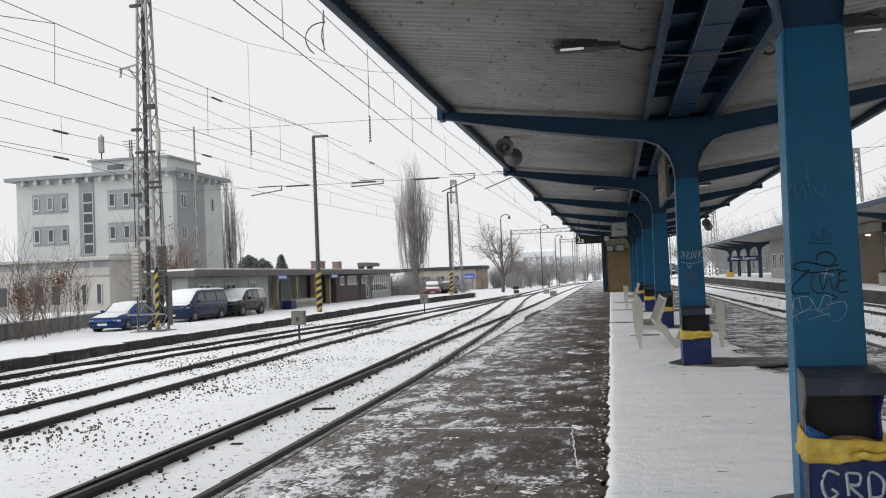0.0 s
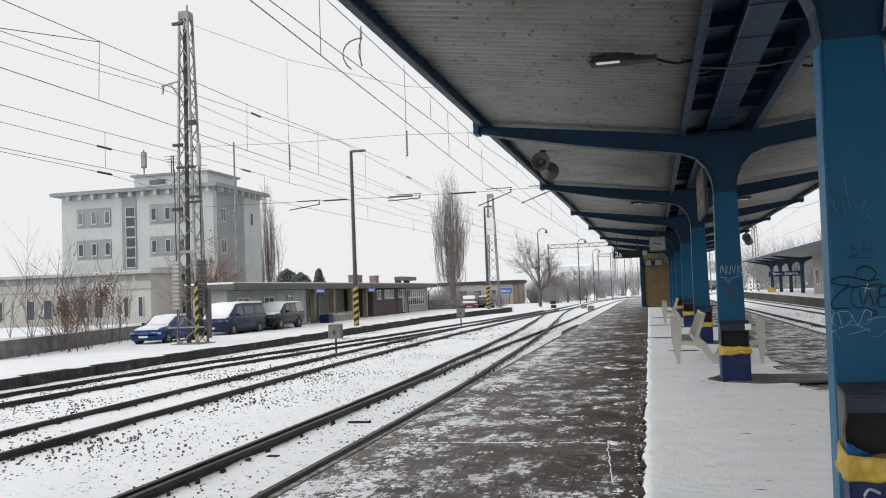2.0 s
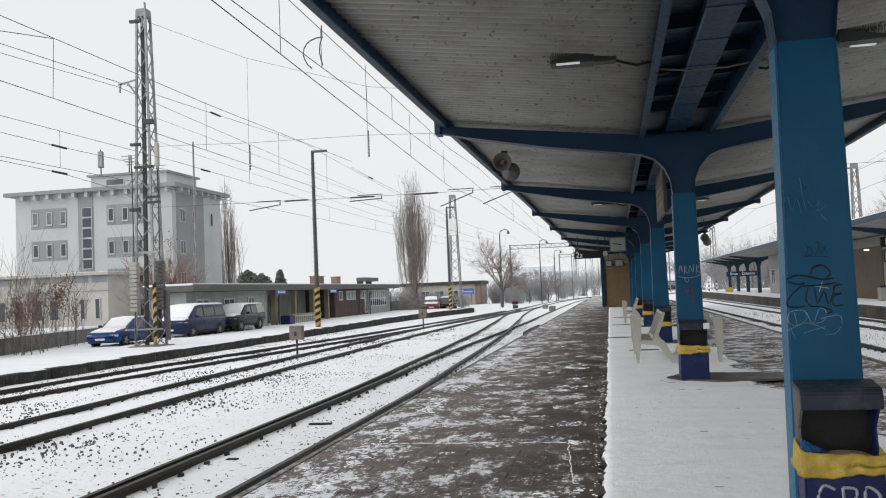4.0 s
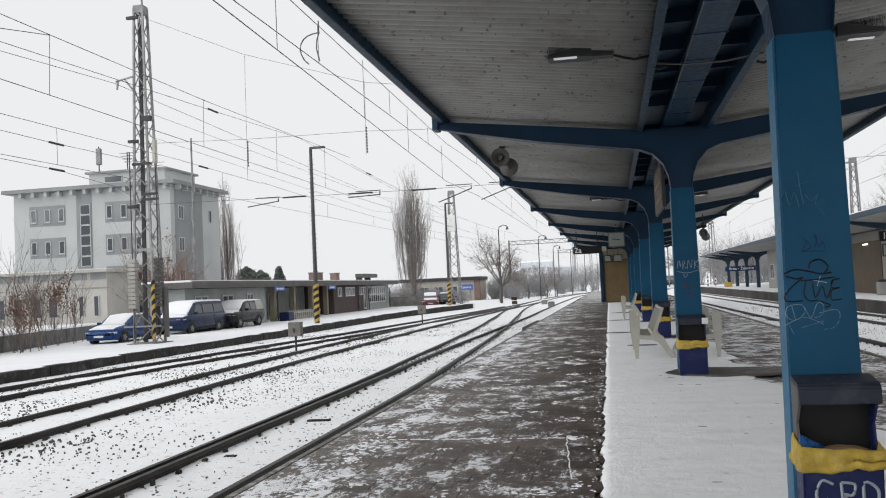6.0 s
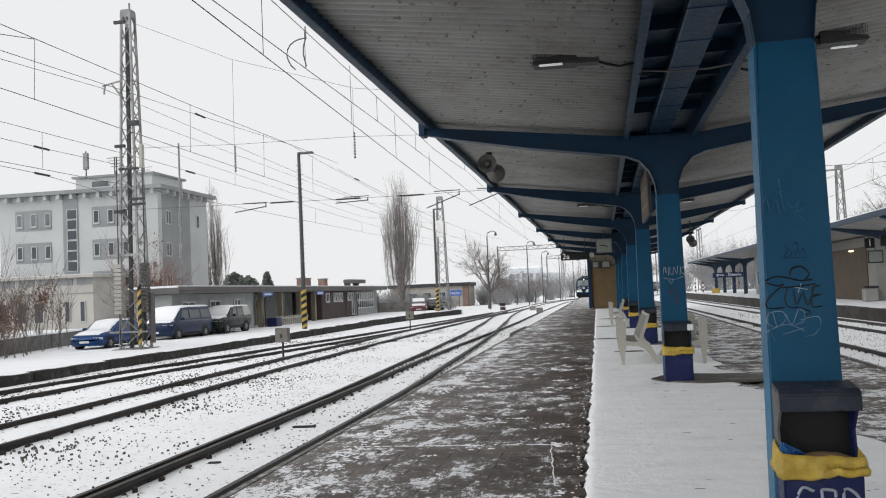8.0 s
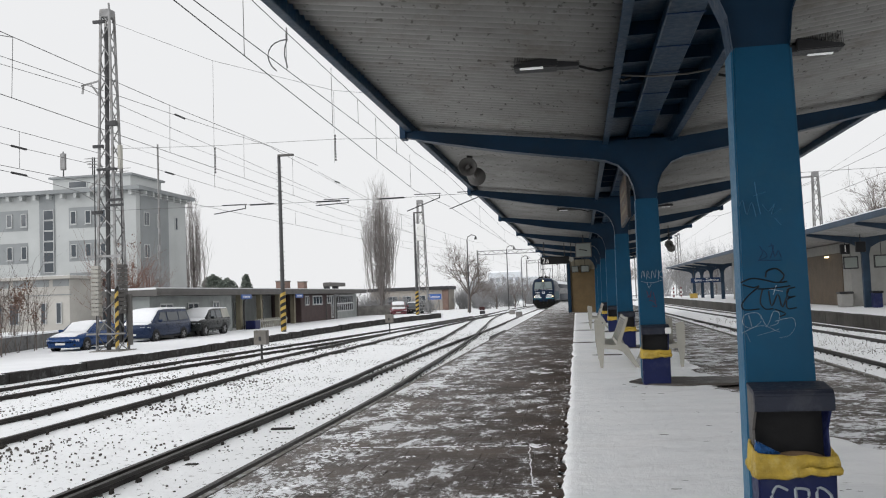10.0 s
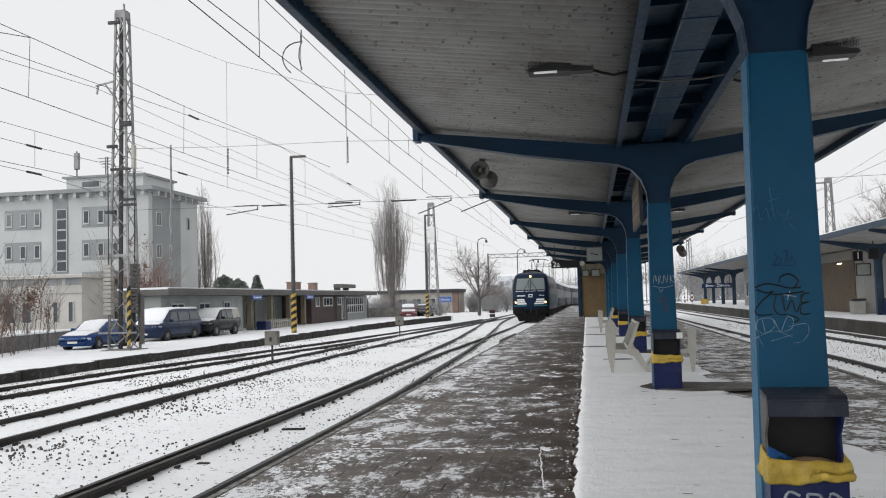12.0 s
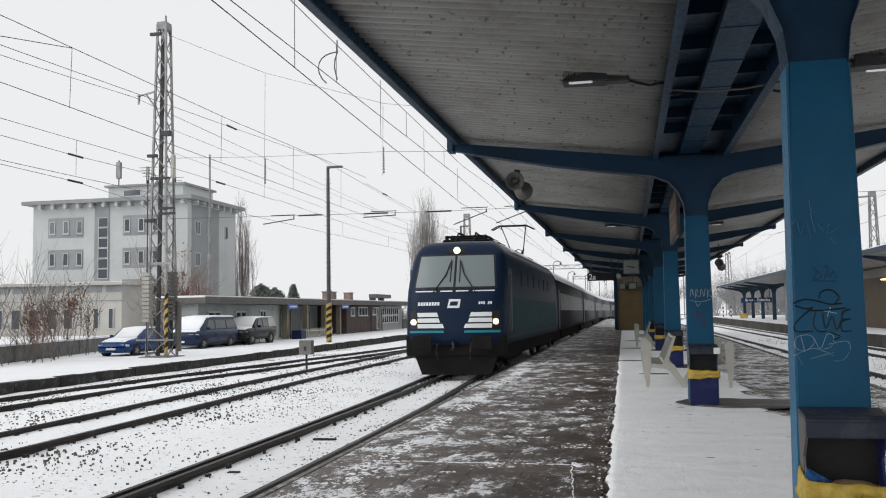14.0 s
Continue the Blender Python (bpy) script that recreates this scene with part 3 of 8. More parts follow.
def make_tracks():
    lab = "dark steel running rail standing out of the snow"
    for line in (beyond(T1), beyond(T2), smooth(T3, 1.0), smooth(BRANCH, 1.0), beyond(R1), beyond(R2)):
        for s in (-0.75, 0.75):
            # the platform rail of the first track lies under the snow but for a short stretch
            make_rail(line, s, lab, (37.0, 45.5) if s > 0 and abs(line[0][1] + 4.55) < 0.01 else None)
    # clips, sleeper ends and stones that break the snow
    rng = random.Random(11)
    bm = bmesh.new()
    for line, far in ((T1, 62), (T2, 50), (T3, 50), (BRANCH, 60), (R1, 60), (R2, 60)):
        for y, x in smooth(line, 0.62):
            if y < 4 or y > far:
                continue
            z = RAIL_Z + fall(y)
            for s in (-0.75, 0.75):
                if s > 0 and line is T1:
                    continue
                for d in (-0.135, 0.135):
                    if rng.random() < 0.93:
                        w, h = rng.uniform(0.016, 0.034), rng.uniform(-0.015, 0.025)
                        cx, cy = x + s + d + rng.uniform(-0.02, 0.02), y + rng.uniform(-0.03, 0.03)
                        prism(bm, [(cx - w, z - 0.16), (cx + w, z - 0.16), (cx + w * 0.6, z - 0.075 + h), (cx - w * 0.5, z - 0.07 + h)], "y", cy - w * 1.5, cy + w * 1.5)
    struct("rail_fastening", bm, M_CLIP, "dark rail clips and sleeper plates poking out of the snow", "rail clips", kind="stuff")
    verts, faces = [], []
    for i in range(34000):
        y = 4 + 46 * rng.random() ** 1.5
        x = rng.uniform(-16, -3.6) if i % 5 else rng.uniform(5, 11.6)
        if noise.noise((x * 0.45, y * 0.25, 8)) + rng.uniform(-0.5, 0.5) < 0.08:
            continue
        r = rng.uniform(0.006, 0.026) * (0.75 if x > -8 else 1)
        z = RAIL_Z - 0.095 + fall(y)
        b = len(verts)
        rim = [(2 * math.pi * k / 5 + rng.uniform(0, 0.9), rng.uniform(0.8, 1.5)) for k in range(5)]
        h = r * rng.uniform(0.05, 0.4)
        for f, dz in ((1.0, -0.03), (0.6, h)):
            for ang, m in rim:
                verts.append((x + r * m * f * math.cos(ang) * 1.2, y + r * m * f * math.sin(ang), z + dz * rng.uniform(0.8, 1.1)))
        faces += [(b + k, b + (k + 1) % 5, b + 5 + (k + 1) % 5, b + 5 + k) for k in range(5)]
        faces.append(tuple(b + 5 + k for k in range(5)))
    me = bpy.data.meshes.new("ballast_stones")
    me.from_pydata(verts, [], faces)
    me.materials.append(M_STONE)
    tagged(new("ballast_stones", me), "dark ballast stones showing through the snow", "stones", "", "stuff")
    # sleeper edges laid bare near the platform
    for x, y, w in ((-4.82, 13.55, 0.38), (-5.0, 10.6, 0.16)):
        bm = bmesh.new()
        bevel_box(bm, x - w / 2, x + w / 2, y - 0.04, y + 0.05, RAIL_Z - 0.2, RAIL_Z - 0.078, 0.01, 1)
        tagged(part("sleeper", bm, M_DARKWALL), "dark wooden sleeper edge bare of snow", "sleeper", "", "structure")


make_ground()
make_platform()
make_left_side()
make_tracks()


# ---- the platform canopy ----
COL_X, BAY, FIRST = 1.12, 8.8, 5.47
VALLEY_X = COL_X - 0.07
FRAMES = 9
END = FIRST + BAY * (FRAMES - 1) + 3.0


def canopy_frame():
    """A T-shaped steel frame: tapering column, two curved cantilever arms."""
    f = thing("canopy_frame", "blue painted steel canopy frame with two upswept arms", "canopy frame", "frames of the platform canopy")
    bm = bmesh.new()
    rings = []
    for z, w, d in ((0, 0.2, 0.13), (1.2, 0.19, 0.13), (2.2, 0.178, 0.125), (2.95, 0.166, 0.12)):
        rings.append([(-w, -d, z), (w, -d, z), (w, d, z), (-w, d, z)])
    loft(bm, rings)
    bmesh.ops.bevel(bm, geom=[e for e in bm.edges if abs(e.verts[0].co.z - e.verts[1].co.z) > 0.1], offset=0.012, segments=2, affect="EDGES")
    part("column", bm, M_BLUE_COLUMN, f, "teal-blue painted column shaft")
    for s in (-1, 1):
        bm = bmesh.new()
        box(bm, s * 0.2 - 0.012, s * 0.2 + 0.012, -0.1, 0.1, 0.1, 2.93)
        for v in bm.verts:
            v.co.x -= s * 0.035 * v.co.z / 2.95
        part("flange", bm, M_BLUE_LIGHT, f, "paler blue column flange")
        # arm with its haunch
        out = [(0.0, 2.95), (s * 0.168, 2.95), (s * 0.19, 3.15), (s * 0.27, 3.36), (s * 0.42, 3.53), (s * 0.62, 3.615), (s * 0.8, 3.645), (s * 2.2, 3.86), (s * 3.6, 4.13), (s * 3.92, 4.2), (s * 3.92, 4.32), (s * 0.55, 3.915), (0.0, 3.915)]
        bm = bmesh.new()
        prism(bm, out, "y", -0.075, 0.075)
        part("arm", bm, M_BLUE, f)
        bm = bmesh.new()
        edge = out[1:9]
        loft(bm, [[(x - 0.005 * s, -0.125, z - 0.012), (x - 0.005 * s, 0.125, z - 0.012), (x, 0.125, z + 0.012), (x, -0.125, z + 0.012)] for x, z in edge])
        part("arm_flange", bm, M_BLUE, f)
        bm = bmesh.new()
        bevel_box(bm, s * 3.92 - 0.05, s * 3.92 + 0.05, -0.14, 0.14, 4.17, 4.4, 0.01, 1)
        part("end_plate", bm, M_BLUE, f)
    return f


def make_canopy():
    f = canopy_frame()
    f.matrix_basis = pose(COL_X + 0.045, FIRST, 0)
    for k in range(-1, FRAMES):
        if k:
            copy_thing(f, pose(COL_X, FIRST + BAY * k, 0))
    y0, y1 = FIRST - BAY - 3, END
    # corrugated sheets, ridges running from gutter to eaves
    for s, name in ((-1, "canopy_roof_west"), (1, "canopy_roof_east")):
        bm = bmesh.new()
        prev = None
        n = int((y1 - y0) / 0.177) * 8
        for i in range(n + 1):
            y = y0 + 0.177 * i / 8
            w = 0.04 * math.cos(2 * math.pi * i / 8)
            row = [bm.verts.new((COL_X + s * x, y, z + w)) for x, z in ((0.55 - 0.07 * s, 4.035), (3.8, 4.445))]
            row += [bm.verts.new((COL_X + s * x, y, z + 0.09)) for x, z in ((3.8, 4.445), (0.55 - 0.07 * s, 4.035))]
            if prev:
                for a in range(4):
                    bm.faces.new((prev[a], prev[(a + 1) % 4], row[(a + 1) % 4], row[a]))
            prev = row
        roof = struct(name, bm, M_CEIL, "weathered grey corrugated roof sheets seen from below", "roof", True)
        bm = bmesh.new()
        prism(bm, [(COL_X + s * 0.64, 4.18), (COL_X + s * 3.79, 4.56), (COL_X + s * 3.79, 4.64), (COL_X + s * 0.64, 4.28)], "y", y0, y1)
        struct("roof_snow", bm, M_SNOWCAP, "snow lying on the canopy roof", "snow")
        bm = bmesh.new()
        # channel with its lower flange turned outward
        xe = COL_X + s * 3.77
        prism(bm, [(xe - 0.01, 4.285), (xe + 0.01, 4.285), (xe + 0.01, 4.6), (xe - 0.01, 4.6)], "y", y0, y1)
        prism(bm, [(xe, 4.28), (xe + s * 0.09, 4.28), (xe + s * 0.09, 4.292), (xe, 4.292)], "y", y0, y1)
        prism(bm, [(xe, 4.59), (xe + s * 0.075, 4.59), (xe + s * 0.075, 4.602), (xe, 4.602)], "y", y0, y1)
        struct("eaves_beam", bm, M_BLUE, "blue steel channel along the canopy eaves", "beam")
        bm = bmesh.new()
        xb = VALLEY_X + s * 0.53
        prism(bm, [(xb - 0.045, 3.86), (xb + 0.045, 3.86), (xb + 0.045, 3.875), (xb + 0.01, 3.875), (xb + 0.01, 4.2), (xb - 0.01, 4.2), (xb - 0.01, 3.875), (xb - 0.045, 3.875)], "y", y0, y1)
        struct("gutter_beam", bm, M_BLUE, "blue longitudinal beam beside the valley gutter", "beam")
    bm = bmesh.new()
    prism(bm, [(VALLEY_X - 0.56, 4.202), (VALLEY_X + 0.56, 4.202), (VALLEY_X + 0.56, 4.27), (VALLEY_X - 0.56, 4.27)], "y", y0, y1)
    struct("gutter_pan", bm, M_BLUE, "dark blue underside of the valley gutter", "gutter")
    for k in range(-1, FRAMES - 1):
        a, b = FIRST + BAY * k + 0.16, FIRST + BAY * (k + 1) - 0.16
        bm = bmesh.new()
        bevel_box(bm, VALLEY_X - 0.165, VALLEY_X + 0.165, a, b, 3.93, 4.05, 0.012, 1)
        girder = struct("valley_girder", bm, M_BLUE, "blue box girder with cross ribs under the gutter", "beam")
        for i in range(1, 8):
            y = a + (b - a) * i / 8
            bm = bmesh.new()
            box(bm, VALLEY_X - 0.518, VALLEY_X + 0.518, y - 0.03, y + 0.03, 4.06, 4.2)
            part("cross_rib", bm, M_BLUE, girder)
            bm = bmesh.new()
            box(bm, VALLEY_X - 0.17, VALLEY_X + 0.17, y - 0.012, y + 0.012, 3.922, 3.931)
            part("joint_strap", bm, M_BLUE_DARK, girder)



make_canopy()


# ---- things on the island platform ----
def stroke(bm, pts, y, r):
    """A painted line on a face that looks down the platform, rounded at its bends."""
    out = [pts[0]]
    for i in range(len(pts) - 1):
        p0, p1, p2, p3 = (Vector(pts[max(0, min(len(pts) - 1, i + d))]) for d in (-1, 0, 1, 2))
        for j in range(1, 5):
            t = j / 4
            out.append(tuple(0.5 * (2 * p1 + (p2 - p0) * t + (2 * p0 - 5 * p1 + 4 * p2 - p3) * t * t + (3 * p1 - p0 - 3 * p2 + p3) * t ** 3)))
    tube(bm, [(p, y, q) for p, q in out], r, 4)


def tag(name, lines, to_wall, y, r, material, parent, label):
    """Each spray stroke is a part of its own."""
    for k, pts in enumerate(lines):
        bm = bmesh.new()
        stroke(bm, [to_wall(*p) for p in pts], y, r)
        part(name, bm, material, parent, label if k == 0 else "")


def make_graffiti():
    y = FIRST - 0.128
    g = thing("graffiti", "black and white scrawled tags on the blue column", "graffiti", at=pose(0, 0, 0))

    def low(u, v):
        return (-0.137 + 0.1752 * u - 0.0098 * v, 1.741 - 0.0093 * u - 0.1873 * v)

    def high(u, v):
        return (-0.057 + 0.1762 * u - 0.01 * v, 3.272 - 0.0191 * u - 0.191 * v)

    tag("black_stroke", ([(6.35, 0.8), (6.7, 0.66), (7.1, 0.7), (7.5, 0.78), (7.85, 0.74)], [(7.15, 0.62), (7.2, 0.42), (7.5, 0.34), (7.75, 0.55), (7.6, 0.78)],
                         [(6.4, 0.86), (6.75, 0.95), (6.95, 0.9), (6.6, 1.2), (6.38, 1.5), (6.5, 1.66), (6.95, 1.62)], [(6.9, 1.0), (7.4, 0.96), (7.95, 0.88)],
                         [(7.05, 1.0), (6.98, 1.4), (7.15, 1.62), (7.4, 1.6)], [(7.25, 1.05), (7.35, 1.52), (7.55, 1.15), (7.7, 1.55), (7.9, 0.95)],
                         [(8.1, 0.92), (7.85, 1.0), (7.88, 1.22), (8.1, 1.2), (7.85, 1.3), (7.86, 1.58), (8.15, 1.56)], [(7.45, 1.62), (7.8, 1.75), (7.6, 1.85)]), low, y, 0.0048, M_BLACK, g, "black spray-painted tag")
    tag("white_stroke", ([(6.4, 2.0), (6.5, 1.8), (6.9, 1.75), (7.0, 2.0), (6.7, 2.24), (6.45, 2.14), (6.4, 2.0)], [(6.6, 1.8), (6.72, 2.25)], [(6.38, 2.4), (7.0, 2.14), (7.6, 2.34)], [(6.5, 2.36), (6.65, 2.66)],
                         [(7.0, 1.82), (7.2, 2.15), (7.4, 1.7), (7.6, 1.76), (7.55, 2.05), (7.3, 2.15)], [(7.45, 2.0), (8.0, 1.88), (8.1, 2.15), (7.9, 2.44), (7.6, 2.5)], [(6.9, 2.46), (7.6, 2.24)], [(7.25, 0.98), (7.7, 1.05)], [(7.5, 0.86), (7.4, 1.16)]), low, y, 0.0026, M_GRAFF, g, "thin white scrawl")
    tag("thin_stroke", ([(6.9, 7.3), (7.0, 7.5), (6.9, 7.72), (7.15, 7.6), (7.0, 7.4)], [(7.2, 7.3), (7.35, 7.28), (7.25, 7.65)], [(7.28, 7.2), (7.4, 7.6), (7.5, 7.4), (7.6, 7.62)], [(6.85, 7.75), (7.6, 7.7)]), high, y, 0.0022, M_BLUE_DARK, g, "small thin dark tag")
    tag("faded_stroke", ([(6.2, 6.3), (6.35, 5.9), (6.5, 6.35), (6.65, 5.95), (6.8, 6.4)], [(6.75, 5.3), (6.85, 5.9), (6.95, 6.3)], [(6.7, 5.75), (7.1, 5.6)], [(7.0, 6.0), (7.2, 6.2), (7.4, 5.95), (7.3, 6.3), (7.6, 6.1)], [(7.4, 6.4), (7.6, 6.6)]), high, y, 0.003, M_BLUE_LIGHT, g, "faded pale tag")
    y2 = FIRST + BAY - 0.131
    g2 = thing("graffiti", "white and red scrawled tags on the second column", "graffiti", at=pose(0, 0, 0))

    def plain_wall(u, v):
        return (u, v)

    tag("white_stroke", ([(0.98, 1.68), (1.0, 1.8), (1.03, 1.7), (1.02, 1.8)], [(1.06, 1.66), (1.07, 1.79), (1.1, 1.76), (1.07, 1.72), (1.12, 1.67)], [(1.13, 1.67), (1.15, 1.8), (1.19, 1.68), (1.21, 1.81)], [(1.24, 1.66), (1.25, 1.8)], [(1.31, 1.8), (1.25, 1.73), (1.32, 1.66)], [(0.97, 1.63), (1.14, 1.6), (1.29, 1.64)], [(1.06, 1.6), (1.09, 1.53), (1.13, 1.58)]), plain_wall, y2, 0.0032, M_GRAFF, g2, "white scrawled letters")
    tag("red_stroke", ([(1.05, 1.48), (1.09, 1.36), (1.12, 1.48), (1.1, 1.4), (1.05, 1.38)], [(1.08, 1.33), (1.16, 1.3), (1.19, 1.22), (1.12, 1.24)], [(1.15, 1.45), (1.18, 1.3)]), plain_wall, y2, 0.005, M_REDTAG, g2, "dark red scrawl")


def bin_at():
    """A square bin bolted to the front of a column; x, y from the column's centre."""
    b = thing("litter_bin", "navy metal litter bin with a yellow bag on a column", "bin", "bins on the columns")
    y0, y1 = -0.135, -0.36
    bm = bmesh.new()
    prism(bm, [(y0, 0.0), (y1 + 0.05, 0.0), (y1, 0.5), (y0, 0.5)], "x", -0.2, 0.222)
    bmesh.ops.bevel(bm, geom=bm.edges[:], offset=0.012, segments=2, affect="EDGES")
    part("body", bm, M_BIN, b)
    bm = bmesh.new()
    prism(bm, [(y0, 0.945), (y1 + 0.02, 0.918), (y1 - 0.01, 0.892), (y1 - 0.01, 0.80), (y1 + 0.03, 0.80), (y1 + 0.03, 0.89), (y0, 0.915)], "x", -0.2, 0.23)
    bmesh.ops.bevel(bm, geom=[e for e in bm.edges if abs(e.verts[0].co.x - e.verts[1].co.x) > 0.1], offset=0.008, segments=2, affect="EDGES")
    part("hood", bm, M_HOOD, b, "scuffed dark hood")
    for x in (-0.19, 0.216):
        bm = bmesh.new()
        prism(bm, [(y0, 0.5), (y1 + 0.1, 0.5), (y1 + 0.13, 0.68), (y1 + 0.02, 0.82), (y1 + 0.02, 0.9), (y0, 0.925)], "x", x - 0.008, x + 0.006)
        part("cheek", bm, M_GREY if x < 0 else M_BIN, b)
    bm = bmesh.new()
    box(bm, -0.18, 0.207, y0 - 0.02, y0 - 0.005, 0.5, 0.915)
    part("back_plate", bm, M_BLACK, b, "black inner back plate")
    # bag folded over the rim: thin pleated plastic, hanging lower on one corner
    bm = bmesh.new()
    rings = []
    n = 96
    for level, (z, g, wob) in enumerate(((0.452, 0.0, 0.003), (0.44, 0.012, 0.008), (0.45, 0.026, 0.012), (0.475, 0.03, 0.013), (0.492, 0.02, 0.009), (0.53, 0.02, 0.009), (0.57, 0.016, 0.007), (0.6, 0.008, 0.004), (0.6, 0.0, 0.002), (0.55, -0.01, 0.004), (0.5, -0.016, 0.006), (0.43, -0.03, 0.005))):
        ring = []
        for i in range(n):
            a = 2 * math.pi * i / n
            c, s = math.cos(a), math.sin(a)
            q = max(abs(c), abs(s)) ** 0.93
            f = noise.noise((c * 2.6, s * 2.6, z * 6)) + 0.6 * noise.noise((c * 8 + z * 10, s * 8, z * 9))
            # the front of the rim hangs lower than the back, and the rolled hem droops at one corner
            up = 0.012 * noise.noise((c * 2.2, s * 2.2, 7))
            if level > 4:
                up += 0.025 * s - 0.02 - 0.012 * c
            else:
                up += 0.02 * noise.noise((c * 3.5, s * 3.5, 3)) - 0.03 * max(0, -c) * max(0, -s)
            ring.append((0.011 + c / q * (0.214 + g) + f * wob, (y0 + y1) / 2 - 0.005 + s / q * (0.116 + g) + f * wob, z + up))
        rings.append(ring)
    loft(bm, rings, close=False)
    part("bag", bm, M_YELLOW, b, "yellow plastic bag folded over the rim", True)
    return b


def make_bins():
    b = bin_at()
    b.matrix_basis = pose(COL_X + 0.045, FIRST, 0)
    for k in (1, 2, 3, 4):
        copy_thing(b, pose(COL_X, FIRST + BAY * k, 0))
    # rubbish in the nearest bin, and paint on its front
    bm = bmesh.new()
    for i in range(5):
        a = i * 1.3
        prism(bm, [(0.95 + 0.03 * i, 0.5), (1.0 + 0.028 * i, 0.48), (1.02 + 0.025 * i, 0.56 + 0.02 * math.sin(a)), (0.965 + 0.02 * i, 0.635 - 0.012 * i)], "y", FIRST - 0.33 + 0.02 * i, FIRST - 0.30 + 0.02 * i)
    tagged(part("crisp_packet", bm, M_PACKET), "crumpled blue packet in the bin's bag", "rubbish")
    bm = bmesh.new()
    bmesh.ops.create_icosphere(bm, subdivisions=3, radius=0.1, matrix=pose(1.21, FIRST - 0.25, 0.49) @ Matrix.Diagonal((1.7, 0.9, 0.7, 1)))
    for v in bm.verts:
        v.co += v.co.normalized() * noise.noise(v.co * 14) * 0.02
    tagged(part("crumpled_paper", bm, M_PAPER), "crumpled brown paper in the bin's bag", "rubbish")
    y = FIRST - 0.346
    g = thing("bin_graffiti", "white spray-painted scrawl on the bin's front", "graffiti")
    for pts in ([(1.12, 0.36), (1.06, 0.38), (1.03, 0.3), (1.06, 0.22), (1.11, 0.25), (1.08, 0.28)], [(1.16, 0.37), (1.17, 0.24)], [(1.16, 0.37), (1.23, 0.36), (1.22, 0.3), (1.17, 0.3), (1.24, 0.23)], [(1.28, 0.23), (1.28, 0.37), (1.35, 0.33), (1.34, 0.24), (1.28, 0.23)]):
        bm = bmesh.new()
        stroke(bm, pts, y, 0.009)
        for v in bm.verts:
            v.co.y += (0.37 - v.co.z) * 0.08
        part("white_stroke", bm, M_GRAFF, g)
    bm = bmesh.new()
    bevel_box(bm, 1.28, 1.37, FIRST + BAY - 0.384, FIRST + BAY - 0.3705, 0.805, 0.9, 0.003, 1)
    tagged(part("sticker", bm, M_PLATE), "small pale sticker on the bin's hood", "sticker")


def bench():
    """Cream sheet-steel bench: tapered front panel as arm and leg, perforated seat and raked back, curved rear leg."""
    b = thing("bench", "cream perforated sheet-steel bench between the columns", "bench", "benches between the columns")
    L = 2.3
    for name, out in (("seat", [(0.12, 0.44), (0.4, 0.40), (0.4, 0.418), (0.12, 0.46)]), ("backrest", [(0.36, 0.42), (0.56, 0.95), (0.58, 0.945), (0.38, 0.41)])):
        bm = bmesh.new()
        prism(bm, out, "y", 0.03, L - 0.03)
        s = part(name, bm, M_CREAM, b)
        bm = bmesh.new()
        for i in range(7 if name == "seat" else 10):
            for j in range(42):
                y = 0.12 + j * 0.05
                if name == "seat":
                    x = 0.155 + i * 0.035
                    z = 0.455 - (x - 0.12) * 0.15
                    box(bm, x - 0.009, x + 0.009, y - 0.014, y + 0.014, z - 0.006, z + 0.004)
                else:
                    z = 0.5 + i * 0.044
                    x = 0.36 + (z - 0.42) * 0.378
                    box(bm, x - 0.012, x + 0.004, y - 0.014, y + 0.014, z - 0.009, z + 0.009)
        tagged(part("perforation", bm, M_DKGREY, s, "rows of dark slots"), kind="stuff")
    for y in (0.0, L - 0.04):
        bm = bmesh.new()
        prism(bm, [(0.035, 0.0), (0.085, 0.0), (0.1, 0.16), (0.13, 0.45), (0.15, 0.84), (0.0, 0.86), (-0.02, 0.83), (-0.015, 0.42)], "y", y, y + 0.03)
        part("front_leg", bm, M_CREAM, b)
        bm = bmesh.new()
        prism(bm, [(0.70, 0.0), (0.77, 0.0), (0.56, 0.42), (0.43, 0.5), (0.36, 0.44), (0.12, 0.435), (0.12, 0.37), (0.36, 0.35), (0.47, 0.30)], "y", y, y + 0.03)
        part("rear_leg", bm, M_CREAM, b)
        bm = bmesh.new()
        prism(bm, [(0.35, 0.45), (0.42, 0.42), (0.60, 0.95), (0.56, 0.97)], "y", y + 0.002, y + 0.028)
        part("back_upright", bm, M_CREAM, b)
    return b


def make_benches():
    b = bench()
    b.matrix_basis = pose(0.29, 17.05, 0.02)
    copy_thing(b, pose(0.26, 34.5, 0.02))
    for y in (19.35, 36.8):
        copy_thing(b, pose(2 * COL_X - 0.33, y, 0.0, 0, 0, 180))


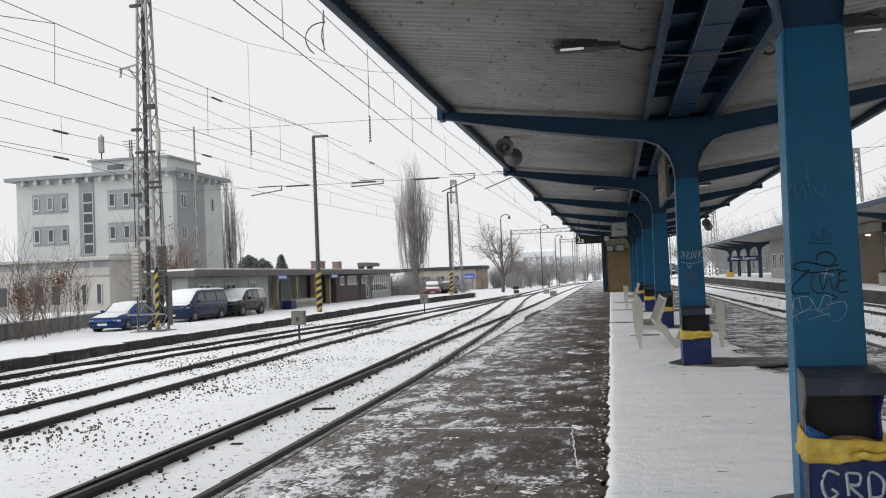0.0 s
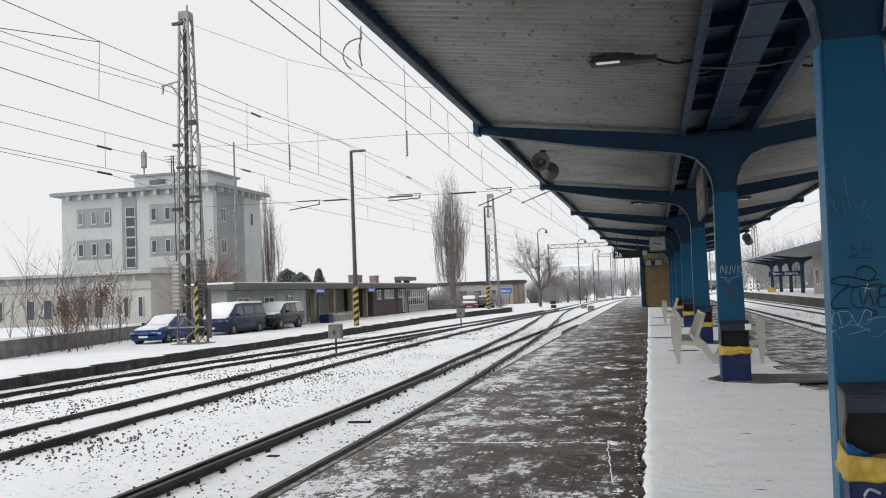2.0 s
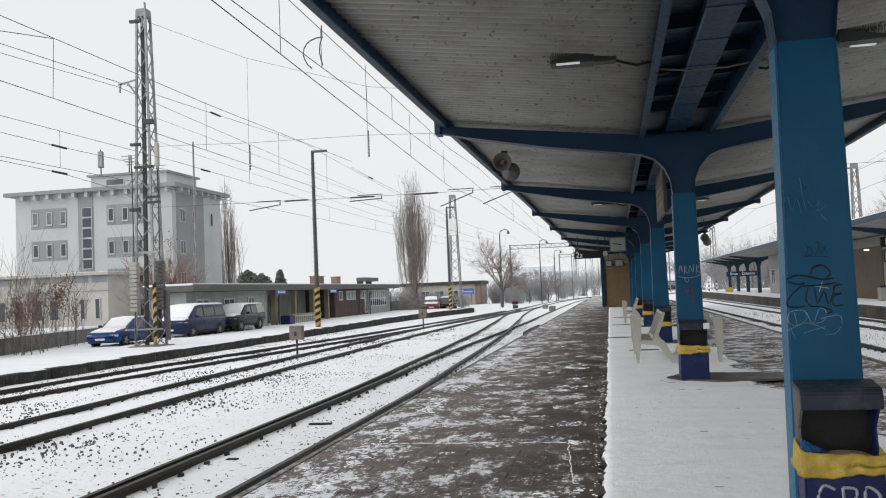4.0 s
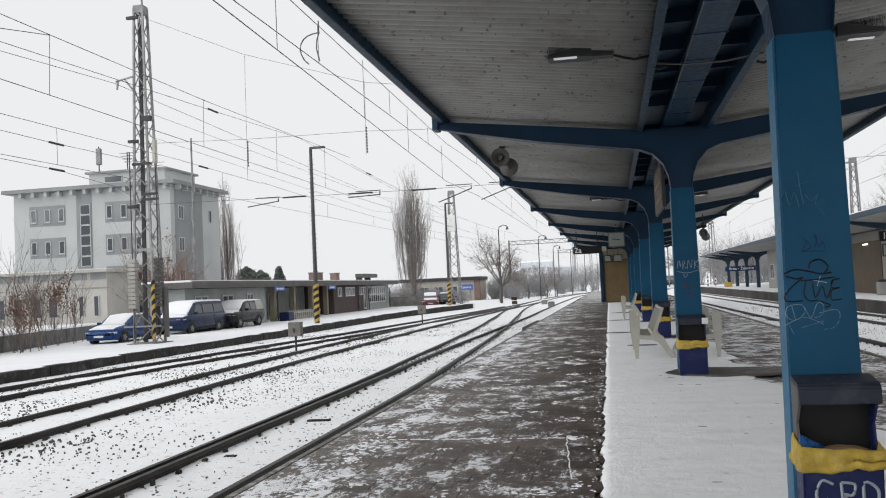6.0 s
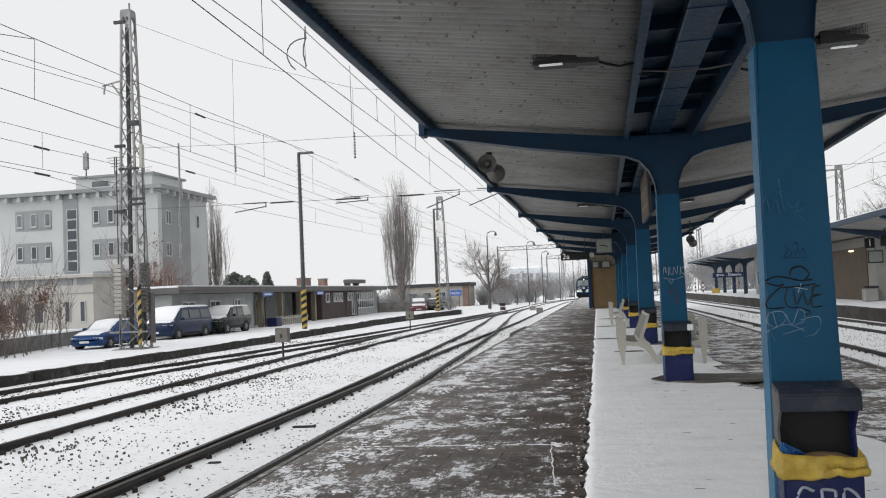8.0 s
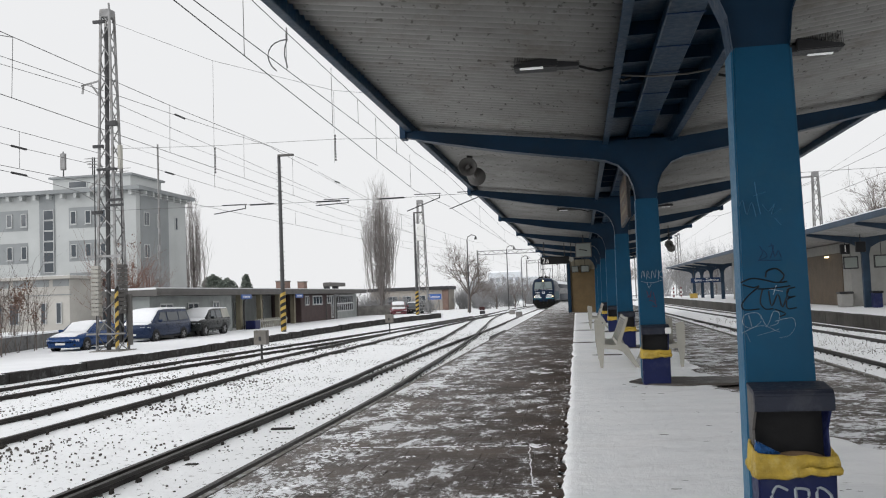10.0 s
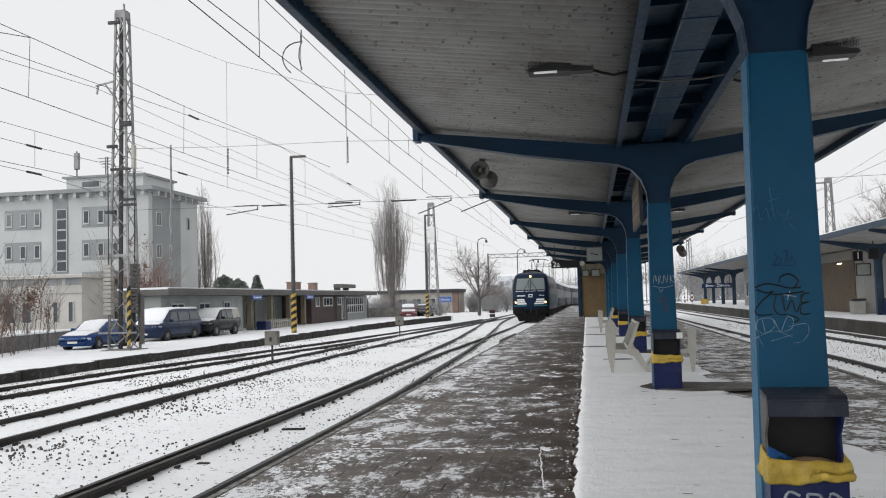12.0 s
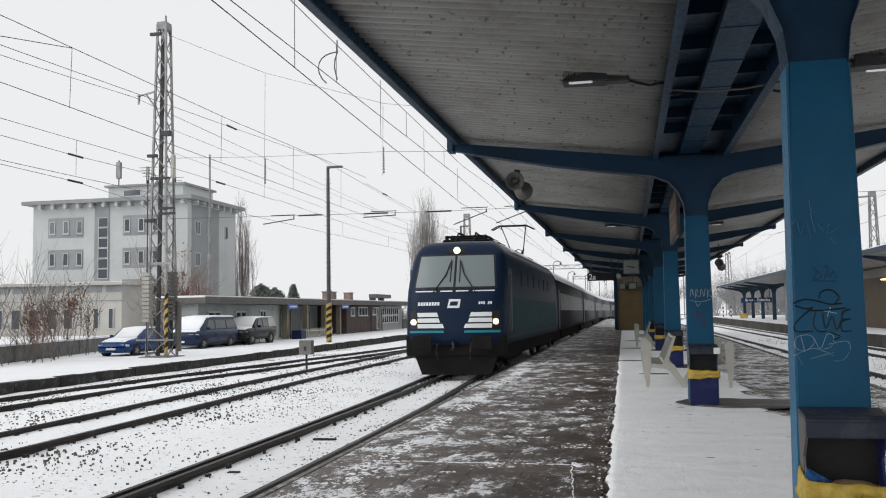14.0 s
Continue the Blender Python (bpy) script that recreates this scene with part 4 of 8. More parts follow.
def ceiling_lamp():
    l = thing("ceiling_lamp", "grey LED lamp with bird spikes under the canopy", "lamp", "lamps under the canopy")
    bm = bmesh.new()
    prism(bm, [(-0.37, -0.04), (0.12, -0.05), (0.12, 0.09), (0.05, 0.075), (-0.37, 0.0)], "y", -0.13, 0.13)
    bmesh.ops.bevel(bm, geom=bm.edges[:], offset=0.012, segments=2, affect="EDGES")
    part("housing", bm, M_DKGREY, l, "dark grey lamp housing")
    bm = bmesh.new()
    bevel_box(bm, 0.1, 0.36, -0.09, 0.09, -0.05, 0.03, 0.015, 2)
    part("driver_box", bm, M_DKGREY, l)
    bm = bmesh.new()
    bevel_box(bm, -0.3, -0.04, -0.125, -0.07, -0.056, -0.04, 0.004, 1)
    part("diffuser", bm, M_LAMP, l, "pale lit LED panel")
    bm = bmesh.new()
    rng = random.Random(2)
    for i in range(24):
        for y in (-0.11, 0.0, 0.11):
            x = -0.36 + i * 0.02
            tube(bm, [(x, y, 0.0 + 0.07 * (i / 24)), (x + rng.uniform(-0.02, 0.02), y + rng.uniform(-0.03, 0.03), 0.16)], 0.0025, 3)
    tagged(part("bird_spikes", bm, M_DKGREY, l), kind="stuff")
    bm = bmesh.new()
    tube(bm, [(0.34, 0, -0.03), (0.45, 0, -0.07), (0.58, 0, -0.105), (0.68, 0, -0.09), (0.76, 0, -0.085), (0.78, 0, -0.15), (0.79, 0, -0.21), (0.84, 0, -0.235), (0.92, 0, -0.215)], 0.016, 6)
    part("cable", bm, M_BLACK, l)
    return l


def make_lamps():
    l = ceiling_lamp()
    l.matrix_basis = pose(-0.24, 9.75, 4.075)
    for k in (2, 4):
        copy_thing(l, pose(-0.24, 9.75 + BAY * k, 4.075))
    for k in (0, 2, 4):
        copy_thing(l, pose(2 * COL_X + 0.3, 9.75 + BAY * k, 4.04, 0, 0, 180))
    cable("conduit", [(0.57, 9.75, 3.9), (0.9, 9.75, 3.86), (1.3, 9.75, 3.86), (1.7, 9.7, 3.9)], 0.012, M_GREY, None, "grey conduit crossing under the gutter girder", "conduit")


def horn(bm_mouth, c, s):
    prof = [(0.0, 0.03), (0.06, 0.04), (0.14, 0.07), (0.2, 0.13), (0.23, 0.185), (0.24, 0.19), (0.235, 0.175), (0.19, 0.12), (0.12, 0.055)]
    rings = []
    for d, r in prof:
        rings.append([(c[0] + r * math.cos(2 * math.pi * i / 24), c[1] + s * d, c[2] + r * math.sin(2 * math.pi * i / 24)) for i in range(24)])
    loft(bm_mouth, rings)


def make_horns():
    for x, y, z in ((-2.12, 17.5, 4.1), (4.0, 40.4, 3.45)):
        h = thing("loudspeaker", "pair of grey loudspeaker horns hanging under the eaves", "loudspeaker", "platform loudspeakers")
        for s, dx, dz in ((-1, 0, 0), (1, 0.13, -0.16)):
            bm = bmesh.new()
            horn(bm, (x + dx, y - s * 0.05, z + dz), s)
            hn = part("horn", bm, M_HORN, h, "", True)
            bm = bmesh.new()
            tube(bm, [(x + dx, y + s * 0.08, z + dz), (x + dx, y + s * 0.16, z + dz)], 0.045, 12)
            part("driver", bm, M_GREY, hn)
        bm = bmesh.new()
        tube(bm, [(x + 0.02, y, z + 0.02), (x + 0.02, y, 4.43)], 0.022, 6)
        tube(bm, [(x + 0.02, y, z + 0.26), (x + 0.14, y, z + 0.24), (x + 0.24, y, z + 0.32)], 0.012, 5)
        part("bracket", bm, M_DKGREY, h)
        bm = bmesh.new()
        bevel_box(bm, x - 0.03, x + 0.09, y - 0.05, y + 0.05, z + 0.2, z + 0.26, 0.01, 1)
        part("clamp", bm, M_DKGREY, h)


def make_signs():
    s = thing("track_sign", "black hanging track number sign reading 2a", "sign")
    bm = bmesh.new()
    bevel_box(bm, -2.1, -0.55, 47.9, 48.25, 3.02, 3.42, 0.02, 1)
    part("case", bm, M_BLACK, s)
    lettering("number", "2a", 0.42, M_WHITE, pose(-1.83, 47.885, 3.21, 90, 0, 0), s)
    for x in (-1.9, -0.8):
        bm = bmesh.new()
        tube(bm, [(x, 48.05, 3.4), (x, 48.05, 4.25)], 0.025, 6)
        part("hanger", bm, M_DKGREY, s)
    bm = bmesh.new()
    bmesh.ops.create_cone(bm, segments=20, radius1=0.13, radius2=0.13, depth=0.12, cap_ends=True, matrix=pose(-0.44, 47.9, 3.24, 90, 0, 0))
    tagged(part("globe_lamp", bm, M_CREAM), "small white round lamp beside the track sign", "lamp")
    bm = bmesh.new()
    tube(bm, [(-0.44, 47.95, 3.3), (-0.44, 47.95, 4.2)], 0.02, 6)
    tagged(part("lamp_hanger", bm, M_DKGREY), "thin dark rod holding the round lamp", "rod")
    c = thing("station_clock", "square white two-faced platform clock hanging from the canopy", "clock")
    bm = bmesh.new()
    bevel_box(bm, -0.16, 0.56, 39.9, 40.1, 3.02, 3.68, 0.02, 2)
    part("case", bm, M_GREY, c)
    bm = bmesh.new()
    bevel_box(bm, -0.12, 0.52, 39.885, 39.902, 3.06, 3.64, 0.004, 1)
    part("dial", bm, M_DIAL, c, "dull white dial")
    bm = bmesh.new()
    beam(bm, (0.2, 39.878, 3.35), (0.0, 39.878, 3.38), 0.02, 0.035)
    beam(bm, (0.2, 39.878, 3.35), (0.36, 39.878, 3.31), 0.02, 0.045)
    part("pointer", bm, M_BLACK, c)
    bm = bmesh.new()
    tube(bm, [(0.2, 40, 3.66), (0.2, 40, 4.2)], 0.025, 6)
    part("hanger", bm, M_DKGREY, c)
    p = thing("poster_frame", "tall framed poster hanging edge-on along the columns", "poster")
    bm = bmesh.new()
    bevel_box(bm, 1.0, 1.06, 17.4, 20.3, 2.92, 3.938, 0.01, 1)
    part("frame", bm, M_DKGREY, p)
    bm = bmesh.new()
    box(bm, 0.992, 0.999, 17.5, 20.2, 2.98, 3.8)
    pr = part("print", bm, M_POSTER, p, "faded yellow and red print")
    for i, (a, b) in enumerate(((17.7, 19.9), (17.8, 19.2), (17.7, 20.0), (18.2, 19.6))):
        bm = bmesh.new()
        box(bm, 0.986, 0.991, a, b, 3.12 + i * 0.16, 3.19 + i * 0.16)
        part("text_bar", bm, M_BOXGREY if i % 2 else M_POSTTAN, pr)


def make_kiosk():
    k = thing("platform_kiosk", "ochre panelled platform shelter with blue corner posts", "shelter")
    bm = bmesh.new()
    bevel_box(bm, -0.72, 2.9, 62.6, 70, 0, 3.0, 0.02, 1)
    part("wall", bm, M_OCHRE, k)
    for x in (-0.82, 3.0):
        bm = bmesh.new()
        bevel_box(bm, x - 0.12, x + 0.12, 62.45, 62.75, 0, 3.75, 0.02, 1)
        part("post", bm, M_BLUE, k, "blue corner post")
    bm = bmesh.new()
    bevel_box(bm, -0.72, 2.9, 62.56, 70, 3.004, 3.72, 0.01, 1)
    part("fascia", bm, M_POSTTAN, k, "beige upper panel")
    for x, w, h in ((-0.35, 0.24, 0.36), (0.35, 0.3, 0.4)):
        b = thing("notice_board", "small framed notice hanging before the shelter", "notice", "notices at the shelter")
        bm = bmesh.new()
        bevel_box(bm, x - w, x + w, 62.3, 62.4, 3.0 - h / 2, 3.0 + h / 2 + 0.1, 0.015, 1)
        part("frame", bm, M_DKGREY, b)
        bm = bmesh.new()
        box(bm, x - w + 0.05, x + w - 0.05, 62.29, 62.299, 3.05 - h / 2, 3.05 + h / 2)
        part("sheet", bm, M_DIAL, b, "pale printed sheet")
        bm = bmesh.new()
        tube(bm, [(x, 62.35, 3.0 + h / 2), (x, 62.35, 4.16)], 0.015, 5)
        part("hanger", bm, M_DKGREY, b)


make_graffiti()
make_bins()
make_benches()
make_lamps()
make_horns()
make_signs()
make_kiosk()


# ---- masts, lamp posts and wires ----
def lattice(bm, base, w0, w1, z0, z1, bay, t=0.045):
    """Diagonal bracing of a tapering four-legged mast."""
    z, flip = z0, 1
    while z < z1 - 0.2:
        zn = min(z + bay, z1)
        a, b = (w0 + (w1 - w0) * (q - z0) / (z1 - z0) for q in (z, zn))
        c0 = [(-a / 2, -a / 2), (a / 2, -a / 2), (a / 2, a / 2), (-a / 2, a / 2)]
        c1 = [(-b / 2, -b / 2), (b / 2, -b / 2), (b / 2, b / 2), (-b / 2, b / 2)]
        for i in range(4):
            j = (i + 1) % 4
            p, q = (c0[i], c1[j]) if flip > 0 else (c0[j], c1[i])
            beam(bm, (base[0] + p[0], base[1] + p[1], z), (base[0] + q[0], base[1] + q[1], zn), t, t)
        z, flip = zn, -flip


def mast(x, y, z0, z1, w0, w1, bay, label, legs=0.1, t=0.045):
    m = thing("catenary_mast", label, "mast", "catenary masts", at=None)
    for i, j in ((-1, -1), (1, -1), (1, 1), (-1, 1)):
        bm = bmesh.new()
        beam(bm, (x + i * w0 / 2, y + j * w0 / 2, z0), (x + i * w1 / 2, y + j * w1 / 2, z1), legs)
        part("leg", bm, M_STEEL, m)
    bm = bmesh.new()
    lattice(bm, (x, y), w0, w1, z0, z1, bay, t)
    part("lattice", bm, M_STEEL, m)
    bm = bmesh.new()
    bevel_box(bm, x - w1 / 2 - 0.04, x + w1 / 2 + 0.04, y - w1 / 2 - 0.04, y + w1 / 2 + 0.04, z1 - 0.25, z1 + 0.1, 0.02, 1)
    part("cap", bm, M_STEEL, m)
    bm = bmesh.new()
    bevel_box(bm, x - w0 / 2 - 0.25, x + w0 / 2 + 0.25, y - w0 / 2 - 0.25, y + w0 / 2 + 0.25, z0 - 0.25, z0 + 0.06, 0.03, 1)
    part("footing", bm, M_CONCRETE, m)
    return m


def striped_leg(parent, x, y, z0, z1, r):
    """Yellow and black slanted bands round the foot of a post."""
    n = int((z1 - z0) / 0.2)
    for k in range(n):
        a, b = z0 + k * 0.2, z0 + (k + 1) * 0.2
        vs = []
        for i in range(12):
            ang = 2 * math.pi * i / 12
            vs.append((x + r * math.cos(ang), y + r * math.sin(ang), 0.09 * math.cos(ang)))
        bm = bmesh.new()
        loft(bm, [[(p, q, a + s) for p, q, s in vs], [(p, q, b + s) for p, q, s in vs]])
        part("warning_band", bm, M_STRIPE_K if k % 2 else M_STRIPE_Y, parent)


MX, MY = -19.2, 33.7


def make_near_mast():
    m = mast(MX, MY, LEFT_Z, 14.0, 0.9, 0.38, 0.72, "tall grey steel lattice mast with yellow and black warning bands", 0.085, 0.035)
    striped_leg(m, MX + 0.44, MY - 0.45, LEFT_Z + 0.2, 2.45, 0.075)
    striped_leg(m, MX + 0.44, MY + 0.45, LEFT_Z + 0.2, 1.5, 0.06)
    # tension weights hang on both sides
    for dx, dy, z, mm, lab in ((-0.36, -0.6, 1.25, M_WEIGHT, "pale stacked concrete tension weights"), (0.42, 0.1, 1.3, M_GREY, "grey stacked tension weights")):
        s = part("weight_rod", bmesh.new(), None, m)
        bm = bmesh.new()
        tube(bm, [(MX + dx, MY + dy, 0.0), (MX + dx, MY + dy, 7.2)], 0.022, 6)
        s.data = mesh_of("weight_rod", bm, M_DKGREY)
        for k in range(12):
            bm = bmesh.new()
            bevel_box(bm, MX + dx - 0.17, MX + dx + 0.17, MY + dy - 0.13, MY + dy + 0.13, z + k * 0.172, z + 0.148 + k * 0.172, 0.018, 1)
            part("weight", bm, mm, s, lab if k == 0 else "")
    # clamps and cross pieces
    for z, x0, x1, dy, th, mm in ((3.68, -0.75, 0.72, -0.5, 0.1, M_STEEL), (0.5, -0.85, 0.85, -0.55, 0.07, M_STEEL), (8.25, -0.5, -0.05, -0.4, 0.12, M_DKGREY), (7.28, -0.35, 0.5, -0.4, 0.1, M_DKGREY),
                                   (6.0, 0.1, 0.75, -0.4, 0.1, M_DKGREY), (5.78, 0.1, 0.78, -0.4, 0.1, M_DKGREY), (5.5, -0.6, -0.15, -0.4, 0.13, M_DKGREY), (9.2, 0.1, 0.5, -0.3, 0.2, M_DKGREY), (13.55, -0.5, 0.0, -0.25, 0.12, M_DKGREY)):
        bm = bmesh.new()
        beam(bm, (MX + x0, MY + dy, z), (MX + x1, MY + dy, z), th)
        part("crossbar", bm, mm, m)
    bm = bmesh.new()
    beam(bm, (MX - 0.36, MY + 0.3, LEFT_Z), (MX - 0.1, MY + 0.1, 13.4), 0.13, 0.13)
    part("inner_post", bm, M_DKGREY, m, "dark inner post")
    for x0, x1, z0, z1, mm in ((-0.15, 0.05, 1.75, 2.05, M_POSTTAN), (0.05, 0.34, 0.1, 2.3, M_DKGREY), (0.6, 0.74, 0.0, 2.1, M_GREY)):
        bm = bmesh.new()
        bevel_box(bm, MX + x0, MX + x1, MY + 0.1, MY + 0.3, z0, z1, 0.02, 1)
        part("cabinet", bm, mm, m)
    bm = bmesh.new()
    bevel_box(bm, MX + 0.5, MX + 0.66, MY - 0.3, MY - 0.1, 7.3, 8.3, 0.04, 2)
    part("antenna", bm, M_CREAM, m, "pale panel antenna")
    for p, q in (((MX + 0.1, MY, 13.9), (MX + 0.1, MY - 0.05, 14.4)), ((MX - 1.0, MY - 0.4, 10.85), (MX - 0.2, MY - 0.4, 11.0)), ((MX - 0.95, MY - 0.4, 10.5), (MX - 0.9, MY - 0.4, 10.87)), ((MX - 0.6, MY - 0.4, 10.92), (MX - 0.2, MY - 0.4, 10.4)), ((MX - 0.95, MY, 6.6), (MX - 0.2, MY, 7.2)), ((MX - 0.95, MY, 6.6), (MX - 0.4, MY, 6.1))):
        bm = bmesh.new()
        beam(bm, p, q, 0.06)
        part("strut", bm, M_STEEL, m)


def lamp_post(x, y, z0, z1, arm, label, bands=True):
    p = thing("lamp_post", label, "lamp post", "lamp posts")
    bm = bmesh.new()
    tube(bm, [(x, y, z0), (x, y, z0 + 3), (x, y, z1)], 0.15, 10, 0.09)
    part("pole", bm, M_POLE, p)
    if bands:
        striped_leg(p, x, y, z0 + 0.1, z0 + 2.4, 0.165)
    bm = bmesh.new()
    for k in range(26):
        z = z0 + 2.8 + k * (z1 - z0 - 3.2) / 26
        beam(bm, (x - 0.18, y, z), (x + 0.18, y, z), 0.025)
    tagged(part("climbing_pegs", bm, M_POLE, p), kind="stuff")
    bm = bmesh.new()
    bevel_box(bm, x - 0.05, x + arm, y - 0.13, y + 0.13, z1 - 0.02, z1 + 0.1, 0.03, 2)
    part("lantern", bm, M_GREY, p, "flat grey lantern")
    return p


def post(name, x, y, z0, z1, r, material, label, cat):
    bm = bmesh.new()
    tube(bm, [(x, y, z0), (x, y, z1)], r, 8, r * 0.7)
    return tagged(part(name, bm, material), label, cat)


def make_posts():
    make_near_mast()
    lamp_post(-17.3, 49.3, LEFT_Z, 10.15, 0.9, "tall dark lamp post with yellow and black bands")
    lamp_post(-15.8, 83.8, LEFT_Z, 9.7, 0.8, "far lamp post with red and white bands")
    m = mast(-15.9, 87.8, LEFT_Z, 11.3, 1.1, 0.5, 0.9, "distant grey lattice mast with a white cabinet", 0.1)
    bm = bmesh.new()
    bevel_box(bm, -16.2, -15.5, 87.0, 87.4, 7.2, 8.9, 0.05, 1)
    part("cabinet", bm, M_WHITE, m, "white equipment cabinet")
    post("pole", -25.3, 50, LEFT_Z, 11.5, 0.08, M_STEEL, "thin grey pole behind the parked vans", "pole")
    # relay boxes on short posts
    for x, y in ((-11.6, 30.6), (-11.75, 52.9)):
        b = thing("trackside_box", "grey metal box on a short post between the tracks", "box", "trackside boxes")
        bm = bmesh.new()
        bevel_box(bm, x - 0.24, x + 0.24, y - 0.15, y + 0.15, 0.0, 0.52, 0.02, 1)
        part("case", bm, M_BOXGREY, b)
        bm = bmesh.new()
        tube(bm, [(x, y, -0.75), (x, y, 0.02)], 0.04, 6)
        part("stake", bm, M_DKGREY, b)
        bm = bmesh.new()
        bevel_box(bm, x - 0.05, x + 0.04, y - 0.17, y - 0.148, 0.15, 0.3, 0.005, 1)
        part("latch", bm, M_DKGREY, b)
    # far masts and lamps along the line
    far = [(-10.7, 130, 8.4, 1), (-9.9, 150, 7.6, 1), (-8.4, 180, 8.2, 1), (-6.4, 205, 8.0, 1), (-13.9, 109, 8.8, 1), (-4.0, 230, 8.5, 0), (-9.5, 240, 9, 0)]
    for x, y, h, lamp in far:
        p = thing("lamp_post", "slender far lamp post beside the tracks", "lamp post", "far lamp posts")
        bm = bmesh.new()
        z = RAIL_Z + fall(y) - 0.2
        tube(bm, [(x, y, z), (x, y, h - 0.4), (x + 0.1, y, h), (x + 0.6, y, h + 0.25), (x + 1.1, y, h + 0.1)] if lamp else [(x, y, z), (x, y, h)], 0.085, 6, 0.045)
        part("pole", bm, M_POLE, p)
        if lamp:
            bm = bmesh.new()
            bmesh.ops.create_cone(bm, segments=12, radius1=0.2, radius2=0.08, depth=0.4, cap_ends=True, matrix=pose(x + 1.1, y, h - 0.15))
            part("lantern", bm, M_POLE, p)
    for x, y, h, w in ((-8.2, 190, 10.5, 0.7), (-5.2, 215, 10, 0.7), (-10.5, 250, 10, 0.7), (17.0, 66, 9.3, 0.75), (17.6, 165, 11.0, 0.8), (19.5, 178, 12.0, 0.8)):
        mast(x, y, RAIL_Z + fall(y) - 0.2, h, w, 0.35, 0.9, "far lattice catenary mast in the haze", 0.08, 0.04)


def lattice_beam(bm, a, b, h, t=0.07):
    a, b = Vector(a), Vector(b)
    n = max(2, int((b - a).length / 0.9))
    for dz in (0, h):
        beam(bm, a + Vector((0, 0, dz)), b + Vector((0, 0, dz)), t)
    for i in range(n):
        p, q = a.lerp(b, i / n), a.lerp(b, (i + 1) / n)
        up = Vector((0, 0, h))
        beam(bm, p + (up if i % 2 else Vector()), q + (Vector() if i % 2 else up), t * 0.7)


def make_gantry():
    for y, x0, x1, z in ((169, -19.6, 9.0, 9.2), (232, -14, 14, 9.3)):
        g = thing("signal_gantry", "grey lattice gantry spanning the far tracks", "gantry")
        bm = bmesh.new()
        lattice_beam(bm, (x0, y, z), (x1, y, z), 0.7, 0.13)
        part("girder", bm, M_STEEL, g)
        for x in (x0, x1):
            bm = bmesh.new()
            beam(bm, (x, y, -1), (x, y, z + 0.9), 0.3)
            part("upright", bm, M_STEEL, g)


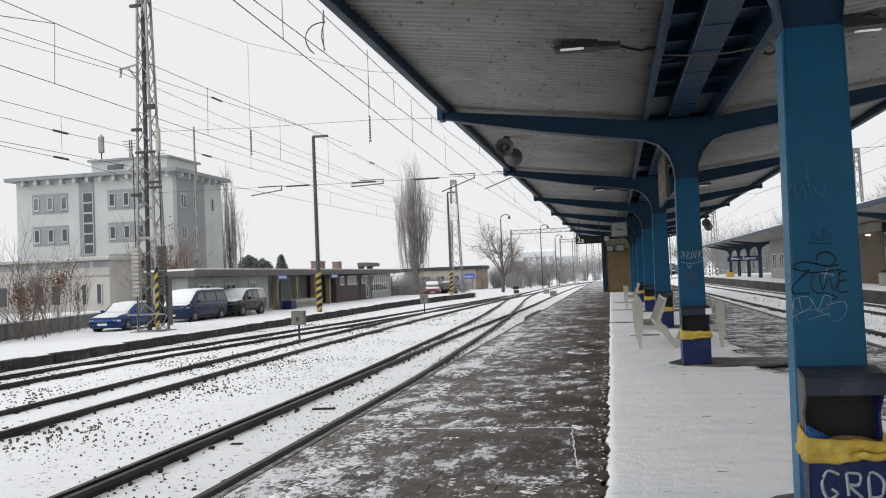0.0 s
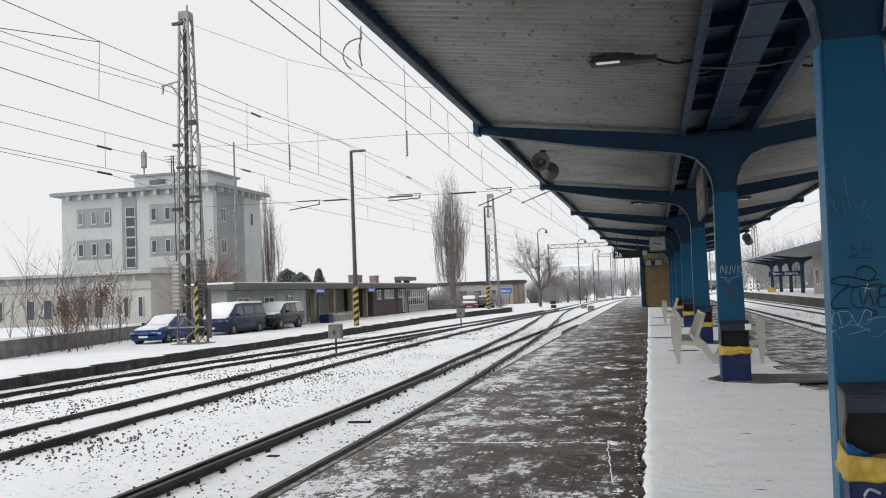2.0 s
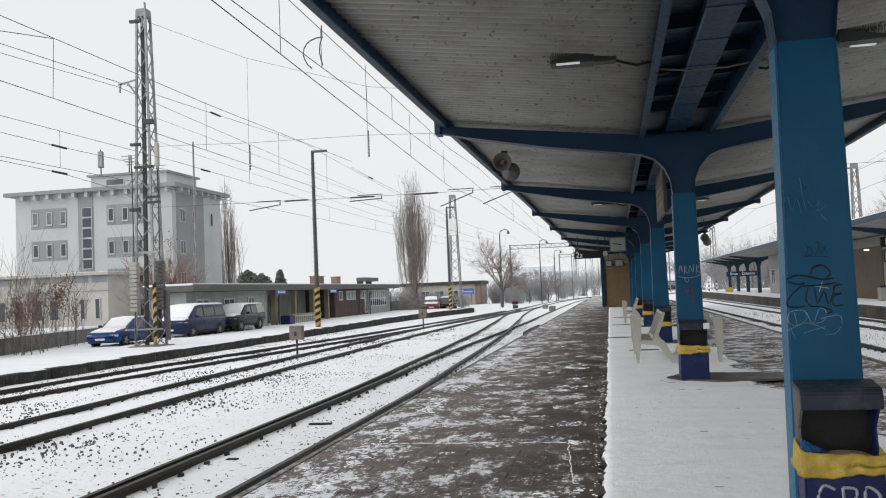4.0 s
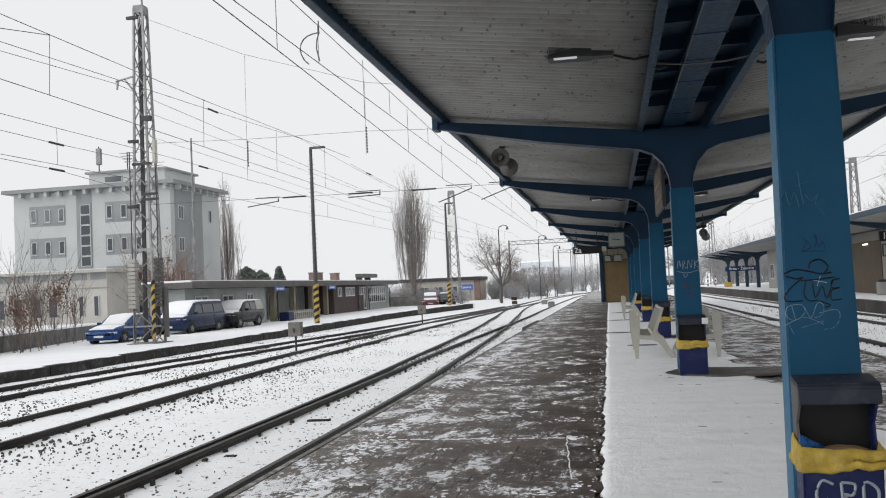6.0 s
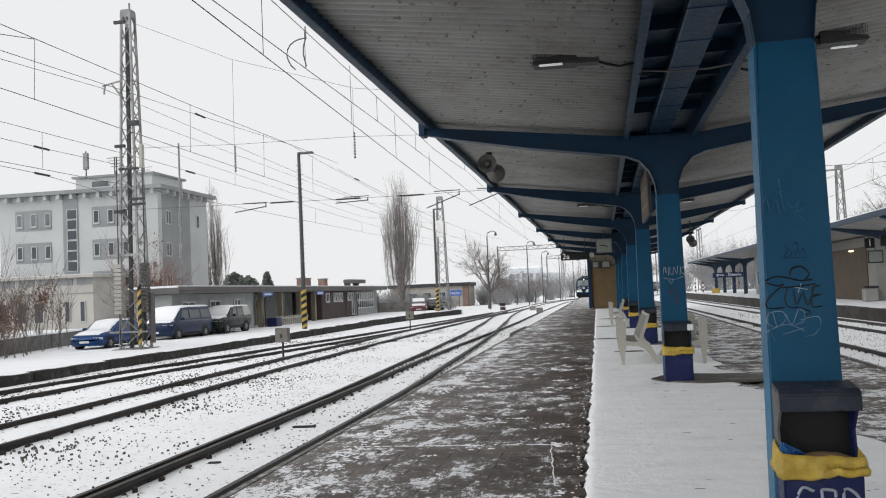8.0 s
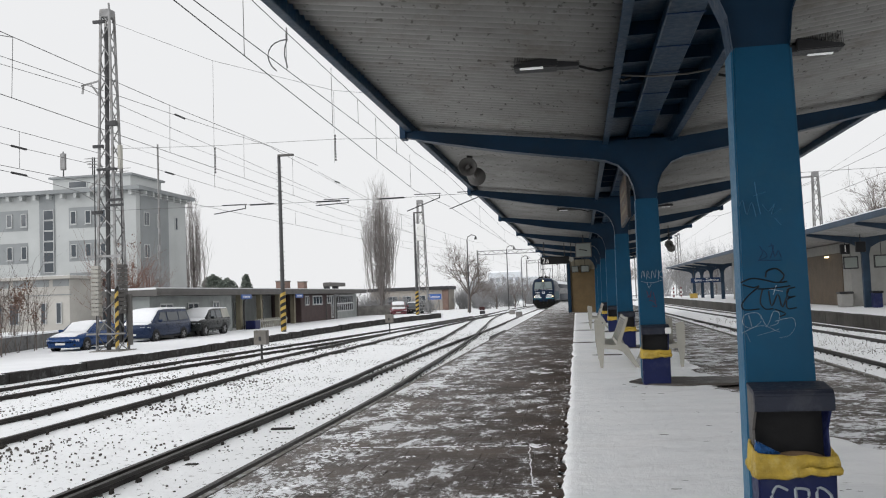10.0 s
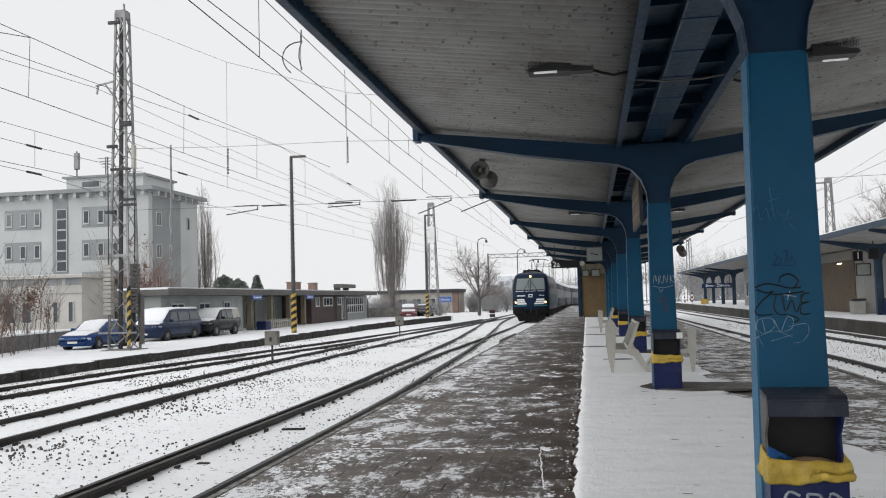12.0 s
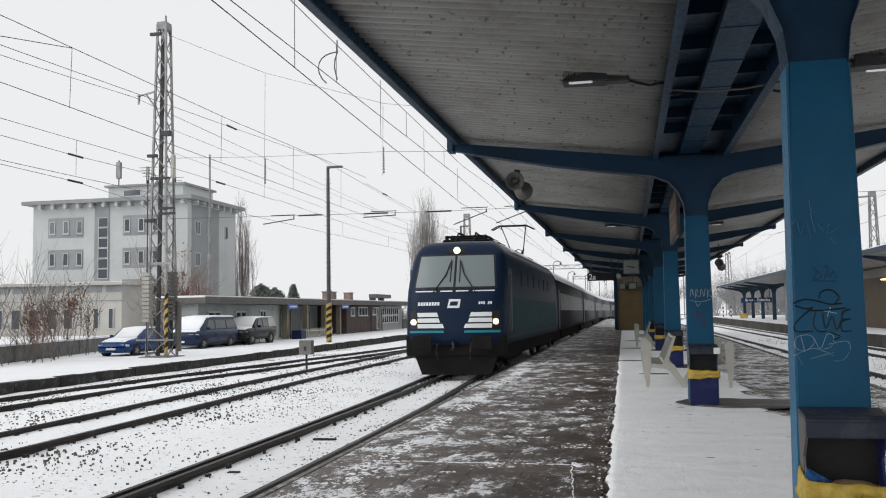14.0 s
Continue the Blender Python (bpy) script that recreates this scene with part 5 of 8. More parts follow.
def make_wires():
    """Contact and carrying wires, droppers, and the cross-spans that hold them."""
    w = 0.0078

    def run(name, pts, label, r=w):
        return tagged(cable(name, pts, r, M_WIRE), label, "wire")

    def pair(x0, x1, z0, z1, y0, y1, sag, label):
        run("contact_wire", [(x0, y0, z0), ((x0 + x1) / 2, (y0 + y1) / 2, z0), (x1, y1, z0)], "contact wire over the " + label)
        n = 14
        pts = []
        for i in range(n + 1):
            t = i / n
            pts.append((x0 + (x1 - x0) * t, y0 + (y1 - y0) * t, z1 - sag * 4 * t * (1 - t)))
        run("carrying_wire", pts, "carrying wire over the " + label)
        for i in range(2, n, 2):
            p = pts[i]
            run("dropper", [p, (p[0], p[1], z0)], "thin dropper between carrying and contact wire", 0.006)

    run("contact_wire", [(-3.9, -4, 5.0), (-4.4, 9.2, 5.0), (-5.2, 27.9, 5.0), (-5.0, 33.7, 5.05), (-4.9, 88, 5.0), (-5.0, 125, 4.8), (-3.0, 175, 4.6)], "contact wire over the platform track")
    run("contact_wire", [(-4.9, -4, 5.6), (-4.9, 26, 5.58), (-5.6, 88, 5.2), (-7.5, 150, 5.0)], "second wire over the platform track")
    run("carrying_wire", [(-4.75, -4, 6.8), (-4.9, 13, 6.3), (-4.9, 26.6, 6.02), (-5.0, 34, 6.3), (-5.0, 60, 5.9), (-5.0, 88, 6.4), (-5.0, 125, 6.0), (-3.0, 175, 5.6)], "carrying wire over the platform track")
    for x, y, a, b in ((-4.5, 11.5, 5.0, 6.35), (-4.75, 16.8, 5.0, 6.2), (-4.95, 21.5, 5.0, 6.12), (-5.15, 27, 5.0, 6.03), (-4.9, 14.5, 5.59, 6.25), (-4.9, 19.5, 5.58, 6.15), (-4.95, 24, 5.58, 6.08), (-5, 45, 5.05, 6.1), (-5, 60, 5.0, 5.9)):
        run("dropper", [(x, y, a), (x, y, b)], "thin dropper over the platform track", 0.006)
    # current loop between the two wires
    run("jumper_loop", [(-4.98, 14.2, 5.5), (-5.06, 14.2, 5.58), (-5.11, 14.2, 5.68), (-5.13, 14.2, 5.77), (-5.11, 14.2, 5.86), (-5.06, 14.2, 5.94), (-4.99, 14.2, 5.99), (-4.9, 14.2, 6.02), (-4.82, 14.2, 6.03), (-4.76, 14.2, 6.03)], "curved current jumper between two wires", 0.012)
    run("jumper_loop", [(-4.78, 14.2, 6.24), (-4.78, 14.2, 6.02), (-4.82, 14.2, 5.9), (-4.83, 14.2, 5.76), (-4.8, 14.2, 5.62), (-4.78, 14.2, 5.54)], "short current jumper between two wires", 0.012)
    run("contact_wire", [(-10.2, -6, 5.5), (-10.2, 14.5, 5.48), (-10.2, 20.6, 5.45), (-10.2, 33.7, 5.38)], "contact wire over the middle track")
    run("carrying_wire", [(-10.2, -6, 6.5), (-10.2, 14.55, 6.64), (-10.2, 21, 6.68), (-10.2, 33.7, 6.95)], "carrying wire over the middle track")
    run("anchor_wire", [(-10.2, 11.5, 6.06), (-10.2, 14.55, 6.63)], "short stay wire clamped to the carrying wire")
    for y in (3.0, 8.5, 14.5, 20.8, 25.8, 30.5):
        run("dropper", [(-10.2, y, 5.47 - 0.0025 * max(0, y - 14)), (-10.2, y + 0.05, 6.64 + 0.012 * max(0, y - 15))], "thin dropper over the middle track", 0.006)
    pair(-10.2, -9.6, 5.4, 6.7, 33.7, 88, 0.5, "middle track")
    pair(-9.6, -8.6, 5.2, 6.5, 88, 150, 0.5, "middle track")
    run("carrying_wire", [(-14, -6, 5.95), (-14, 18, 6.12), (-14, 26.4, 6.19), (-14, 33.7, 6.15)], "carrying wire over the far track")
    run("contact_wire", [(-14, -6, 5.05), (-14, 18, 5.15), (-14, 24, 5.22), (-14, 33.7, 5.3)], "contact wire over the far track")
    run("anchor_wire", [(-15, -6, 6.0), (-15, 21.5, 6.02), (-15.3, 27, 6.2), (MX, MY, 6.9)], "anchored carrying wire rising to the mast")
    run("anchor_wire", [(-15, -6, 5.4), (-15, 21.5, 5.29), (-15.3, 25, 5.2), (MX, MY, 5.6)], "anchored contact wire leading to the mast")
    for y in (12, 20.2, 25.2, 30):
        run("dropper", [(-14, y, 5.2), (-14, y, 6.14)], "thin dropper over the far track", 0.006)
    run("feeder_wire", [(-12, -4, 6.2), (-12, 15.5, 6.95), (-12, 24.4, 7.34), (-12, 33, 7.75), (-15.9, 87.8, 8.3)], "feeder wire with an insulator in it")
    run("feeder_wire", [(-14, -4, 6.6), (-14, 18, 7.62), (-14, 23, 7.93), (-14, 37.8, 7.61), (-15.9, 87.8, 7.6)], "feeder wire high over the far track")
    pair(-14, -12.5, 5.3, 6.2, 33.7, 88, 0.4, "far track")
    run("feeder_wire", [(MX, MY, 9.6), (-16.5, 60, 8.3), (-15.9, 87.8, 9.6)], "feeder wire between two masts")
    run("feeder_wire", [(MX, MY, 8.6), (-16.5, 60, 7.2), (-15.9, 87.8, 8.6)], "feeder wire between two masts")
    # cross-spans from the lattice mast
    run("cross_span", [(MX, MY, 13.65), (-14.58, MY, 11.58), (-9.42, MY, 9.94), (-5, MY, 9.3), (0, MY, 9.2), (14, MY, 12.5)], "sagging cross-span wire from the mast")
    run("cross_span", [(MX, MY, 8.2), (-14.58, MY, 8.03), (-9.5, MY, 7.97), (-6.6, MY, 7.83), (14, MY, 8.0)], "upper thin cross-span wire between masts")
    run("cross_span", [(MX, MY, 5.6), (-11.86, MY, 5.5), (-6.82, MY, 5.46), (14, MY, 5.6)], "lower thin cross-span wire between masts")
    for x, top, bot in ((-14.55, 11.55, 6.3), (-9.45, 9.9, 7.0), (-5.0, 9.3, 6.3)):
        run("hanger_rod", [(x, MY, top), (x - 0.05, MY, bot)], "vertical hanger rod of the cross-span", 0.007)
        ins = thing("insulator", "dark ribbed insulator string on the cross-span", "insulator", "insulators")
        bm = bmesh.new()
        for k in range(9):
            z = 8.1 - 0.12 * k if x > -14 else 7.9 - 0.12 * k
            bmesh.ops.create_cone(bm, segments=8, radius1=0.04, radius2=0.028, depth=0.08, cap_ends=True, matrix=pose(x, MY, z))
        part("discs", bm, M_DKGREY, ins)
    for x, y, z in ((-12, 25.2, 7.38), (-15, 21.62, 6.02), (-15, 21.62, 5.29), (-14, 28.5, 6.17), (-10.2, 36.5, 6.62), (-9.8, MY, 5.48), (-7.2, MY, 5.46), (-12.6, MY, 5.51)):
        bm = bmesh.new()
        d = Vector((0, 0.32, 0)) if abs(y - MY) > 0.01 else Vector((0.5, 0, 0))
        c = Vector((x, y, z))
        tube(bm, [c - d, c, c + d], 0.032, 8)
        tagged(part("insulator", bm, M_DKGREY), "dark rod insulator in a wire", "insulator", "insulators")
    # register arms under the lower span
    for x, z in ((-14.0, 5.3), (-9.7, 5.42), (-6.0, 5.0), (-4.3, 5.0)):
        a = thing("register_arm", "slanted steel register arm steadying the contact wire", "register arm", "register arms")
        bm = bmesh.new()
        beam(bm, (x - 0.3, MY, 5.55), (x + 0.75, MY, 5.55), 0.03)
        part("bracket", bm, M_DKGREY, a)
        bm = bmesh.new()
        beam(bm, (x + 0.7, MY, 5.5), (x + 0.7, MY, 5.35), 0.036)
        beam(bm, (x + 0.7, MY, 5.38), (x - 0.6, MY - 0.1, z - 0.1), 0.036)
        part("rod", bm, M_DKGREY, a)
    # wires over the right-hand tracks
    for x in (6.1, 10.3):
        pair(x, x, 5.1, 6.6, -6, 66, 0.7, "outer track")
        pair(x, x, 5.1, 6.6, 66, 169, 0.9, "outer track")
    run("cross_span", [(17, 66, 8.7), (10.3, 66, 6.6), (6.1, 66, 6.6), (-5, 66, 7.4)], "thin cross-span wire over the outer tracks")
    run("feeder_wire", [(17, 66, 8.9), (14, 30, 8.6)], "thin feeder wire along the outer masts")
    bm = bmesh.new()
    beam(bm, (13.2, 66, 8.9), (17, 66, 9.1), 0.12)
    tagged(part("mast_bracket", bm, M_STEEL), "cantilever bracket on the far mast", "bracket")


make_posts()
make_gantry()
make_wires()


# ---- buildings beyond the tracks ----
def window_y(parent, x0, x1, z0, z1, y, panes=1, frame=0.07, glass=None):
    """A window in a wall that faces down the Y axis."""
    bm = bmesh.new()
    for a, b, c, d in ((x0, x1, z0, z0 + frame), (x0, x1, z1 - frame, z1), (x0, x0 + frame, z0 + frame, z1 - frame), (x1 - frame, x1, z0 + frame, z1 - frame)):
        box(bm, a, b, y - 0.05, y + 0.05, c, d)
    for k in range(1, panes):
        xm = x0 + (x1 - x0) * k / panes
        box(bm, xm - frame / 2, xm + frame / 2, y - 0.05, y + 0.05, z0 + frame, z1 - frame)
    w = part("window", bm, M_WINFRAME, parent)
    bm = bmesh.new()
    box(bm, x0 + frame, x1 - frame, y - 0.02, y + 0.02, z0 + frame, z1 - frame)
    part("pane", bm, glass or M_GLASS, w)
    return w


def window_x(parent, y0, y1, z0, z1, x, panes=1, frame=0.07, rows=1):
    bm = bmesh.new()
    for a, b, c, d in ((y0, y1, z0, z0 + frame), (y0, y1, z1 - frame, z1), (y0, y0 + frame, z0 + frame, z1 - frame), (y1 - frame, y1, z0 + frame, z1 - frame)):
        box(bm, x - 0.05, x + 0.05, a, b, c, d)
    for k in range(1, panes):
        ym = y0 + (y1 - y0) * k / panes
        box(bm, x - 0.045, x + 0.045, ym - frame / 2, ym + frame / 2, z0 + frame, z1 - frame)
    for k in range(1, rows):
        zm = z0 + (z1 - z0) * k / rows
        box(bm, x - 0.04, x + 0.04, y0 + frame, y1 - frame, zm - frame / 2, zm + frame / 2)
    w = part("window", bm, M_WINFRAME, parent)
    bm = bmesh.new()
    box(bm, x - 0.02, x + 0.02, y0 + frame, y1 - frame, z0 + frame, z1 - frame)
    part("pane", bm, M_GLASS, w)
    return w


def make_office():
    h = thing("office_building", "four-storey white and grey office building with a flat roof", "building")
    X0, X1, Y0, Y1, Z0, Z1 = -58.6, -41.6, 77.6, 88.2, -0.3, 12.75
    bm = bmesh.new()
    box(bm, X0, X1, Y0, Y1, Z0, Z1)
    part("wall", bm, M_RENDERW, h)
    # projecting eaves with brackets
    bm = bmesh.new()
    box(bm, X0 - 0.8, X1 + 0.8, Y0 - 0.8, Y1 + 0.8, 12.76, 13.12)
    part("roof", bm, M_RENDERG, h)
    bm = bmesh.new()
    box(bm, X0 - 0.4, X1 + 0.4, Y0 - 0.4, Y1 + 0.4, 13.12, 13.16)
    part("roof_snow", bm, M_SNOWCAP, h, "snow on the flat roof")
    for i in range(12):
        bm = bmesh.new()
        x = X0 + 1.1 + i * 1.42
        box(bm, x - 0.16, x + 0.16, Y0 - 0.6, Y0 + 0.02, 12.3, 12.76)
        part("bracket", bm, M_RENDERW, h)
    for i in range(7):
        bm = bmesh.new()
        y = Y0 + 1.0 + i * 1.45
        box(bm, X1 - 0.02, X1 + 0.6, y - 0.16, y + 0.16, 12.3, 12.76)
        part("bracket", bm, M_RENDERW, h)
    bm = bmesh.new()
    box(bm, -51.6, -43.3, Y0 + 2.2, Y1 - 2, 13.2, 14.6)
    pent = part("penthouse", bm, M_RENDERW, h)
    bm = bmesh.new()
    box(bm, -51.9, -43.0, Y0 + 1.9, Y1 - 1.7, 14.6, 14.8)
    part("penthouse_roof", bm, M_RENDERG, pent)
    window_y(h, -49.9, -47.9, 13.6, 14.3, Y0 + 2.18)
    # grey panels, each with its windows
    rows = (9.4, 6.2, 3.1, 0.05)
    for i, z in enumerate(rows):
        for xa, n in ((-56.85, 3), (-48.55, 3)):
            if xa < -50 and i > 1:
                continue
            bm = bmesh.new()
            box(bm, xa, xa + 3.95, Y0 - 0.03, Y0 + 0.02, z, z + 2.0)
            part("grey_panel", bm, M_RENDERG, h, "grey render panel round the windows")
            for k in range(n):
                x = xa + 0.2 + k * 1.53
                window_y(h, x, x + 0.62, z + 0.38, z + 1.66, Y0 - 0.06)
                bm = bmesh.new()
                box(bm, x - 0.05, x + 0.67, Y0 - 0.16, Y0 + 0.01, z + 0.30, z + 0.37)
                part("sill", bm, M_RENDERW, h)
    # stair tower strip
    bm = bmesh.new()
    box(bm, -51.65, -50.0, Y0 - 0.04, Y0 + 0.02, 5.0, 12.74)
    part("stair_strip", bm, M_RENDERG, h, "grey stair tower strip")
    for k in range(6):
        window_y(h, -51.2, -50.1, 5.2 + k * 1.02, 6.19 + k * 1.02, Y0 - 0.07, 1, 0.06)
    bm = bmesh.new()
    box(bm, X1 - 0.02, X1 + 0.03, 78.4, 84.2, 0, 12.74)
    part("grey_bay", bm, M_RENDERG, h, "tall grey render bay on the side wall")
    for i, z in enumerate((9.45, 6.3, 3.15, 0.1)):
        for y in (79.0, 81.65, 85.6):
            if y > 85 and i != 0:
                continue
            window_x(h, y, y + (1.05 if y < 80 else 0.6), z, z + 1.35, X1 + 0.05, 2 if y < 80 else 1)
    for x, y, top in ((-51.2, 81, 17.6), (-47.2, 80, 16.6), (-48.6, 82, 17.0), (-44.8, 81, 15.6)):
        a = thing("roof_antenna", "thin mobile and television antenna on the office roof", "antenna", "roof antennas")
        bm = bmesh.new()
        tube(bm, [(x, y, 13.1), (x, y, top)], 0.06, 6)
        part("pole", bm, M_DKGREY, a)
        bm = bmesh.new()
        if top > 17.2:
            bevel_box(bm, x - 0.28, x + 0.28, y - 0.15, y + 0.15, top - 1.9, top - 0.2, 0.05, 1)
        else:
            for k in range(4):
                beam(bm, (x - 0.9 + 0.15 * k, y, top - 0.3 * k - 0.1), (x + 0.9 - 0.2 * k, y, top - 0.3 * k - 0.1), 0.05)
        part("aerial", bm, M_STEEL, a)
    # lower wing
    w = thing("office_wing", "low white wing of the office building with grey frieze", "building")
    bm = bmesh.new()
    box(bm, -75, -45.1, 72, 77.5, -0.4, 4.35)
    part("wall", bm, M_WING, w)
    bm = bmesh.new()
    box(bm, -75.3, -44.7, 71.4, 77.58, 4.36, 4.62)
    part("roof", bm, M_WING, w)
    bm = bmesh.new()
    box(bm, -75.1, -45.0, 71.8, 77.5, 4.62, 4.66)
    part("roof_snow", bm, M_SNOWCAP, w, "snow on the wing's roof")
    for k in range(15):
        bm = bmesh.new()
        box(bm, -74 + k * 1.95, -72.45 + k * 1.95, 71.96, 72.02, 3.7, 4.3)
        part("frieze_panel", bm, M_RENDERG, w)
    for x in (-65, -62, -58.4, -56.5, -54.6, -52.7, -51, -47.9, -46.4):
        window_y(w, x, x + (1.0 if x < -50 else 0.55), 0.35, 2.25, 71.95)
    bm = bmesh.new()
    box(bm, -75, -44.9, 71.93, 71.99, 2.9, 2.98)
    part("string_course", bm, M_RENDERG, w)


def make_station():
    s = thing("station_building", "long low grey-green station building with a snowy flat roof", "building")
    X, Z = -22.9, LEFT_Z
    bm = bmesh.new()
    box(bm, -31, -25.4, 55.3, 69.5, Z, 2.1)
    part("wall", bm, M_STATION, s, "recessed grey-green wall behind the posts")
    bm = bmesh.new()
    box(bm, -25.0, X - 0.02, 44, 55.2, Z, 2.1)
    part("wall", bm, M_STATION, s)
    bm = bmesh.new()
    box(bm, -31, X, 69.6, 79.6, Z, 2.1)
    part("brown_wall", bm, M_BROWN, s, "dark brown clad section")
    for k in range(24):
        bm = bmesh.new()
        y = 69.7 + k * 0.41
        box(bm, X, X + 0.025, y, y + 0.39, Z + 0.02, 2.08)
        part("cladding_board", bm, M_BROWN, s)
    bm = bmesh.new()
    box(bm, -31, X - 0.01, 79.7, 87.8, Z, 2.1)
    part("wall", bm, M_STATION, s, "pale glazed end section")
    bm = bmesh.new()
    box(bm, -25.3, X + 0.7, 43.4, 55.2, 2.12, 2.45)
    box(bm, -31.5, X + 0.7, 55.2, 89.4, 2.12, 2.45)
    part("roof", bm, M_GREY, s, "dark grey roof edge")
    bm = bmesh.new()
    box(bm, -25.2, X + 0.62, 43.5, 55.2, 2.45, 2.56)
    box(bm, -31.5, X + 0.62, 55.2, 89.3, 2.45, 2.56)
    part("roof_snow", bm, M_SNOWCAP, s, "snow on the flat roof")
    bm = bmesh.new()
    box(bm, X + 0.7, X + 0.74, 43.4, 89.4, 2.3, 2.5)
    part("gutter", bm, M_GREY, s)
    for y in (56.6, 60.4, 64.3, 67.8):
        bm = bmesh.new()
        bevel_box(bm, X - 0.25, X + 0.1, y - 0.18, y + 0.18, Z, 2.12, 0.02, 1)
        part("post", bm, M_POSTTAN, s, "tan painted porch post")
    for y0, y1, z0, z1 in ((45, 46.6, 0.6, 1.7), (48.5, 50, 0.6, 1.7), (52, 53, -0.2, 1.75)):
        window_x(s, y0, y1, z0, z1, X + 0.02, 2, 0.09)
    for y0, y1, z0, z1 in ((57.5, 59, 0.8, 1.8), (61.5, 62.4, -0.1, 1.7), (63, 63.5, 0.2, 1.7), (66, 67.5, -0.2, 1.8)):
        window_x(s, y0, y1, z0, z1, -25.36, 2, 0.08)
    for y0, y1, n in ((70.6, 71.6, 2), (72.7, 75.4, 3)):
        window_x(s, y0, y1, 1.15, 1.98, X + 0.06, n, 0.12)
    window_x(s, 77, 78.2, 1.2, 1.98, X + 0.06, 2, 0.12)
    window_x(s, 78.3, 79.0, -0.1, 1.98, X + 0.06, 1, 0.12)
    window_x(s, 80.1, 86.1, 0.4, 1.98, X + 0.04, 8, 0.12, 2)
    for y in (56.9, 76.4, 79.75, 87.6):
        bm = bmesh.new()
        tube(bm, [(X + 0.15, y, Z), (X + 0.15, y, 1.7), (X + 0.5, y + 0.15, 2.1)], 0.06, 6)
        part("downpipe", bm, M_GREY, s)
    for y0, y1, x in ((69.3, 71.2, -24.6), (74.9, 75.8, -24.6)):
        c = thing("chimney", "low red brick chimney on the station roof", "chimney", "roof chimneys")
        bm = bmesh.new()
        bevel_box(bm, x - 0.3, x + 0.3, y0, y1, 2.5, 3.22, 0.02, 1)
        part("stack", bm, M_BRICK, c)
        bm = bmesh.new()
        bevel_box(bm, x - 0.35, x + 0.35, y0 - 0.05, y1 + 0.05, 3.222, 3.3, 0.01, 1)
        part("cap", bm, M_CONCRETE, c)
    t = thing("roof_tank", "grey ventilation unit on the station roof", "vent")
    bm = bmesh.new()
    bevel_box(bm, -25.0, -24.2, 83.0, 88.4, 2.9, 3.28, 0.03, 1)
    part("unit", bm, M_GREY, t)
    for y in (83.0, 86.0):
        bm = bmesh.new()
        box(bm, -24.9, -24.3, y - 0.1, y + 0.1, 2.5, 2.9)
        part("foot", bm, M_DKGREY, t)
    # station name plates on the roof edge
    for y, txt in ((56.0, ""), (67.2, "")):
        p = thing("name_plate", "small blue station plate under the roof edge", "sign", "station plates")
        bm = bmesh.new()
        bevel_box(bm, X + 0.66, X + 0.72, y - 0.9, y + 0.9, 1.82, 2.12, 0.01, 1)
        part("plate", bm, M_SIGNBLUE, p)
        bm = bmesh.new()
        for k in range(5):
            box(bm, X + 0.72, X + 0.728, y - 0.6 + k * 0.25, y - 0.42 + k * 0.25, 1.92, 2.02)
        part("lettering_bar", bm, M_WHITE, p, "pale bars of small writing")
    # low picket fence before the porch
    f = thing("picket_fence", "low white wooden picket fence before the porch", "fence")
    for k in range(16):
        bm = bmesh.new()
        y = 57.8 + k * 0.42
        box(bm, X + 0.55, X + 0.62, y, y + 0.16, Z, 0.42)
        part("picket", bm, M_CREAM, f)
    bm = bmesh.new()
    box(bm, X + 0.62, X + 0.66, 57.8, 64.3, 0.2, 0.3)
    part("rail", bm, M_CREAM, f)
    bm = bmesh.new()
    bevel_box(bm, X + 0.5, X + 1.2, 56.2, 57.2, Z, 0.35, 0.05, 2)
    tagged(part("blue_barrel", bm, M_BIN), "blue plastic bin beside the porch", "bin")
    bm = bmesh.new()
    box(bm, -24.5, -18.5, 90.5, 90.8, LEFT_Z, 0.75)
    tagged(part("low_wall", bm, M_CONCRETE), "low grey concrete wall beyond the station", "wall", "", "structure")


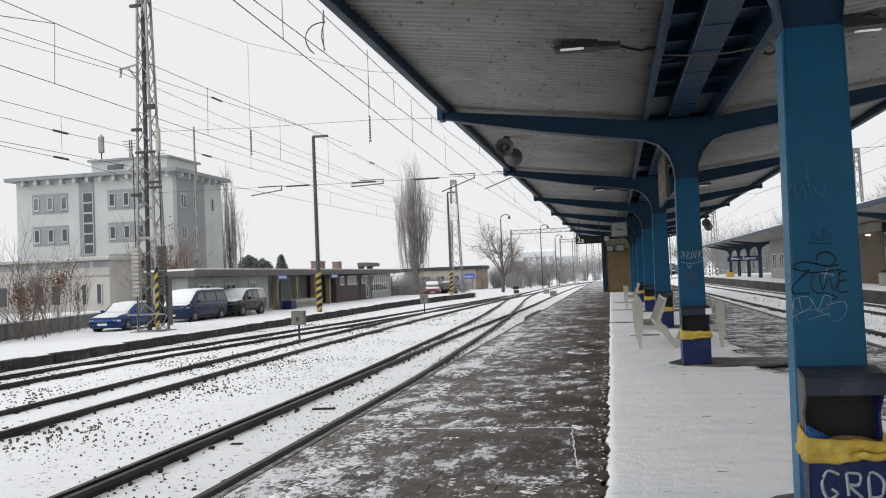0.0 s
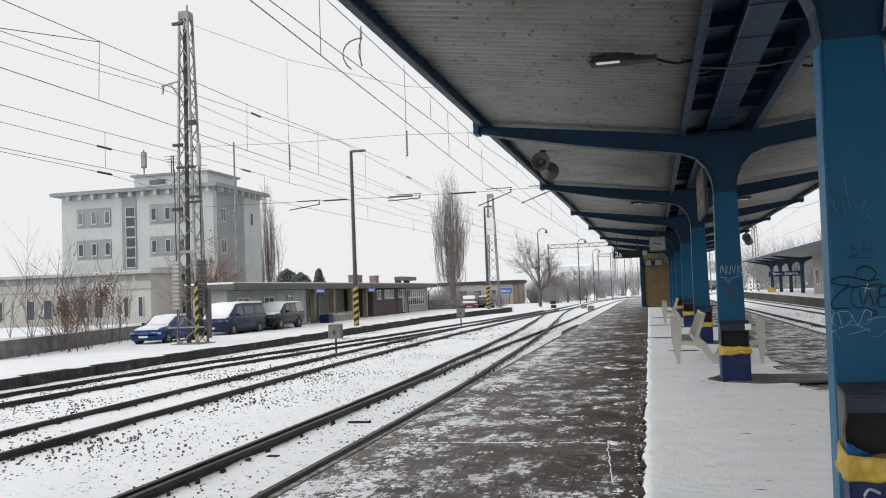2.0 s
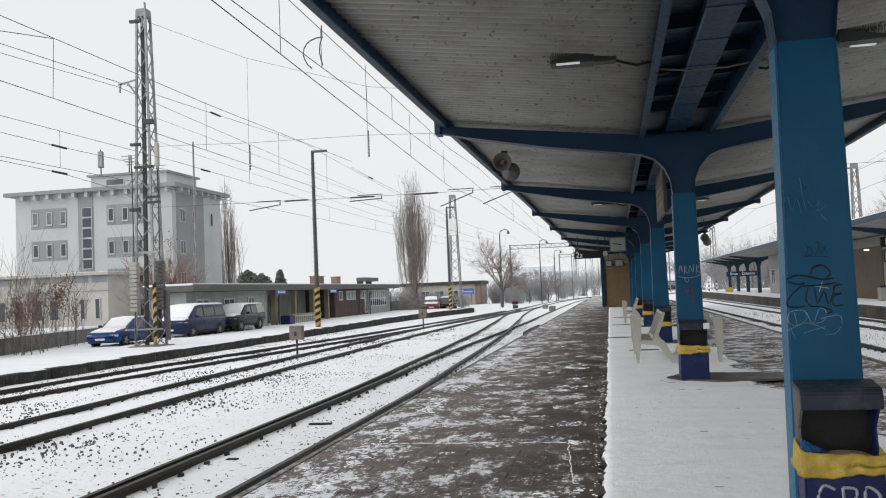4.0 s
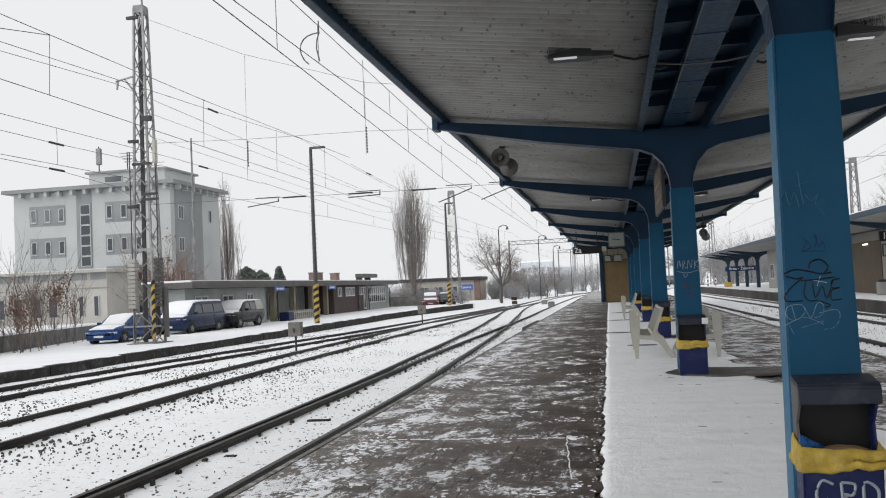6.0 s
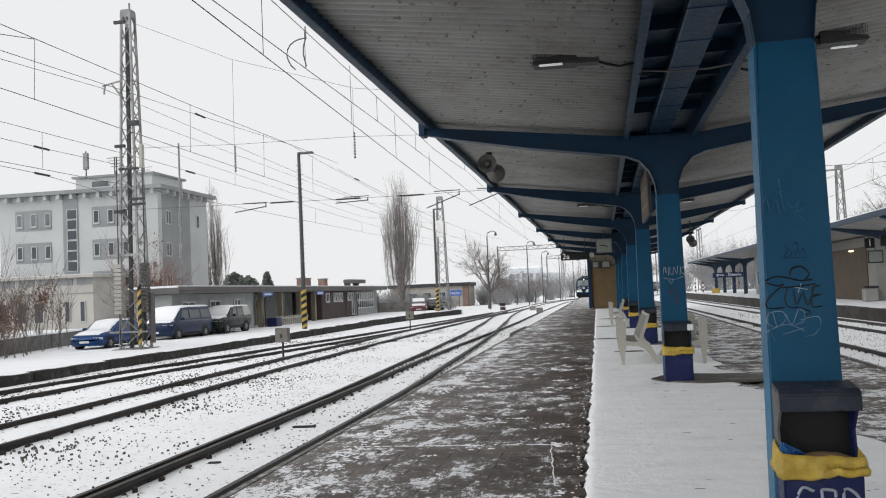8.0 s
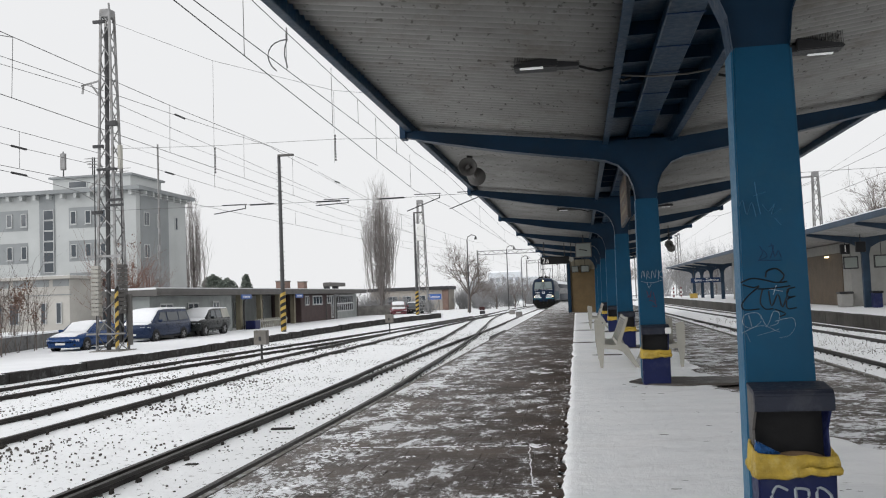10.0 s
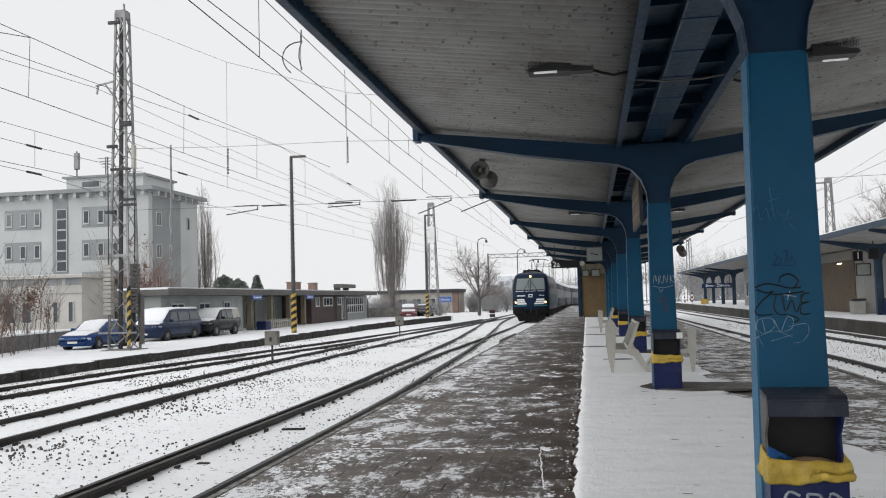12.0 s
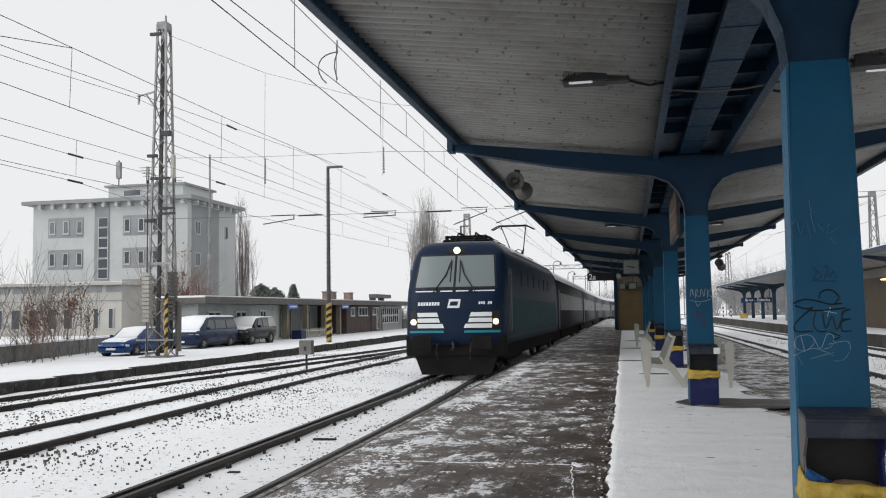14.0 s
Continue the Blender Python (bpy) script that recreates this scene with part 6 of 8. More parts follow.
def make_far_buildings():
    b = thing("signal_box", "distant low brick building with a flat roof and blue sign", "building")
    bm = bmesh.new()
    box(bm, -36, -22.6, 148, 156, -1.6, 2.6)
    part("wall", bm, M_PALEBRICK, b)
    bm = bmesh.new()
    box(bm, -36.5, -22.3, 147.5, 156.5, 2.6, 3.2)
    part("roof", bm, M_DKGREY, b)
    bm = bmesh.new()
    box(bm, -23.5, -22.55, 147.9, 149, -1.6, 2.6)
    part("brick_pier", bm, M_BRICK, b, "red brick corner")
    for x in (-33, -30.5, -28):
        window_y(b, x, x + 1.6, 0.2, 1.7, 147.95, 2)
    sg = thing("station_sign", "blue station name sign with white lettering", "sign")
    bm = bmesh.new()
    bevel_box(bm, -25.75, -23.35, 145.8, 145.95, 0.95, 1.9, 0.02, 1)
    part("board", bm, M_SIGNBLUE, sg)
    lettering("name", "\u017didenice", 0.55, M_WHITE, pose(-24.55, 145.78, 1.42, 90, 0, 0), sg)
    for x in (-25.3, -23.8):
        bm = bmesh.new()
        box(bm, x - 0.05, x + 0.05, 145.96, 146.06, -1, 0.95)
        part("leg", bm, M_DKGREY, sg)
    for x, y, w, d, h in ((-34.5, 329, 12, 10, 9.5), (-46, 360, 14, 12, 7), (-23, 345, 8, 10, 7.5)):
        t = thing("apartment_block", "concrete apartment block far off, haze painted into its pale colours", "building", "far blocks")
        bm = bmesh.new()
        box(bm, x, x + w, y, y + d, -2, h)
        part("wall", bm, M_HAZE_WALL, t)
        bm = bmesh.new()
        box(bm, x - 0.2, x + w + 0.2, y - 0.2, y + d + 0.2, h, h + 0.5)
        part("roof", bm, M_SNOWCAP, t)
        for i in range(int(w / 2.4)):
            for j in range(int(h / 2.8)):
                window_y(t, x + 0.6 + i * 2.4, x + 2.1 + i * 2.4, 0.4 + j * 2.8, 1.9 + j * 2.8, y - 0.02, 1, 0.07, M_HAZE_GLASS)


# ---- parked cars ----
def wheel(parent, x, y, z, r, s):
    bm = bmesh.new()
    rings = [[(x + s * dx, y + rr * math.cos(2 * math.pi * k / 20), z + rr * math.sin(2 * math.pi * k / 20)) for k in range(20)] for dx, rr in ((-0.2, r * 0.9), (-0.18, r), (-0.03, r), (0.0, r * 0.93), (0.0, r * 0.62), (-0.04, r * 0.6))]
    loft(bm, rings)
    w = part("wheel", bm, M_TYRE, parent)
    bm = bmesh.new()
    for k in range(5):
        a = 2 * math.pi * k / 5
        beam(bm, (x - s * 0.02, y, z), (x - s * 0.02, y + r * 0.58 * math.cos(a), z + r * 0.58 * math.sin(a)), 0.05, 0.09)
    tube(bm, [(x - s * 0.04, y, z), (x, y, z)], r * 0.16, 10)
    part("rim", bm, M_CHROME, w)


def car(label, paint, at, length, half, stations, roof, glass, snow, wheels, r):
    """A parked car, nose at y = 0 and tail at y = length. stations: y, sill, shoulder heights of the body; roof: the cabin's outline as (y, z)."""
    c = thing("parked_car", label, "car", "parked cars", at=at)
    bm = bmesh.new()
    rings = []
    for y, lo, hi, k in stations:
        h = half * k
        rings.append([(-h * 0.92, y, lo), (h * 0.92, y, lo), (h, y, lo + 0.2), (h, y, hi - 0.14), (h * 0.95, y, hi - 0.02), (h * 0.8, y, hi + 0.02), (-h * 0.8, y, hi + 0.02), (-h * 0.95, y, hi - 0.02), (-h, y, hi - 0.14), (-h, y, lo + 0.2)])
    loft(bm, rings)
    part("body", bm, paint, c, "", True)
    zt = max(z for _, z in roof)
    zb = min(z for _, z in roof)
    bm = bmesh.new()
    rings = []
    for s in (-1, -0.97, -0.6, 0.6, 0.97, 1):
        rings.append([(s * half * (0.93 - 0.16 * (z - zb) / (zt - zb)), y, z - (0.03 if abs(s) == 1 else 0)) for y, z in roof])
    loft(bm, rings)
    part("cabin", bm, paint, c)
    # side glass, windscreen
    for s in (-1, 1):
        for g in glass:
            bm = bmesh.new()
            a = [(s * (half * (0.93 - 0.16 * (z - zb) / (zt - zb)) + 0.012), y, z) for y, z in g]
            b = [(x - s * 0.02, y, z) for x, y, z in a]
            loft(bm, [b, a])
            part("side_window", bm, M_GLASS, c)
    bm = bmesh.new()
    (y0, z0), (y1, z1) = roof[0], roof[1]
    dy, dz = y1 - y0, z1 - z0
    k0, k1 = 0.1, 0.9
    n = Vector((0, -dz, dy)).normalized() * 0.015
    a = [(-half * 0.78, y0 + dy * k0, z0 + dz * k0), (half * 0.78, y0 + dy * k0, z0 + dz * k0), (half * 0.68, y0 + dy * k1, z0 + dz * k1), (-half * 0.68, y0 + dy * k1, z0 + dz * k1)]
    loft(bm, [a, [tuple(Vector(p) + n) for p in a]])
    part("windscreen", bm, M_GLASS, c)
    for g in snow:
        bm = bmesh.new()
        rings = []
        for s in (-1, -0.9, -0.5, 0, 0.5, 0.9, 1):
            wob = 0.02 * noise.noise((s * 3, g[0][0], 2))
            up = 0.0 if abs(s) == 1 else (0.045 if abs(s) > 0.8 else 0.07) + wob
            rings.append([(s * half * g[0][2], y, z + up) for y, z, _ in g] + [(s * half * g[0][2], y, z - 0.04) for y, z, _ in reversed(g)])
        loft(bm, rings)
        part("snow_cover", bm, M_SNOWCAP, c, "fresh snow lying on the car", True)
    for y in wheels:
        for s in (-1, 1):
            wheel(c, s * (half + 0.012), y, r, r, s)
            bm = bmesh.new()
            tube(bm, [(s * (half - 0.2), y, r + 0.03), (s * (half + 0.006), y, r + 0.03)], r * 1.16, 20)
            part("wheel_arch", bm, M_BLACK, c)
    nose, low, top, _ = stations[1]
    for s in (-1, 1):
        # swept headlight wrapping the corner
        bm = bmesh.new()
        loft(bm, [[(s * half * kx, nose + dy - 0.012, top - 0.16), (s * half * (kx + 0.02), nose + dy - 0.012, top - 0.03), (s * half * (kx - 0.05), nose + dy + 0.1, top - 0.03), (s * half * (kx - 0.05), nose + dy + 0.1, top - 0.16)] for kx, dy in ((0.5, -0.03), (0.72, -0.01), (0.88, 0.08), (0.955, 0.2))])
        part("headlight", bm, M_HEADGLASS, c)
        # dark lower bumper corner
        bm = bmesh.new()
        bevel_box(bm, s * half * 0.62 - 0.2, s * half * 0.62 + 0.2, nose - 0.01, nose + 0.12, low + 0.04, low + 0.14, 0.02, 1)
        part("fog_lamp_recess", bm, M_BLACK, c)
        # seams and handles of the doors
        for g in glass[:2]:
            bm = bmesh.new()
            bevel_box(bm, s * (half + 0.004) - 0.01, s * (half + 0.004) + 0.01, g[1][0] - 0.22, g[1][0] - 0.06, zb - 0.16, zb - 0.12, 0.005, 1)
            part("door_handle", bm, M_BLACK, c)
            bm = bmesh.new()
            box(bm, s * (half + 0.002) - 0.004, s * (half + 0.002) + 0.004, g[1][0] + 0.03, g[1][0] + 0.045, low + 0.2, zb - 0.12)
            part("door_seam", bm, M_BLACK, c)
        bm = bmesh.new()
        bevel_box(bm, s * (half - 0.02) - 0.03, s * (half - 0.02) + 0.03, wheels[0] + r * 1.3, wheels[1] - r * 1.3, stations[4][1], stations[4][1] + 0.09, 0.01, 1)
        part("sill", bm, M_BLACK, c, "black plastic sill")
        bm = bmesh.new()
        y, z = roof[0][0] + 0.45, zb + 0.12
        bevel_box(bm, s * (half + 0.1) - 0.1, s * (half + 0.1) + 0.1, y - 0.06, y + 0.06, z - 0.08, z + 0.08, 0.03, 2)
        part("mirror", bm, paint, c)
    bm = bmesh.new()
    bevel_box(bm, -half * 0.48, half * 0.48, nose - 0.03, nose + 0.06, top - 0.17, top - 0.05, 0.02, 1)
    part("grille", bm, M_BLACK, c)
    bm = bmesh.new()
    bevel_box(bm, -0.26, 0.26, nose - 0.075, nose - 0.02, low + 0.1, low + 0.21, 0.005, 1)
    part("number_plate", bm, M_PLATE, c, "blank pale plate")
    return c


def make_cars():
    hatch = dict(
        stations=[(0.0, 0.34, 0.6, 0.66), (0.05, 0.26, 0.68, 0.82), (0.18, 0.2, 0.75, 0.93), (0.45, 0.19, 0.83, 0.99), (0.75, 0.19, 0.88, 1), (1.4, 0.19, 0.95, 1), (2.6, 0.2, 0.98, 1), (4.2, 0.22, 1.0, 1), (4.55, 0.26, 0.98, 0.96), (4.66, 0.36, 0.9, 0.88)],
        roof=[(1.2, 0.93), (2.05, 1.43), (2.7, 1.48), (3.6, 1.43), (4.45, 1.0), (4.4, 0.93)],
        glass=[[(1.75, 1.0), (2.75, 1.0), (2.75, 1.4), (2.2, 1.38)], [(2.82, 1.0), (3.7, 1.02), (3.4, 1.36), (2.82, 1.4)]],
        snow=[[(0.2, 0.75, 0.8), (0.6, 0.86, 0.8), (1.25, 0.96, 0.8)], [(1.3, 1.0, 0.72), (2.05, 1.44, 0.72), (2.8, 1.49, 0.72), (3.6, 1.44, 0.72), (4.4, 1.02, 0.72)]],
        wheels=(0.9, 3.58), r=0.32)
    van = dict(
        stations=[(0.14, 0.4, 0.84, 0.72), (0.19, 0.3, 0.93, 0.86), (0.33, 0.25, 1.0, 0.95), (0.55, 0.22, 1.06, 0.99), (0.9, 0.22, 1.13, 1), (2.0, 0.22, 1.14, 1), (4.6, 0.24, 1.14, 1), (4.86, 0.3, 1.12, 0.97)],
        roof=[(0.75, 1.1), (1.55, 1.88), (2.2, 1.94), (4.6, 1.93), (4.85, 1.2), (4.85, 1.1)],
        glass=[[(1.3, 1.18), (2.2, 1.18), (2.2, 1.72), (1.65, 1.72)], [(2.35, 1.2), (3.5, 1.2), (3.5, 1.72), (2.35, 1.72)], [(3.6, 1.2), (4.65, 1.2), (4.55, 1.72), (3.6, 1.72)]],
        snow=[[(0.36, 1.01, 0.82), (0.8, 1.13, 0.82)], [(0.78, 1.13, 0.78), (1.55, 1.89, 0.78), (2.2, 1.95, 0.78), (4.65, 1.93, 0.78)]],
        wheels=(0.92, 3.92), r=0.33)
    suv = dict(
        stations=[(0.0, 0.5, 0.78, 0.72), (0.05, 0.42, 0.88, 0.86), (0.2, 0.36, 0.97, 0.96), (0.6, 0.34, 1.04, 1), (2.0, 0.34, 1.08, 1), (4.2, 0.36, 1.08, 1), (4.5, 0.44, 1.04, 0.95)],
        roof=[(1.15, 1.04), (1.8, 1.66), (2.4, 1.74), (4.3, 1.72), (4.48, 1.1), (4.48, 1.04)],
        glass=[[(1.7, 1.12), (2.45, 1.12), (2.45, 1.6), (2.0, 1.6)], [(2.55, 1.12), (3.3, 1.12), (3.3, 1.6), (2.55, 1.6)]],
        snow=[[(0.2, 0.98, 0.82), (0.6, 1.06, 0.82), (1.18, 1.1, 0.86)], [(1.2, 1.1, 0.76), (1.8, 1.67, 0.76), (2.4, 1.75, 0.76), (4.35, 1.72, 0.76)]],
        wheels=(0.85, 3.5), r=0.37)
    car("bright blue hatchback under fresh snow", M_CARBLUE, pose(-22.0, 34.35, LEFT_Z, 0, 0, 1) @ Matrix.Diagonal((0.86, 0.88, 0.82, 1)), 4.66, 0.9, **hatch)
    car("dark blue delivery van with snow on bonnet and roof", M_CARNAVY, pose(-22.5, 41.1, LEFT_Z, 0, 0, -1) @ Matrix.Diagonal((1, 1, 0.86, 1)), 4.86, 0.95, **van)
    c = car("dark green off-road estate with a pale rear top and snow", M_CARDARK, pose(-22.05, 46.2, LEFT_Z, 0, 0, 1) @ Matrix.Diagonal((1, 1.05, 0.9, 1)), 4.5, 0.92, **suv)
    for s in (-1, 1):
        bm = bmesh.new()
        a = [(s * (0.92 * (0.93 - 0.16 * (z - 1.04) / 0.7) + 0.016), y, z) for y, z in ((3.38, 1.1), (4.44, 1.12), (4.3, 1.68), (3.38, 1.7))]
        loft(bm, [[(x - s * 0.02, y, z) for x, y, z in a], a])
        part("rear_top", bm, M_CREAM, c, "pale hard top panel")
    car("red hatchback with a thick snow cap", M_CARRED, pose(-18.9, 89.5, LEFT_Z - 0.2, 0, 0, 12), 4.66, 0.9, **hatch)
    car("dark grey hatchback parked beyond the station", M_CARDARK, pose(-17.6, 92.5, LEFT_Z - 0.3, 0, 0, 16), 4.66, 0.9, **dict(hatch, snow=[[(2.1, 1.455, 0.7), (2.8, 1.5, 0.7), (3.5, 1.455, 0.7)]]))


# ---- trees and shrubs ----
def branch(verts, faces, p, d, length, r, depth, rng, up, spread, kids, bend_k):
    """A limb of three-sided segments that forks into thinner ones."""
    n = 3 if depth else 2
    pts = [p]
    for i in range(n):
        d = (d + Vector((rng.gauss(0, bend_k), rng.gauss(0, bend_k), rng.gauss(0, bend_k) + up))).normalized()
        pts.append(pts[-1] + d * (length / n))
    base = len(verts)
    for i, q in enumerate(pts):
        rr = r * (1 - 0.75 * i / n)
        a = d.cross(Vector((0.3, 0.9, 0.2))).normalized()
        b = d.cross(a)
        for k in range(3):
            t = 2.0944 * k
            verts.append(tuple(q + a * (rr * math.cos(t)) + b * (rr * math.sin(t))))
    for i in range(n):
        for k in range(3):
            faces.append((base + 3 * i + k, base + 3 * i + (k + 1) % 3, base + 3 * i + 3 + (k + 1) % 3, base + 3 * i + 3 + k))
    if depth:
        for _ in range(kids):
            t = rng.uniform(0.25, 1.0)
            i = min(n - 1, int(t * n))
            q = pts[i].lerp(pts[i + 1], t * n - i)
            s = (d + Vector((rng.gauss(0, spread), rng.gauss(0, spread), rng.gauss(0, spread * 0.6)))).normalized()
            branch(verts, faces, q, s, length * rng.uniform(0.45, 0.75), r * 0.5, depth - 1, rng, up, spread, kids, bend_k)


def data_part(name, verts, faces, material, parent):
    me = bpy.data.meshes.new(name)
    me.from_pydata(verts, [], faces)
    me.materials.append(material)
    ob = new(name, me)
    ob.parent = parent
    return ob


def poplar(x, y, z0, z1, w, seed, label, n=46):
    t = thing("poplar_tree", label, "tree", "poplars")
    rng = random.Random(seed)
    H = z1 - z0
    bm = bmesh.new()
    tube(bm, [(x, y, z0), (x + 0.1, y, z0 + H * 0.3), (x, y + 0.1, z0 + H * 0.7)], w * 0.07, 8, 0.05)
    part("trunk", bm, M_BARK, t)
    verts, faces = [], []
    for i in range(n):
        a = rng.uniform(0, 2 * math.pi)
        u = rng.random() ** 0.6
        rad = w / 2 * u
        h0 = z0 + H * rng.uniform(0.0, 0.4)
        lobe = 0.9 + 0.1 * math.cos(2 * a + seed)
        top = z0 + H * (1.0 - 0.26 * u ** 2) * lobe * rng.uniform(0.76, 1.0)
        top = max(top, h0 + H * 0.25)
        c, sn = math.cos(a), math.sin(a)
        c, sn = c + rng.gauss(0, 0.12), sn + rng.gauss(0, 0.12)
        pts = [Vector((x + 0.15 * c, y + 0.15 * sn, h0)), Vector((x + rad * rng.uniform(0.75, 0.95) * c, y + rad * rng.uniform(0.75, 0.95) * sn, h0 + H * 0.07)), Vector((x + rad * c, y + rad * sn, h0 + (top - h0) * 0.55)), Vector((x + rad * 0.86 * c, y + rad * 0.86 * sn, top))]
        base = len(verts)
        for j, q in enumerate(pts):
            rr = rng.uniform(0.03, 0.062) * (1 - 0.28 * j) * max(1, w / 4.4)
            for m in range(3):
                verts.append((q.x + rr * math.cos(2.09 * m), q.y + rr * math.sin(2.09 * m), q.z))
        for j in range(3):
            for m in range(3):
                faces.append((base + 3 * j + m, base + 3 * j + (m + 1) % 3, base + 3 * j + 3 + (m + 1) % 3, base + 3 * j + 3 + m))
        for _ in range(14):
            s = rng.uniform(0.15, 1.0)
            j = min(2, int(s * 3))
            q = pts[j].lerp(pts[j + 1], s * 3 - j)
            b = rng.uniform(0, 2 * math.pi)
            d = Vector((0.34 * math.cos(b), 0.34 * math.sin(b), 1)).normalized()
            branch(verts, faces, q, d, H * rng.uniform(0.06, 0.11), 0.014, 1, rng, 0.12, 0.22, 3, 0.08)
    data_part("crown", verts, faces, M_TWIG, t)
    return t


def bare_tree(name, x, y, z0, h, seed, label, material=None, depth=4, kids=4, spread=0.55, trunk=0.16, limbs=6, cat="tree", up=0.06):
    t = thing(name, label, cat)
    rng = random.Random(seed)
    bm = bmesh.new()
    tube(bm, [(x, y, z0), (x + 0.1, y, z0 + h * 0.18), (x, y, z0 + h * 0.36)], trunk, 7, trunk * 0.6)
    part("trunk", bm, M_BARK, t)
    verts, faces = [], []
    for i in range(limbs):
        a = 2 * math.pi * i / limbs + rng.uniform(-0.4, 0.4)
        d = Vector((math.cos(a) * spread, math.sin(a) * spread, 1)).normalized()
        branch(verts, faces, Vector((x, y, z0 + h * rng.uniform(0.15, 0.36))), d, h * rng.uniform(0.32, 0.45), trunk * 0.45, depth - 1, rng, up, spread, kids, 0.12)
    data_part("crown", verts, faces, material or M_TWIG, t)
    return t


def shrub(x, y, z0, h, seed, label, material, stems=14, heads=True, lean=0.35, thick=0.02, leaves=220):
    t = thing("shrub", label, "shrub", "bare shrubs")
    rng = random.Random(seed)
    verts, faces = [], []
    for i in range(stems):
        a = rng.uniform(0, 2 * math.pi)
        d = Vector((math.cos(a) * lean, math.sin(a) * lean, 1)).normalized()
        branch(verts, faces, Vector((x + rng.gauss(0, 0.5), y + rng.gauss(0, 0.5), z0)), d, h * rng.uniform(0.45, 0.75), thick, 2, rng, 0.05, 0.4, 4, 0.1)
    data_part("thicket", verts, faces, material, t)
    if heads:
        verts, faces = [], []
        knots = [(rng.gauss(0, h * 0.13), rng.gauss(0, h * 0.13), h * (0.78 + rng.gauss(0, 0.17)), rng.uniform(0.08, 0.24)) for _ in range(max(4, leaves // 90))]
        for i in range(leaves):
            kx, ky, kz, ks = knots[i % len(knots)]
            c = Vector((x + kx + rng.gauss(0, ks), y + ky + rng.gauss(0, ks), z0 + kz + rng.gauss(0, ks * 1.2)))
            s = rng.uniform(0.03, 0.08)
            b = len(verts)
            for _ in range(3):
                verts.append(tuple(c + Vector((rng.uniform(-s, s), rng.uniform(-s, s), rng.uniform(-s, s)))))
            faces.append((b, b + 1, b + 2))
        tagged(data_part("dry_leaves", verts, faces, M_DRYLEAF, t), kind="stuff")
    return t


def conifer(x, y, z0, h, w, seed, label, round_top=False):
    t = thing("conifer", label, "tree", "evergreens")
    rng = random.Random(seed)
    bm = bmesh.new()
    tube(bm, [(x, y, z0), (x, y, z0 + h * 0.95)], 0.18, 6, 0.03)
    part("trunk", bm, M_BARK, t)
    verts, faces = [], []
    for i in range(2600):
        u = rng.random()
        z = z0 + h * (0.45 + 0.55 * u if round_top else 0.12 + 0.88 * u)
        lim = w * (math.sqrt(max(0, 1 - (2 * u - 0.9) ** 2)) if round_top else (1 - u) ** 0.6 + 0.05)
        a = rng.uniform(0, 2 * math.pi)
        r = lim * rng.uniform(0.35, 1) * (0.7 + 0.3 * noise.noise((math.cos(a) * 2, math.sin(a) * 2, z)))
        c = Vector((x + r * math.cos(a), y + r * math.sin(a), z))
        s = rng.uniform(0.12, 0.3)
        b = len(verts)
        for _ in range(4):
            verts.append(tuple(c + Vector((rng.uniform(-s, s), rng.uniform(-s, s), rng.uniform(-s, s) * 0.6))))
        faces += [(b, b + 1, b + 2), (b, b + 2, b + 3)]
    tagged(data_part("needles", verts, faces, M_NEEDLE, t), kind="stuff")


